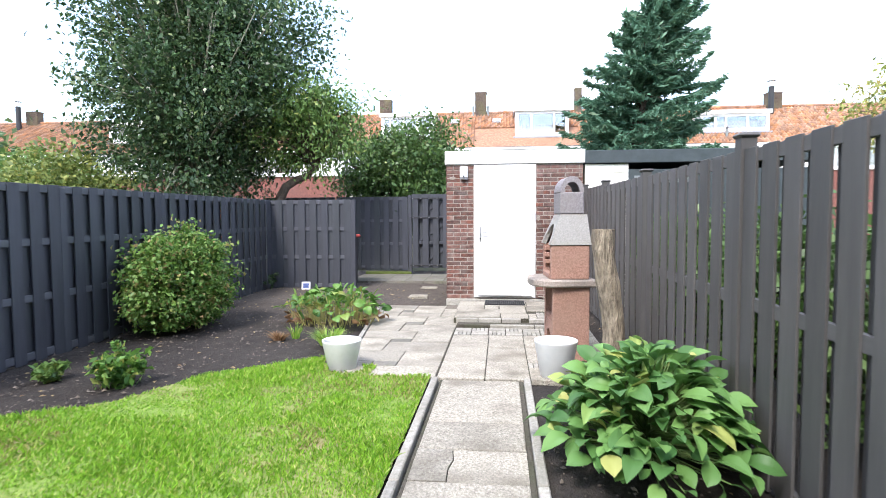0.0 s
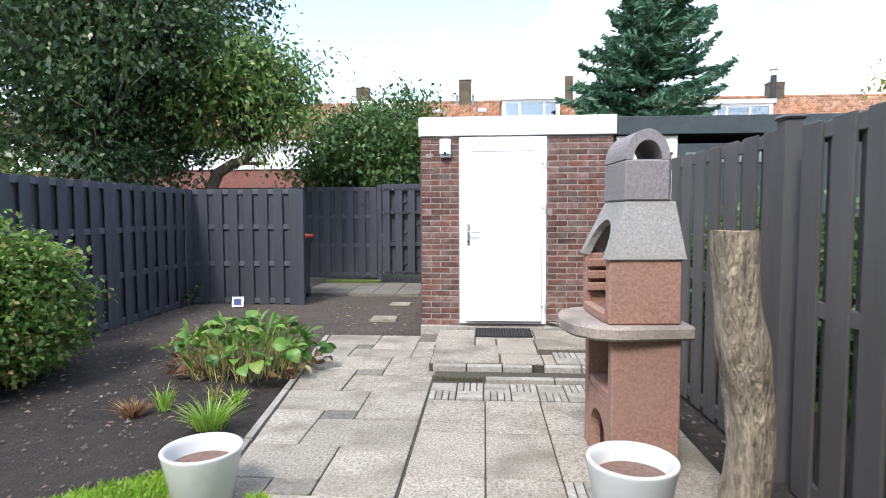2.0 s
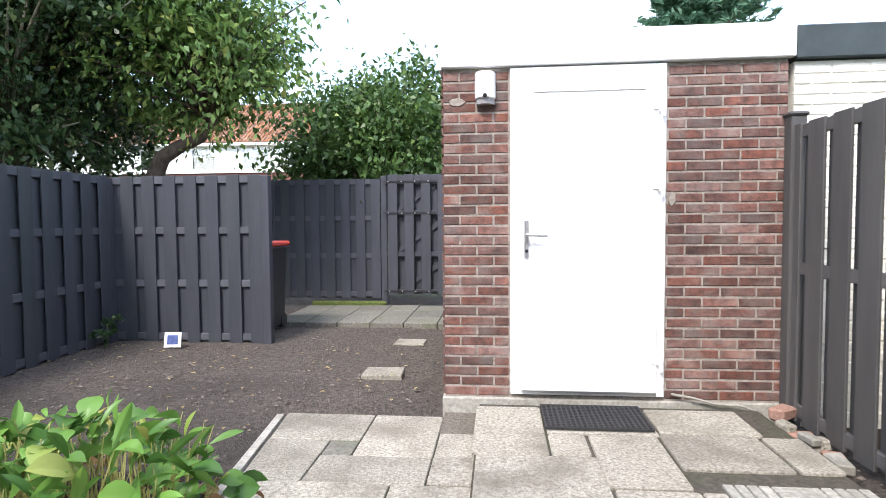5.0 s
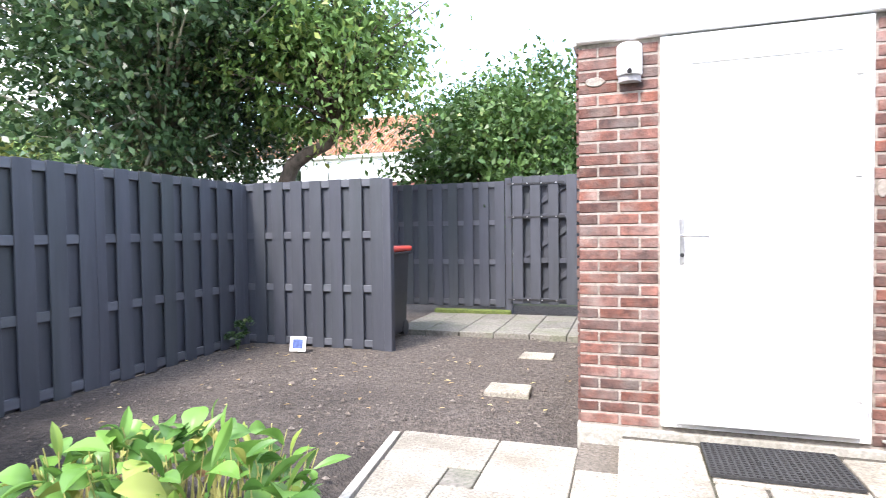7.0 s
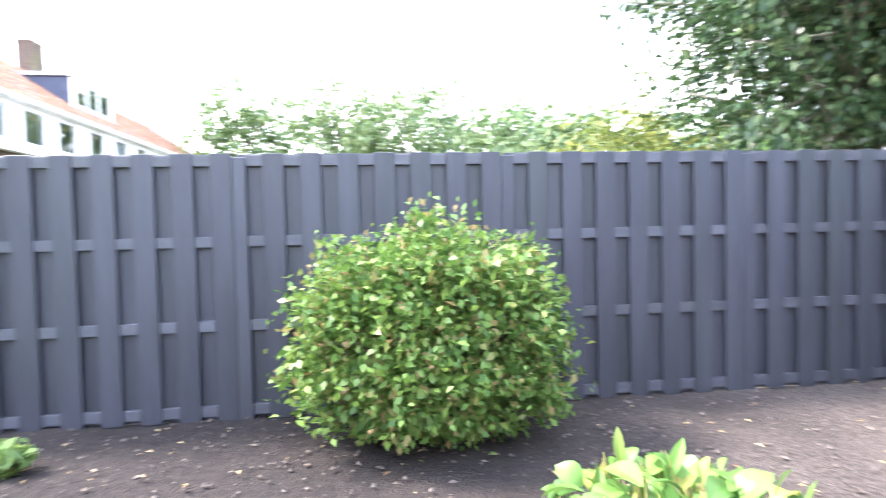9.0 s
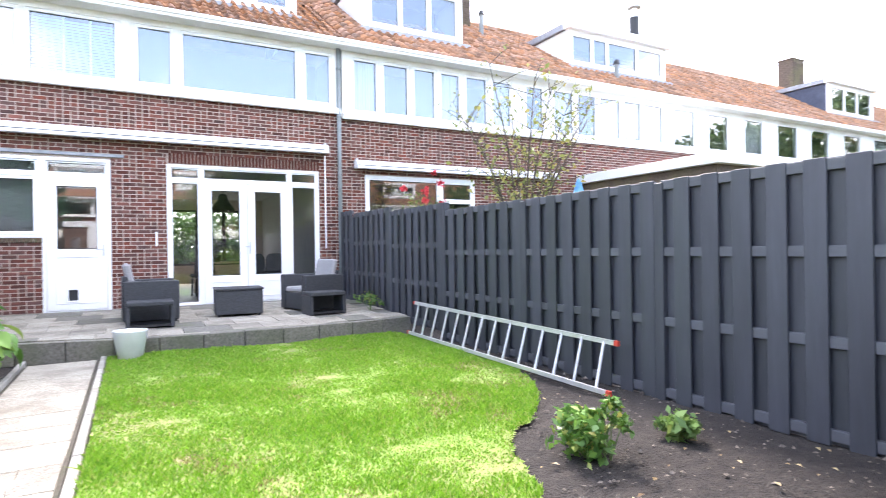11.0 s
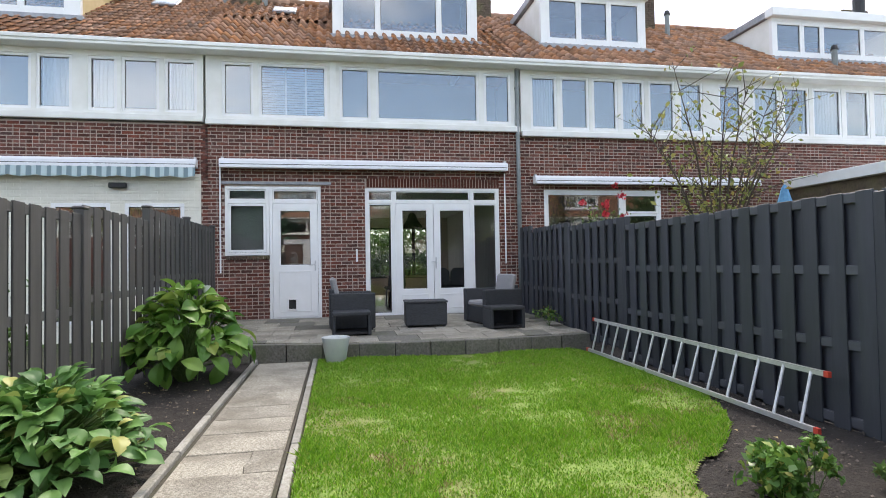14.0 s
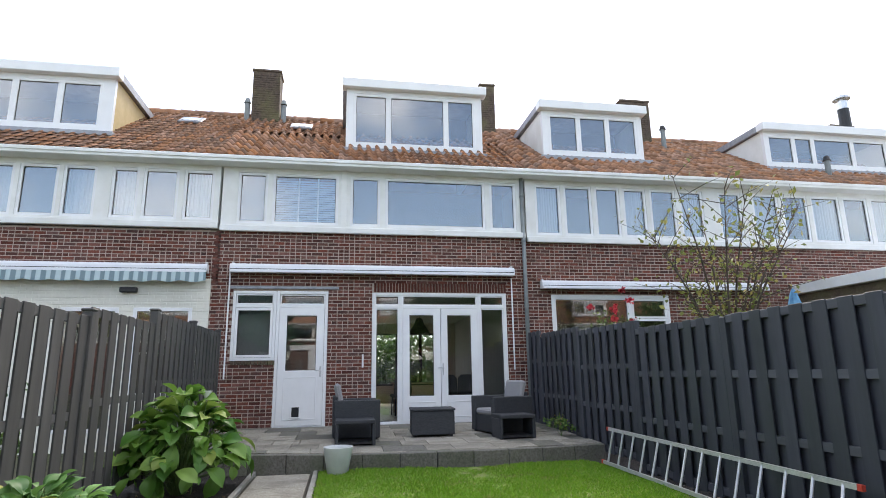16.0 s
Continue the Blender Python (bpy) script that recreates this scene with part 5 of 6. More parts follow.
part("flap", box(-0.158, -0.017, -0.01, 0.0, 0.474, 0.656), BLACK, cf)
h = part("handle", box(DX0 + 0.035, DX0 + 0.065, 0.012, 0.026, 1.22, 1.42, 0.005), STEEL, door, "steel door handle")
part("lever", tube([(DX0 + 0.05, 0.026, 1.34), (DX0 + 0.05, 0.065, 1.34), (DX0 + 0.17, 0.065, 1.335)], [0.009, 0.009, 0.008], 8), STEEL, h, smooth=True)
for z in (0.5, 1.3, 2.2):
    part("hinge", rod((DX1 + 0.01, 0.018, z), (DX1 + 0.01, 0.018, z + 0.09), 0.011, 8), WHITE, door)
# garden doors with side lights
gd = part("garden_door_frame", ring_frame(-4.34, -1.53, 0.25, 2.875, -0.10, 0.0, 0.06), WHITE, row, "white frame of the double garden doors with side and top lights")
for x in (-2.11, -3.74):
    part("mullion", box(x - 0.035, x + 0.035, -0.10, 0.0, 0.31, 2.815, 0.004), WHITE, gd)
for a, b in ((-4.28, -3.775), (-3.705, -2.145), (-2.075, -1.59)):
    part("transom", box(a, b, -0.10, -0.001, 2.56, 2.62, 0.004), WHITE, gd)
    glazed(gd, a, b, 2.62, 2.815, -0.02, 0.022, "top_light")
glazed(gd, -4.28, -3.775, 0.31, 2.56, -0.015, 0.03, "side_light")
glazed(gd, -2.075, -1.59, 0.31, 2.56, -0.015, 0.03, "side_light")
for a, b, hx in ((-3.703, -2.93, -3.0), (-2.92, -2.147, -2.87)):
    d = part("garden_door", pierced(a, b, 0.315, 2.555, -0.06, 0.01, [(a + 0.125, b - 0.125, 0.80, 2.43)]), WHITE, row, "white glazed garden door")
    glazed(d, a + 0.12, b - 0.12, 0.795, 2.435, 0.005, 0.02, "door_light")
    part("panel_bead", ring_frame(a + 0.11, b - 0.11, 0.40, 0.70, 0.01, 0.02, 0.016), WHITE, d)
    if hx < -2.95:
        h = part("handle", box(-2.985, -2.957, 0.01, 0.024, 1.22, 1.45, 0.005), STEEL, d, "steel door handle")
        part("lever", tube([(-2.97, 0.024, 1.36), (-2.97, 0.06, 1.36), (-2.86, 0.06, 1.355)], [0.009, 0.009, 0.008], 8), STEEL, h, smooth=True)
    for z in (0.55, 1.45, 2.3):
        x = a - 0.0 if hx < -2.95 else b
        part("hinge", rod((x, 0.016, z), (x, 0.016, z + 0.09), 0.011, 8), WHITE, d)
part("door_step", box(-0.7, 0.4, 0.0, 0.1, 0.16, 0.245, 0.01), OLD_STONE, row)
part("thermometer", box(-1.37, -1.335, 0.0, 0.02, 1.38, 1.64, 0.006), WHITE, row, "slim white thermometer on the bricks")
for x, z0, z1 in ((1.245, 1.2, 3.25), (-4.46, 1.3, 3.2)):
    part("awning_rod", rod((x, 0.05, z0), (x, 0.05, z1), 0.016, 8), WHITE, row)
dp = part("downpipe", rod((-4.77, 0.06, 0.25), (-4.77, 0.06, 5.45), 0.045, 12), GALV, row, "grey downpipe", True)
for z in (1.2, 2.6, 4.0, 5.0):
    part("clamp", rod((-4.77, 0.06, z), (-4.77, 0.06, z + 0.04), 0.055, 12), GALV, dp)
# own upper windows
upper_windows(row, -4.82, 1.50, [(0.62, 1.20, "screen"), (-0.80, 0.52, "blind"), (-1.67, -1.05, "screen"), (-3.94, -1.78, ""), (-4.64, -4.05, "")])
part("pier", box(-0.98, -0.85, 0.03, 0.06, 4.1, 5.45, 0.004), CREAM, row)
# neighbour to the east: white extension front
part("wall", pierced(1.52, 9.5, 3.0, 4.10, -0.28, -0.012, []), GREY_MORTAR, row)
rows = broken_bricks(1.52, 9.5, 3.04, 4.09, [], 0.20, 0.0545, 0.0148, rng)
part("bricks", brick_mesh("bricks", rows, -0.012, 0.006, rng), HOUSE_BRICK, row)["kind"] = "stuff"
part("white_wall", pierced(1.60, 9.5, -0.05, 3.12, -0.28, 0.02, [(3.2, 4.2, 0.3, 2.55), (1.9, 2.95, 0.9, 2.55), (5.2, 7.0, 0.3, 2.55)]), RENDER, row, "white-painted brick ground floor of the neighbour")
rows = broken_bricks(1.60, 9.5, 1.9, 3.1, [(3.2, 4.2, 0.3, 2.57), (1.9, 2.95, 0.9, 2.57), (5.2, 7.0, 0.3, 2.57)])
part("painted_bricks", brick_mesh("painted_bricks", rows, 0.02, 0.006, rng), RENDER, row)["kind"] = "stuff"
rows = broken_bricks(1.48, 1.60, -0.05, 4.09, [], 0.20, 0.0545, 0.0148, rng)
part("pier_bricks", brick_mesh("pier_bricks", rows, -0.012, 0.006, rng), HOUSE_BRICK, row)
part("pier_core", box(1.48, 1.60, -0.28, -0.012, -0.05, 3.0), GREY_MORTAR, row)
for a, b, z0 in ((3.2, 4.2, 0.3), (1.9, 2.95, 0.9), (5.2, 7.0, 0.3)):
    glazed(row, a, b, z0, 2.55, 0.03, 0.07)
# dark sheet added for the shade behind the neighbour's panes
part("room_back", box(1.7, 9.4, -1.8, -1.75, 0, 3.0), UNLIT_ROOM_AND_SEAT, row)
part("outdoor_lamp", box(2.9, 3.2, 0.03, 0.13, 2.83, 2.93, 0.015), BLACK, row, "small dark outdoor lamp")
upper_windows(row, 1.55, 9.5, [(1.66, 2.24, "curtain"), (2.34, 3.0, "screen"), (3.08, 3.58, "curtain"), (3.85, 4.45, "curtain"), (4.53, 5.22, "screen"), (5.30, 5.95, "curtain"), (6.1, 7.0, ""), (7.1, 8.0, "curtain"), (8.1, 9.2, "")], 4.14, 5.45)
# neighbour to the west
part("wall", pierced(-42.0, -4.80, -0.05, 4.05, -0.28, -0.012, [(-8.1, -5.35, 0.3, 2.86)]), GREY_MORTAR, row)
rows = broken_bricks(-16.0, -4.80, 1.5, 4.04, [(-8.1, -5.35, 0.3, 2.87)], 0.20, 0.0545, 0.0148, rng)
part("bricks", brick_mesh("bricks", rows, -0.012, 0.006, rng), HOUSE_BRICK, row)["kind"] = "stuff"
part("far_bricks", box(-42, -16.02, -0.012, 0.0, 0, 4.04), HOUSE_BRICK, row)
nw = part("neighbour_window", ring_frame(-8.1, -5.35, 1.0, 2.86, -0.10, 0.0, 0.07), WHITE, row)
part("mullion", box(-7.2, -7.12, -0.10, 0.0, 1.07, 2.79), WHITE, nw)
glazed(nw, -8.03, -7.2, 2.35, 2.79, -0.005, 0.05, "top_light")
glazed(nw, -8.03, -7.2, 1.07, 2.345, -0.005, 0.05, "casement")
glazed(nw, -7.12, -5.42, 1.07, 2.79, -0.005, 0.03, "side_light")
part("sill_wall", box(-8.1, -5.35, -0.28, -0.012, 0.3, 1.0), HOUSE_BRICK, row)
# another sheet coloured as room shade, behind the western window
part("room_back", box(-12, -5, -2.2, -2.15, 0, 3.0), UNLIT_ROOM_AND_SEAT, row)
upper_windows(row, -42, -4.86, [(-5.68, -5.08, "curtain"), (-6.42, -5.76, ""), (-7.1, -6.5, "screen"), (-7.75, -7.18, "curtain"), (-8.5, -7.85, ""), (-9.2, -8.6, "curtain"), (-10.2, -9.6, ""), (-11.2, -10.5, "curtain"), (-12.0, -11.3, ""), (-12.9, -12.1, "curtain"), (-13.7, -13.0, ""), (-14.6, -13.8, "curtain"), (-16.0, -15.0, ""), (-17.6, -16.6, ""), (-19.4, -18.4, "curtain"), (-21.4, -20.2, ""), (-23.4, -22.2, ""), (-25.6, -24.4, ""), (-27.8, -26.6, "curtain"), (-30, -28.8, ""), (-33, -31.6, ""), (-36, -34.6, "curtain"), (-39, -37.5, "")], 4.02, 5.45)
# flat extension of the next house
ext = part("extension", box(-16.5, -11.4, 0.0, 4.0, -0.05, 2.90), CHIMNEY, row, "grey-brown brick extension with a flat roof")
part("fascia", box(-16.6, -11.25, 0.0, 4.15, 2.905, 3.13, 0.01), CREAM, ext)
# roof, dormers, chimneys
row_roof(row, -42.0, 9.6, (-4.9, 1.6, 9, tiles_near))
part("back_wall", pierced(-42, 9.5, -0.05, 5.5, -8.5, -8.22, [(-4.4, -1.9, 0.85, 2.6)]), GREY_MORTAR, row)
part("party_wall", box(1.50, 1.58, -8.2, -0.3, 0, 5.5), PLASTER, row)
part("party_wall", box(-4.9, -4.82, -8.2, -0.3, 0, 5.5), PLASTER, row)
part("gable", prism([(-8.5, 5.5), (0.0, 5.5), (-4.1, 8.3)], 9.45, 9.55, "x"), GREY_MORTAR, row)
part("gable", prism([(-8.5, 5.5), (0.0, 5.5), (-4.1, 8.3)], -42.0, -41.9, "x"), GREY_MORTAR, row)
dormer(row, -4.22, -0.92, -1.10, 6.38, 8.16, [-4.05, -3.32, -1.92, -1.09], -4.0, WHITE, "large white dormer with three lights")
dormer(row, -8.46, -5.76, -1.05, 6.42, 7.92, [-8.32, -7.5, -6.72, -5.92], -3.6, CREAM, "white dormer with three lights")
dormer(row, -16.0, -12.0, -1.05, 6.42, 7.72, [-15.85, -14.75, -13.5, -12.9, -12.1], -3.6, CREAM, "cream dormer with four lights")
dormer(row, 4.15, 7.6, -1.08, 6.45, 8.0, [4.4, 5.25, 6.15, 7.0, 7.5], -3.7, OCHRE, "white dormer with ochre cheeks")
dormer(row, -29.0, -25.5, -1.05, 6.42, 7.9, [-28.8, -27.7, -26.7, -25.7], -3.6, SLATE, "dark-clad dormer")
chimney(row, 1.33, -4.1, 8.0, 9.72)
chimney(row, -5.15, -4.2, 8.0, 9.85, 0.45, 0.5, 0)
chimney(row, -9.9, -4.1, 7.9, 9.55, 0.95, 0.7, 0)
chimney(row, -17.5, -4.1, 7.9, 9.2, 0.9, 0.6, 0)
chimney(row, -28.3, -4.1, 7.9, 9.8, 0.9, 0.7, 0)
chimney(row, 7.9, -4.3, 7.9, 9.4, 0.8, 0.6, 0)
for x, y, z, hh in ((-9.35, -3.0, 7.7, 0.75), (-10.3, -3.0, 7.6, 0.7), (-13.4, -0.6, 6.1, 0.45)):
    vp = part("vent_pipe", rod((x, y, z - 0.2), (x, y, z + hh), 0.07, 10), GALV, row)
    part("cowl", rod((x, y, z + hh), (x, y, z + hh + 0.12), 0.10, 10, None, 0.06), BLACK, vp)
flue = part("stove_flue", rod((-17.0, -3.2, 7.8), (-17.0, -3.2, 9.5), 0.17, 14), BLACK, row, "tall dark steel stove flue")
part("flue_band", rod((-17.0, -3.2, 9.5), (-17.0, -3.2, 9.75), 0.18, 14), STEEL, flue)
part("flue_cap", rod((-17.0, -3.2, 9.85), (-17.0, -3.2, 9.93), 0.26, 14), STEEL, flue)
part("flue_stem", rod((-17.0, -3.2, 9.75), (-17.0, -3.2, 9.85), 0.12, 14), STEEL, flue)
for x, y, z in ((0.25, -2.95, 7.62), (3.0, -2.95, 7.62)):
    sk = bmesh.new()
    box(-0.28, 0.28, -0.3, 0.3, 0, 0.06, 0.01, sk)
    bmesh.ops.rotate(sk, verts=sk.verts, matrix=Matrix.Rotation(-math.atan2(2.82, 4.32), 3, "X"))
    s = part("skylight", sk, LEAD, row, "small roof skylight")
    s.location = (x, y, z + 0.08)
    sg = bmesh.new()
    box(-0.2, 0.2, -0.22, 0.22, 0.062, 0.068, 0, sg)
    bmesh.ops.rotate(sg, verts=sg.verts, matrix=Matrix.Rotation(-math.atan2(2.82, 4.32), 3, "X"))
    g = part("skylight_pane", sg, GLASS, s)


# awnings
def awning(x0, x1, z, valance=False, group="", label="closed white awning case on the wall"):
    a = thing("awning", label, "awning", (0, FY, z), 0, group)
    part("case", prism([(0.02, 0.0), (0.16, 0.0), (0.20, 0.05), (0.20, 0.12), (0.15, 0.17), (0.02, 0.17)], x0, x1, "x", 0.006), AWNING, a)
    part("front_bar", box(x0 + 0.01, x1 - 0.01, 0.19, 0.235, -0.015, 0.045, 0.008), AWNING, a)
    # no slot is cut: a black strip on the front paints its shade
    part("groove", box(x0 + 0.02, x1 - 0.02, 0.203, 0.208, 0.05, 0.062), BLACK, a)
    for x in (x0 + 0.02, x1 - 0.06):
        part("bracket", box(x, x + 0.04, 0.0, 0.1, 0.171, 0.21), STEEL, a)
    if valance:
        bm = bmesh.new()
        n = int((x1 - x0) / 0.03)
        top = [bm.verts.new((x0 + (x1 - x0) * k / n, 0.24 + 0.012 * math.sin(k * 0.8), -0.01)) for k in range(n + 1)]
        low = [bm.verts.new((x0 + (x1 - x0) * k / n, 0.25 + 0.02 * math.sin(k * 0.8), -0.17 - 0.035 * abs(math.sin(k * 0.21)))) for k in range(n + 1)]
        for k in range(n):
            bm.faces.new((top[k], top[k + 1], low[k + 1], low[k]))
        part("valance", bm, STRIPE, a, "blue and white striped scalloped valance", True)
    return a


awning(-4.50, 1.24, 3.24, False, "awnings")
awning(-10.5, -5.10, 2.98, False, "awnings")
awning(1.65, 8.5, 3.22, True, "awnings", "white awning case with a striped blue valance")

# ---- living room behind the garden doors ----
part_room = tagged(part("room_floor", box(-4.8, 1.48, -13.1, -5.18, 0.2, 0.28), FLOORING), "pale laminate floor of the living room", "floor", kind="structure")
tagged(part("room_ceiling", box(-4.8, 1.48, -13.1, -5.18, 2.95, 3.05), PLASTER), "white living room ceiling", "ceiling", kind="structure")
tagged(part("room_partition", box(-1.35, -1.25, -13.1, -5.19, 0.28, 2.95), PLASTER), "plain partition wall between kitchen and living room", "wall", kind="structure")
fw = thing("window_1", "street-side living room window with dark mullions", "window", (0, -13.2, 0), kind="structure")
for a, b in ((-4.4, -3.6), (-3.6, -2.8), (-2.8, -1.9)):
    glazed(fw, a, b, 0.85, 2.6, 0.1, 0.05, "window", BLACK)
table = thing("dining_table", "pale wooden dining table seen through the garden doors", "table", (-3.1, -8.0, 0.28))
part("tabletop", box(-0.9, 0.9, -0.45, 0.45, 0.71, 0.75, 0.01), WOOD, table)
for x in (-0.8, 0.8):
    for y in (-0.36, 0.36):
        part("leg", box(x - 0.035, x + 0.035, y - 0.035, y + 0.035, 0, 0.71), WOOD, table)


def dining_chair(at, rz):
    c = thing("dining_chair", "dark upholstered dining chair at the table", "chair", at, rz, "dining chairs")
    part("seat", box(-0.22, 0.22, -0.22, 0.22, 0.42, 0.50, 0.03), UNLIT_ROOM_AND_SEAT, c)
    part("backrest", prism([(-0.22, 0.5), (0.22, 0.5), (0.2, 0.85), (0.12, 0.93), (-0.12, 0.93), (-0.2, 0.85)], 0.18, 0.23, "y", 0.012), UNLIT_ROOM_AND_SEAT, c)
    for x in (-0.18, 0.18):
        for y in (-0.18, 0.18):
            part("leg", rod((x, y, 0), (x * 0.9, y * 0.9, 0.42), 0.016, 8), BLACK, c)
    return c


ch = dining_chair((-2.35, -7.35, 0.28), 10)
copy_thing(ch, pose(-3.5, -7.3, 0.28, 0, 0, -8))
copy_thing(ch, pose(-3.9, -7.35, 0.28, 0, 0, 5))
pl = thing("pendant_lamp", "large dark pendant lamp over the dining table", "lamp", (-2.75, -6.9, 2.95))
part("cord", rod((0, 0, -0.42), (0, 0, 0), 0.006, 6), BLACK, pl)
part("shade", lathe([(0.04, -0.40), (0.08, -0.42), (0.12, -0.55), (0.24, -0.72), (0.25, -0.78), (0.235, -0.78), (0.1, -0.56)], 28), BLACK, pl, smooth=True)
vase = thing("potted_plant", "bushy plant in a pot on the dining table", "plant", (-2.72, -7.75, 1.03))
part("pot", lathe([(0.0, 0.0), (0.07, 0.0), (0.10, 0.16), (0.09, 0.16), (0.0, 0.14)], 20), BLACK, vase, smooth=True)
pts, out, _ = clumped(rng, 14, 18, (0, 0, 0.36), (0.22, 0.22, 0.2), 0.05)
part("foliage", leaves("foliage", pts, 0.06, rng), EVERGREEN, vase)


# ---- garden furniture ----
def lounge_chair(at, rz, label):
    c = thing("lounge_chair", label, "lounge chair", at, rz, "lounge chairs")
    for x in (-0.36, 0.36):
        part("arm", box(x - 0.07, x + 0.07, -0.36, 0.36, 0.03, 0.60, 0.012), RATTAN, c)
    part("seat_base", box(-0.29, 0.29, -0.34, 0.30, 0.03, 0.30, 0.01), RATTAN, c)
    part("back", box(-0.29, 0.29, 0.30, 0.37, 0.03, 0.66, 0.012), RATTAN, c)
    part("seat_cushion", box(-0.28, 0.28, -0.35, 0.22, 0.302, 0.40, 0.03), CUSHION, c, "grey seat cushion")
    bm = box(-0.28, 0.28, -0.05, 0.05, 0, 0.46, 0.03)
    bmesh.ops.rotate(bm, verts=bm.verts, matrix=Matrix.Rotation(radians(-12), 3, "X"))
    b = part("back_cushion", bm, CUSHION, c, "grey back cushion")
    b.location = (0, 0.22, 0.40)
    for x in (-0.38, 0.38):
        for y in (-0.3, 0.3):
            part("foot", box(x - 0.02, x + 0.02, y - 0.02, y + 0.02, 0, 0.03), BLACK, c)
    return c


def footstool(at, rz, label):
    s = thing("footstool", label, "footstool", at, rz, "footstools")
    part("top", box(-0.29, 0.29, -0.22, 0.22, 0.30, 0.36, 0.01), RATTAN, s)
    for x in (-0.27, 0.27):
        part("side", box(x - 0.025, x + 0.025, -0.21, 0.21, 0.0, 0.30, 0.006), RATTAN, s)
    part("shelf", box(-0.245, 0.245, -0.2, 0.2, 0.02, 0.05), BLACK, s)
    return s


PZ = patio_z(-2.9)
lounge_chair((-1.19, -3.05, PZ), -88, "dark woven lounge chair with pale grey cushions facing the table")
footstool((-1.17, -2.30, patio_z(-2.3)), 0, "dark woven footstool with an open front")
lounge_chair((-3.66, -3.10, PZ), 104, "dark woven lounge chair with pale cushions beside the fence")
footstool((-3.66, -2.42, patio_z(-2.4)), 4, "dark woven footstool with an open front")
bx = thing("rattan_table", "low dark grey woven box table on the patio", "table", (-2.44, -3.02, PZ), -4)
part("body", box(-0.35, 0.35, -0.28, 0.28, 0.03, 0.40, 0.01), RATTAN, bx)
part("lid", box(-0.365, 0.365, -0.295, 0.295, 0.402, 0.435, 0.008), RATTAN, bx)
for x in (-0.3, 0.3):
    for y in (-0.24, 0.24):
        part("foot", box(x - 0.02, x + 0.02, y - 0.02, y + 0.02, 0, 0.03), BLACK, bx)
# closed parasol in the neighbour's garden
ps = thing("parasol", "closed blue parasol standing in the neighbouring garden", "parasol", (-8.35, -1.6, 0.18))
part("pole", rod((0, 0, 0), (0, 0, 2.35), 0.02, 10), STEEL, ps)
part("cloth", lathe([(0.015, 2.36), (0.05, 2.30), (0.09, 2.15), (0.15, 1.95), (0.12, 1.93)], 9), BLUE, ps)


# ---- houses across the gardens ----
row2 = copy_thing(row, pose(-0.1, 34.5, 0, 0, 0, 180))
tagged(row2, "row of terraced houses with orange roofs across the gardens", "house")
row3 = copy_thing(row, pose(-51.8, 34.5, 0, 0, 0, 180))
tagged(row3, "further terraced houses of the row across the gardens", "house")


# ---- plants ----
def leaf_blade(length, width, bend=0.35, cup=0.18, tip=0.25, n=5):
    """A broad pointed leaf lying along +y, veined by its folds."""
    v, f = [], []
    for j in range(n + 1):
        t = j / n
        w = width * 0.5 * (math.sin(math.pi * min(1, t * (1 - tip) + 0.02 + tip * t ** 2)) ** 0.8 if t < 1 else 0.0)
        z = bend * length * (t - 1.35 * t * t)
        y = length * t * (1 - 0.12 * t)
        for k in range(9):
            s = k / 4 - 1
            v.append((w * s, y, z + cup * abs(s) * w + (0.010 * length if k % 2 else -0.006 * length) * (1 - t) * (1 - 0.5 * abs(s))))
    for j in range(n):
        for k in range(8):
            a = j * 9 + k
            f.append((a, a + 1, a + 10, a + 9))
    return from_arrays("leaf", v, f)


def rosette(name, label, category, at, mesh_list, material, count, radius, height, seed, tilt=(10, 70), stems=True, group="", size=(0.7, 1.15)):
    """A clump of big leaves on stalks that spring from one crown; each leaf is a part of its own."""
    r = np.random.default_rng(seed)
    p = thing(name, label, category, at, 0, group)
    st = bmesh.new()
    mass_v, mass_f = [], []
    for k in range(count):
        a = 2.399963 * k + r.normal() * 0.3
        t = math.sqrt((k + 0.5) / count)
        d = radius * t * (0.75 + 0.35 * r.random())
        h = height * (1 - 0.72 * t ** 2.2) * (0.8 + 0.3 * r.random())
        q = Vector((math.cos(a) * d * 0.72, math.sin(a) * d * 0.72, h))
        s = size[0] + (size[1] - size[0]) * r.random()
        turn = Euler((radians(-(tilt[0] + (tilt[1] - tilt[0]) * t) + 22 + r.normal() * 25), radians(r.normal() * 24), a - math.pi / 2 + r.normal() * 0.55))
        me = mesh_list[k % len(mesh_list)]
        m = Matrix.Translation(q) @ turn.to_matrix().to_4x4() @ Matrix.Scale(s, 4)
        if k >= count - 300:
            part("leaf", me, material, p).matrix_basis = m
        else:
            base = len(mass_v)
            mass_v += [tuple(m @ w.co) for w in me.vertices]
            mass_f += [tuple(base + i for i in g.vertices) for g in me.polygons]
        if stems:
            mid = Vector((q.x * 0.35, q.y * 0.35, h * 0.6))
            tube([(q.x * 0.12, q.y * 0.12, -0.01), mid, q], [0.007, 0.006, 0.004], 5, st)
    if stems:
        part("stalk_mass", st, STEM, p)["kind"] = "stuff"
    if mass_v:
        part("inner_foliage", from_arrays("inner_foliage", mass_v, mass_f), material, p, smooth=True)["kind"] = "stuff"
    return p


hosta_leaves = [leaf_blade(0.25, 0.14, 0.5, 0.3), leaf_blade(0.28, 0.125, 0.65, 0.36), leaf_blade(0.22, 0.135, 0.3, 0.28)]
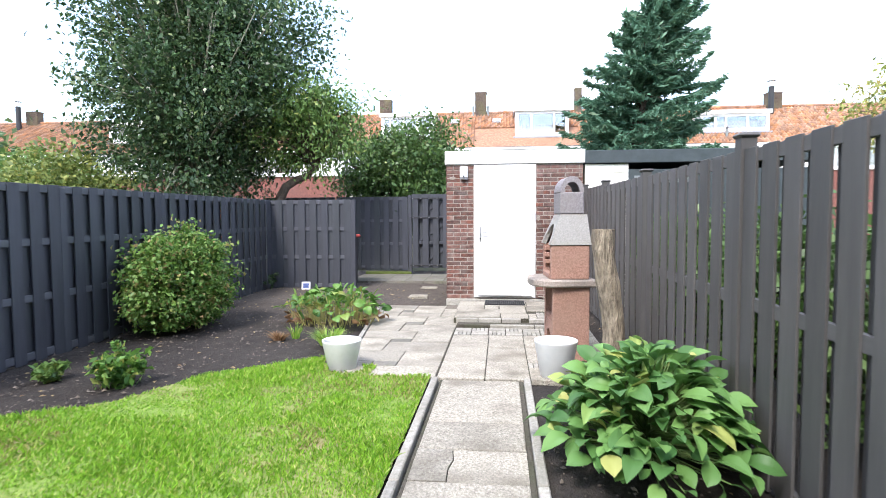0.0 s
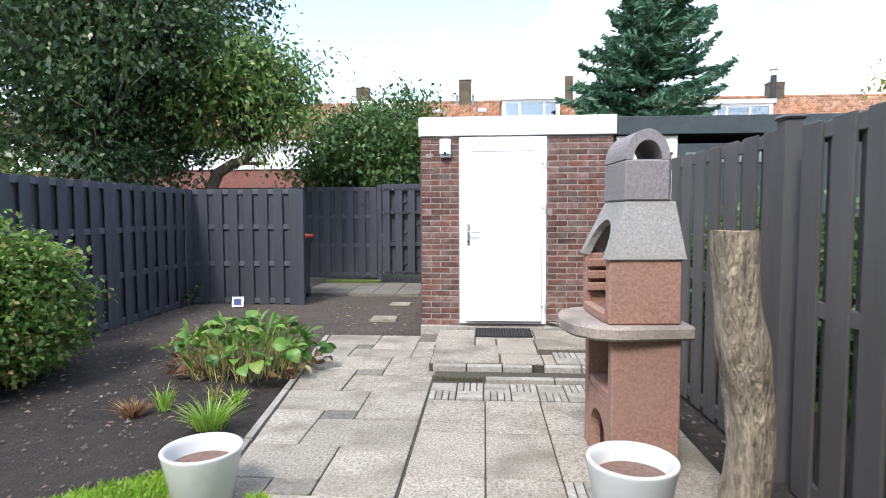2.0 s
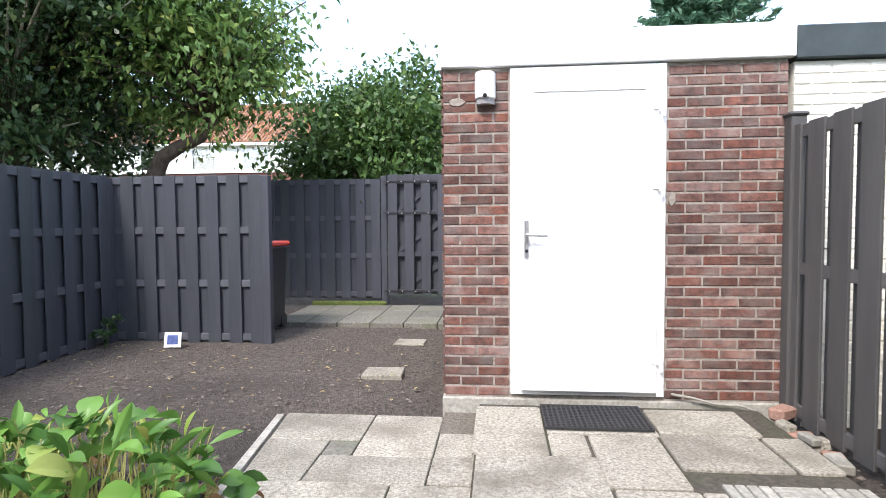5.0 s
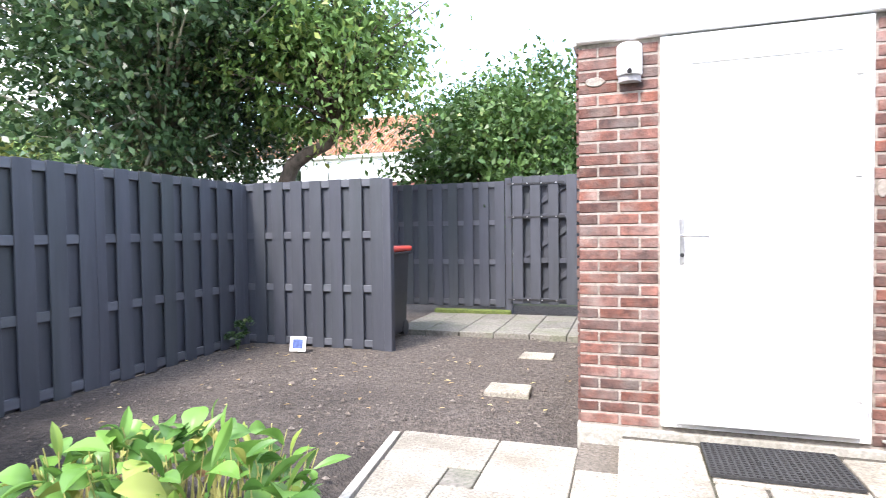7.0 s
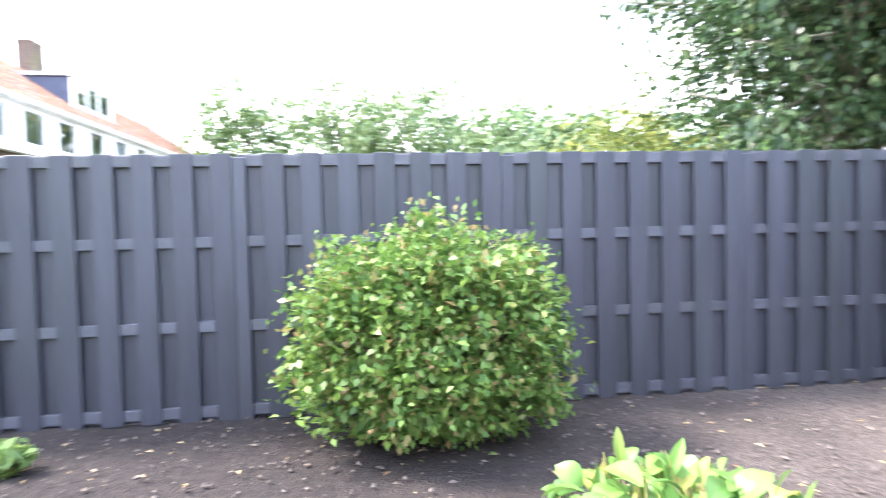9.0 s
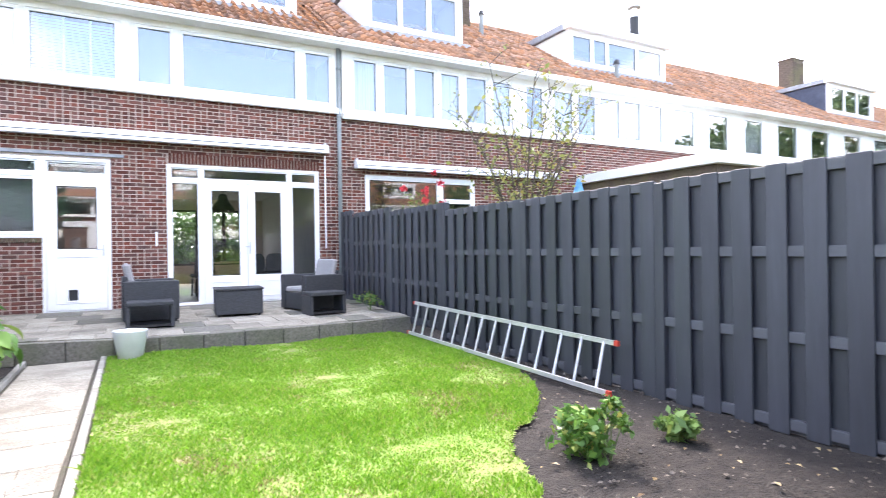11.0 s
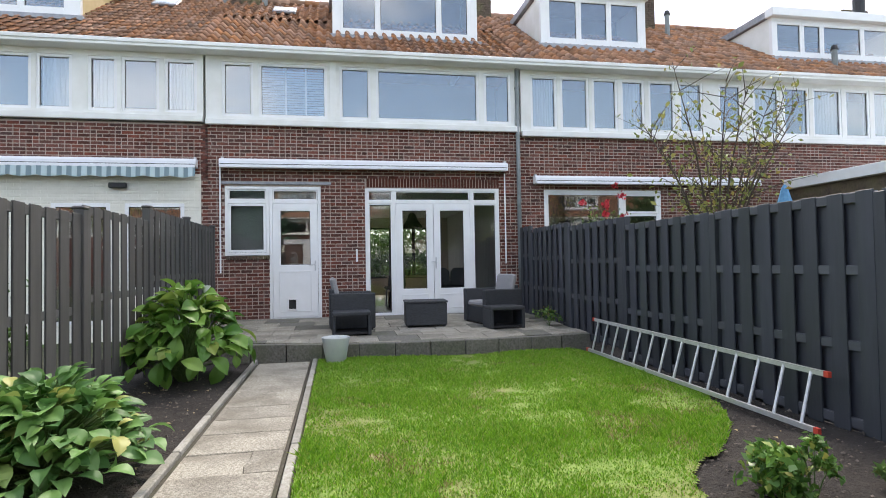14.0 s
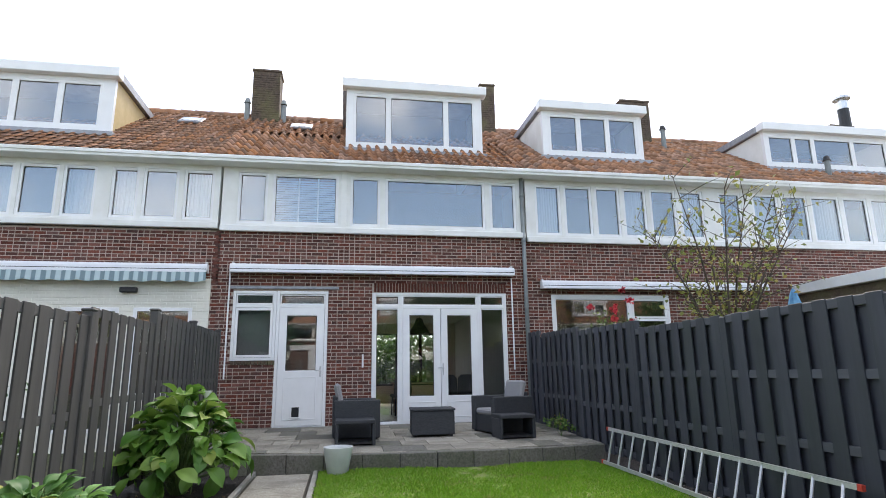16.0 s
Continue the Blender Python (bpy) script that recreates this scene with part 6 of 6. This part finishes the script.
lily_leaves = [leaf_blade(0.40, 0.23, 0.5, 0.35, 0.5), leaf_blade(0.36, 0.20, 0.65, 0.4, 0.5), leaf_blade(0.42, 0.21, 0.4, 0.3, 0.5)]
clump_leaves = [leaf_blade(0.17, 0.105, 0.3, 0.3, 0.1), leaf_blade(0.16, 0.115, 0.5, 0.25, 0.1), leaf_blade(0.20, 0.045, 0.2, 0.4)]
for me in hosta_leaves + lily_leaves + clump_leaves:
    me.shade_smooth()
for me in hosta_leaves:
    me.materials.append(HOSTA)
for me in lily_leaves:
    me.materials.append(LILY)
for me in clump_leaves:
    me.materials.append(CLUMP)
hosta = rosette("hosta", "large hosta with broad ribbed green leaves, some yellowing", "plant", (0.80, 2.86, 0), hosta_leaves, HOSTA, 620, 0.76, 0.66, 3, (-38, 22), True, "", (0.34, 0.86))
hosta.scale = (0.98, 1.30, 0.90)
rosette("arum_lily", "tall arum lily with glossy green leaves beside the path", "plant", (0.80, -0.45, 0), lily_leaves, LILY, 300, 0.84, 0.98, 5, (-30, 55), True, "", (0.42, 0.9))
spathe = thing("lily_flower", "single white arum flower above the leaves", "flower", (0.55, -0.35, 0))
part("stalk", tube([(0.1, 0, 0.0), (0.05, 0, 0.5), (0, 0, 0.98)], [0.008, 0.008, 0.006], 6), STEM, spathe)
part("petal", lathe([(0.006, 0.98), (0.02, 1.01), (0.045, 1.07), (0.06, 1.10)], 14), WHITE, spathe, smooth=True)


def upright_clump(name, label, at, radii, height, n_leaf, n_stalk, n_dead, seed):
    """Cut-back perennials: yellow stalks standing close together, broad leaves among them, withered ones below."""
    r = np.random.default_rng(seed)
    p = thing(name, label, "plant", at)
    st = bmesh.new()
    for k in range(n_stalk):
        a, d = r.random() * 6.283, math.sqrt(r.random())
        b = Vector((math.cos(a) * radii[0] * d * 0.85, math.sin(a) * radii[1] * d * 0.85, -0.01))
        h = height * (0.5 + 0.5 * r.random()) * (1.08 - 0.35 * d * d)
        e = Vector((b.x * 1.12 + r.normal() * 0.05, b.y * 1.12 + r.normal() * 0.05, h))
        tube([b, b.lerp(e, 0.55) + Vector((r.normal() * 0.015, r.normal() * 0.015, 0)), e], [0.005, 0.004, 0.002], 4, st)
    part("stalk_mass", st, YELLOW_STALK, p)["kind"] = "stuff"
    for k in range(n_leaf + n_dead):
        dead = k >= n_leaf
        a, d = 2.39996 * k + r.normal() * 0.4, math.sqrt((k % n_leaf + 0.5) / n_leaf) * (0.85 + 0.25 * r.random())
        h = (0.02 + 0.09 * r.random()) if dead else height * (0.45 + 0.55 * r.random()) * (1.05 - 0.55 * d ** 2.5)
        if dead:
            d = 0.7 + 0.4 * r.random()
        ob = part("leaf", (dead_leaves if dead else clump_leaves)[k % 3], None, p)
        ob.location = (math.cos(a) * radii[0] * d, math.sin(a) * radii[1] * d, h)
        s = 0.55 + 0.55 * r.random()
        ob.scale = (s, s, s)
        ob.rotation_euler = Euler((radians(12 + r.normal() * 26 + (38 if k % 3 == 2 else 0)), radians(r.normal() * 28), a - math.pi / 2 + r.normal() * 0.7))
    return p


dead_leaves = [leaf_blade(0.15, 0.09, 0.7, 0.5, 0.1), leaf_blade(0.13, 0.10, -0.5, 0.6, 0.1), leaf_blade(0.18, 0.03, 0.4, 0.4)]
for me in dead_leaves:
    me.shade_smooth()
    me.materials.append(WITHERED)
upright_clump("perennial_clump", "leafy perennial clump with yellow stalks and withered leaves by the paving", (-2.32, 6.97, 0), (0.68, 0.42), 0.48, 270, 230, 50, 8)


def sedge(label, at, n, radius, height, material, seed):
    r = np.random.default_rng(seed)
    p = thing("grass_tuft", label, "plant", at, 0, "grass tufts")
    v, f = [], []
    for _ in range(n):
        a, b = r.random() * 6.283, r.random() * 6.283
        d = radius * math.sqrt(r.random())
        x, y = math.cos(a) * d * 0.5, math.sin(a) * d * 0.5
        h, w, k = height * (0.5 + 0.5 * r.random()), 0.004 + 0.003 * r.random(), len(v)
        lx, ly = math.cos(a) * d + r.normal() * 0.02, math.sin(a) * d + r.normal() * 0.02
        for t, q in ((0, 1), (0.5, 0.9), (0.85, 0.5)):
            for sgn in (-1, 1):
                v.append((x + lx * t * t + sgn * w * q * math.cos(b), y + ly * t * t + sgn * w * q * math.sin(b), -0.005 + h * t))
        v.append((x + lx * 1.2, y + ly * 1.2, h * 0.97))
        f += [(k, k + 1, k + 3, k + 2), (k + 2, k + 3, k + 5, k + 4), (k + 4, k + 5, k + 6)]
    part("blade_mass", from_arrays("blades", v, f), material, p)["kind"] = "stuff"
    return p


sedge("bright green grassy tuft on the soil by the paving", (-2.0, 5.62, 0), 150, 0.17, 0.20, SEDGE, 9)
sedge("small bright green grass tuft with withered tips", (-2.5, 5.93, 0), 40, 0.08, 0.2, SEDGE, 10)
sedge("low brown withered grass tuft", (-2.66, 5.82, 0), 120, 0.12, 0.11, WITHERED, 11)
sedge("yellowish cut-back grass stubble", (-2.25, 6.19, 0), 30, 0.07, 0.12, DRY_GRASS, 12)
sedge("short yellow-green grass stubble", (-2.04, 6.10, 0), 45, 0.07, 0.14, SEDGE, 13)


def tuft(name, label, at, n, radius, height, material, seed, size=0.05):
    r = np.random.default_rng(seed)
    p = thing(name, label, "plant", at)
    pts, out, heads = clumped(r, n, 22, (0, 0, height * 0.55), (radius, radius, height * 0.5), radius * 0.16, 0.3, 0.8)
    pts[:, 2] = np.abs(pts[:, 2])
    part("foliage", leaves("foliage", pts, size, r, 0.1, 0.5), material, p)
    st = bmesh.new()
    for h in heads[::2]:
        tube([(0, 0, -0.01), (h[0] * 0.5, h[1] * 0.5, h[2] * 0.6), tuple(h)], [0.005, 0.004, 0.002], 4, st)
    part("stalk_mass", st, STEM, p)["kind"] = "stuff"
    return p


tuft("peony_plant", "low green perennial on the bare soil by the lawn", (-3.32, 3.98, 0), 30, 0.23, 0.30, CLUMP, 11, 0.075)
tuft("peony_plant", "small pale green perennial near the fence", (-4.06, 4.02, 0), 14, 0.15, 0.16, APPLE, 12, 0.085)
fern = tuft("fern", "upright green fern shoots behind the low perennial", (-3.42, 4.06, 0), 8, 0.10, 0.42, CLUMP, 13, 0.05)
tuft("ivy_shoot", "thin ivy shoot climbing from the soil in the fence corner", (-4.62, 10.3, 0), 8, 0.13, 0.4, EVERGREEN, 14, 0.06)
tuft("small_plant", "little green plant at the fence foot by the patio", (-4.45, -2.4, patio_z(-2.4)), 14, 0.2, 0.35, SHRUB, 15, 0.05)


def shrub(name, label, at, radii, clumps, per, size, material, seed, clump=0.09, category="shrub"):
    r = np.random.default_rng(seed)
    p = thing(name, label, category, at)
    pts, out, heads = clumped(r, clumps, per, (0, 0, radii[2] * 0.9), radii, clump, 0.62, 0.8, 0.22)
    keep = pts[:, 2] > 0.06
    part("crown", leaves("crown", pts[keep], size, r, 0.25, 0.6, 0.35, out[keep] * 0.6), material, p)
    core, o2, _ = clumped(r, clumps // 3, per // 2, (0, 0, radii[2]), np.asarray(radii) * 0.6, clump * 2, 0.2)
    part("inner_leaves", leaves("inner_leaves", core[core[:, 2] > 0.05], size, r, 0.2, 0.6), material, p)
    br = bmesh.new()
    for h in heads[::3]:
        h = np.asarray(h) * 0.92
        tube([(h[0] * 0.06, h[1] * 0.06, -0.02), (h[0] * 0.4, h[1] * 0.4, max(0.1, h[2] * 0.5)), (h[0], h[1], max(0.08, h[2]))], [0.012, 0.009, 0.004], 5, br)
    part("branchwork", br, TRUNK, p)["kind"] = "stuff"
    return p


shrub("garden_shrub", "rounded garden shrub with green, yellow and reddish leaves on bare soil", (-4.17, 6.36, 0), (0.55, 0.82, 0.69), 520, 44, 0.054, SHRUB, 21, 0.068)


def tree(name, label, at, crown, radii, trunk, clumps, per, size, material, seed, clump=0.35, bark=None, droop=0.3, shell=0.45, lean=(0, 0), width=0.55, limbs=3, bend=None, clear=None):
    """A trunk with limbs that reach the clumps of its crown."""
    r = np.random.default_rng(seed)
    p = thing(name, label, "tree", at)
    top = np.array([crown[0], crown[1], crown[2]])
    pts, out, heads = clumped(r, clumps, per, crown, radii, clump, shell, 0.75, 0.3)
    keep = pts[:, 2] > 0.3
    if clear:
        keep &= (pts[:, 0] < clear[0]) | (pts[:, 2] > clear[1])
        heads = [h for h in heads if h[0] < clear[0] or h[2] > clear[1]]
    br = bmesh.new()
    fork = Vector((lean[0], lean[1], max(0.6, crown[2] - radii[2] * 0.75)))
    if bend:
        tube(bend, [trunk * (1.2 - 0.9 * (k / (len(bend) - 1)) ** 2) for k in range(len(bend))], 10, br)
        fork = Vector(bend[-2])
    else:
        tube([(0, 0, -0.05), (lean[0] * 0.3, lean[1] * 0.3, fork.z * 0.5), fork, Vector(crown) + Vector((0, 0, radii[2] * 0.4))], [trunk * 1.25, trunk, trunk * 0.85, trunk * 0.25], 10, br)
    part("trunk", br, bark or TRUNK, p, smooth=True)
    lb = bmesh.new()
    for h in heads[::limbs]:
        h = Vector(h)
        a = fork.lerp(Vector(crown), 0.5 * r.random())
        m = a.lerp(h, 0.5) + Vector((0, 0, 0.12 * (h - a).length))
        tube([a, m, h], [trunk * 0.28, trunk * 0.16, 0.008], 5, lb)
    part("branchwork", lb, bark or TRUNK, p, smooth=True)["kind"] = "stuff"
    part("crown", leaves("crown", pts[keep], size, r, droop, width, 0.35, out[keep] * 0.4), material, p)
    return p


tree("evergreen_tree", "large dense dark evergreen tree behind the fence corner", (-6.9, 11.6, 0), (0.3, 0.1, 4.6), (2.5, 2.95, 3.9), 0.15, 1150, 62, 0.105, EVERGREEN, 31, 0.24, PALE_TRUNK, 0.3, 0.3, clear=(1.5, 3.4))
tree("apple_tree", "old apple tree with a bent trunk behind the fence", (-5.05, 11.8, 0), (0.75, 0.1, 3.47), (1.45, 1.1, 1.12), 0.095, 220, 40, 0.105, APPLE, 32, 0.19, None, 0.7, 0.3, (0, 0), 0.5, 2,
     [(-0.02, 0, -0.05), (0.02, 0, 1.5), (0.06, 0, 1.86), (0.2, -0.02, 2.12), (0.44, -0.02, 2.26), (0.7, 0, 2.36), (0.85, 0.02, 2.5), (1.0, 0.1, 3.1)])
tree("laurel_tree", "dense rounded green tree behind the garden gate", (-2.75, 15.3, 0), (0.0, 0.0, 2.5), (1.9, 1.5, 1.55), 0.10, 520, 44, 0.115, HEDGE, 33, 0.24, None, 0.5, 0.5)
shrub("far_shrub", "yellowish green shrub in a neighbouring garden", (-8.6, 9.7, 0), (1.35, 1.25, 1.5), 320, 34, 0.10, YELLOWISH, 34, 0.17)
shrub("far_shrub", "green hedge shrub in a neighbouring garden", (-13.6, 15.0, 0), (2.4, 2.0, 1.8), 280, 30, 0.16, APPLE, 35, 0.28)
def open_tree(name, label, at, height, reach, stems, seed):
    """A slender tree of several stems that fan out, with twigs and few leaves."""
    r = np.random.default_rng(seed)
    p = thing(name, label, "tree", at)
    pts = []
    tw = bmesh.new()
    for k in range(stems):
        a = 2.4 * k + r.normal() * 0.4
        d = reach * (0.35 + 0.65 * r.random())
        h = height * (0.75 + 0.25 * r.random()) * (1 - 0.15 * d / reach)
        b = Vector((0.05 * math.cos(a), 0.05 * math.sin(a), -0.03))
        e = Vector((d * math.cos(a), d * math.sin(a) * 0.8, h))
        q = [b, Vector((e.x * 0.10, e.y * 0.10, h * 0.36)), Vector((e.x * 0.48, e.y * 0.48, h * 0.70)), e]
        part("stem", tube(q, [0.03, 0.022, 0.014, 0.004], 6), TRUNK, p, smooth=True)
        for j in range(22):
            t = 0.34 + 0.66 * r.random()
            o = q[1].lerp(q[2], (t - 0.3) / 0.35) if t < 0.65 else q[2].lerp(q[3], (t - 0.65) / 0.35)
            w = Vector((r.normal() * 0.32, r.normal() * 0.26, 0.15 + 0.25 * r.random())) * (reach / 1.4)
            tube([o, o + w * 0.5 + Vector((0, 0, 0.03)), o + w], [0.008, 0.005, 0.002], 4, tw)
            for u in (0.3, 0.45, 0.6, 0.7, 0.8, 0.9, 1.0, 1.0):
                pts.append(o + w * u + Vector(r.normal(size=3) * 0.045))
    part("twig_mass", tw, TRUNK, p)["kind"] = "stuff"
    part("crown", leaves("crown", np.array(pts)[::2], 0.085, r, 0.4, 0.6), THIN_LEAF, p)
    return p


open_tree("thin_tree", "thin open young tree with sparse yellowing leaves in the neighbouring garden", (-6.75, -1.2, 0), 4.75, 1.6, 11, 81)
open_tree("rose_shrub", "thin leafy rose shrub in the eastern garden", (3.2, 0.2, 0), 2.35, 0.9, 6, 82)
shrub("climbing_rose", "green rose bush with red blooms beyond the fence", (-5.9, -3.4, 0), (0.65, 0.4, 1.25), 90, 16, 0.06, APPLE, 38, 0.10)
rr = np.random.default_rng(39)
for k in range(7):
    o = thing("rose_bloom", "red rose bloom on the climbing bush", "flower", (-5.85 + 0.4 * rr.normal() * 0.5, -3.05 + 0.1 * rr.random(), 2.35 + 0.16 * rr.normal()), 0, "rose blooms")
    pts = rr.normal(size=(26, 3)) * 0.03
    part("petals", leaves("petals", pts, 0.06, rr, 0, 0.9), PETAL, o)


def conifer(name, label, at, height, reach, seed):
    """A tall conifer: whorls of long drooping boughs set with needle sprays."""
    r = np.random.default_rng(seed)
    p = thing(name, label, "tree", at)
    lean = 0.15 * height
    part("trunk", tube([(0, 0, 0), (lean * 0.3, 0, height * 0.5), (lean, 0, height * 0.97)], [0.28, 0.18, 0.03], 10), TRUNK, p, smooth=True)
    lb = bmesh.new()
    pts, out = [], []
    for k in range(290):
        t = 0.1 + 0.88 * (k / 290) ** 0.95
        z = height * t
        a = 2.4 * k + r.normal() * 0.5
        east = math.cos(a)
        ln = reach * (1 - t) ** 0.62 * (0.3 + 0.8 * r.random()) * (1 + 0.12 * max(0, east) * (3.0 if t < 0.32 else 1)) + 0.5
        rise = 0.06 + 0.30 * t + 0.12 * max(0, east) * t + 0.14 * r.normal()
        o = Vector((lean * t * t, 0, z))
        bend = r.normal() * 0.15

        def at_bough(s):
            return o + Vector((math.cos(a + bend * s) * ln * s, math.sin(a + bend * s) * ln * s, ln * (rise * s - 0.28 * s * s + 0.20 * s ** 4)))

        tube([at_bough(s) for s in (0, 0.35, 0.7, 1.0)], [0.05, 0.035, 0.02, 0.008], 5, lb)
        m = int(70 + 260 * ln / reach)
        for u in 0.12 + 0.88 * r.random(m) ** 0.75:
            c = at_bough(u)
            w = 0.24 * ln * (1.02 - u) * math.sqrt(u) + 0.07
            b = a + math.pi / 2
            k2 = r.normal() * w
            pts.append((c.x + math.cos(b) * k2, c.y + math.sin(b) * k2, c.z - abs(k2) * 0.25 + r.normal() * 0.05))
            out.append((math.cos(a) + 0.5 * r.normal(), math.sin(a) + 0.5 * r.normal(), 0.25 + 0.25 * r.normal()))
    part("branchwork", lb, TRUNK, p)["kind"] = "stuff"
    part("needles", leaves("needles", np.array(pts), 0.36, r, 0.35, 0.26, 0.45, np.array(out) * 1.3), CONIFER, p)
    return p


conifer("cedar_tree", "tall blue-green cedar with drooping boughs beyond the sheds", (6.0, 28.0, 0), 11.9, 4.9, 41)
# distant greenery over the western fence
rr = np.random.default_rng(50)
for k, (x, y, h, w) in enumerate(((-38, -2.0, 10.5, 3.4), (-44, 3.5, 12.5, 4.4), (-39, 8.0, 11.0, 4.2), (-48, 11.0, 15.0, 4.6), (-36, 13.5, 8.6, 4.4), (-50, 19, 13.5, 4.4), (-60, 2, 14.0, 6.0), (-30, 16.0, 7.2, 3.4), (-42, 25, 11.0, 5.0), (-24, 21, 6.0, 3.6))):
    tree("distant_tree", "distant round-headed green tree beyond the gardens", (x, y, 0), (0, 0, h * 0.62), (w, w, h * 0.38), 0.2, 110, 26, 0.42, FAR_LEAF, 60 + k, 0.5, None, 0.3, 0.4, (0, 0), 0.6, 6)
tree("birch_tree", "thin pale leafy treetop beyond the eastern fence", (11.5, 17.5, 0), (0, 0, 4.6), (1.7, 1.5, 1.6), 0.07, 90, 18, 0.15, THIN_LEAF, 71, 0.22, None, 0.4, 0.4, (0, 0), 0.55, 2)
shrub("street_hedge", "green street hedge seen through the living room", (-3.2, -19.0, 0), (5.0, 1.2, 1.7), 420, 30, 0.18, HEDGE, 72, 0.3, "hedge")

for y in (1.5, 3.1, 4.7, 6.3, 7.7):
    shrub("neighbour_hedge", "dark green hedge glimpsed through the gaps of the fence", (2.3, y, 0), (0.36, 0.9, 0.76), 150, 24, 0.085, HEDGE, int(90 + y), 0.11, "hedge")

# ---- pieces of the walls and roofs, last ----
rows = broken_bricks(-0.93, 1.22, 0.115, 2.262, [(DOOR[0] - 0.012, DOOR[1] + 0.012, 0.0, 3.0)], 0.208, 0.0535, 0.0135)
cache = {}
for a, b, c, d in rows:
    key = (round(b - a, 2), round(d - c, 3))
    if key not in cache:
        w, hgt = key
        bm = box(-w / 2, w / 2, -0.012, 0.02, -hgt / 2, hgt / 2, 0.0035)
        cache[key] = mesh_of(bm, "brick")
        cache[key].materials.append(BRICK)
    o = part("brick", cache[key], BRICK, shed)
    o.location = ((a + b) / 2, 0.0195 + 0.003 * rng.random(), (c + d) / 2)
    o.rotation_euler = (0, radians(rng.normal() * 0.35), radians(rng.normal() * 0.3))
side = [(a, b, c, d) for a, b, c, d in broken_bricks(0.02, 3.6, 0.115, 2.262, [])]
sb = part("side_bricks", brick_mesh("side_bricks", side, 0.0, 0.012, rng), BRICK, shed)
sb["kind"] = "stuff"
sb.matrix_basis = pose(-0.932, 0, 0, 0, 0, 90)
tm = from_arrays("pantile", TV, TF)
tm.materials.append(PANTILE)
tm.shade_smooth()
for deck, p, angle in tiles_near:
    o = part("pantile", tm, PANTILE, deck)
    o.matrix_basis = Matrix.Translation(p) @ Matrix.Rotation(math.pi, 4, "Z") @ Matrix.Rotation(angle, 4, "X") @ Matrix.Translation((-0.215, 0, 0))

cache = {}
for a, b, c, d in pier_rows:
    key = (round(b - a, 3), round(d - c, 4))
    if key not in cache:
        w, hgt = key
        cache[key] = mesh_of(box(-w / 2, w / 2, -0.012, 0.016, -hgt / 2, hgt / 2, 0.003), "brick")
        cache[key].materials.append(PIER_BRICK)
    o = part("brick", cache[key], PIER_BRICK, row)
    o.location = ((a + b) / 2, -0.0235 + 0.003 * rng.random(), (c + d) / 2)
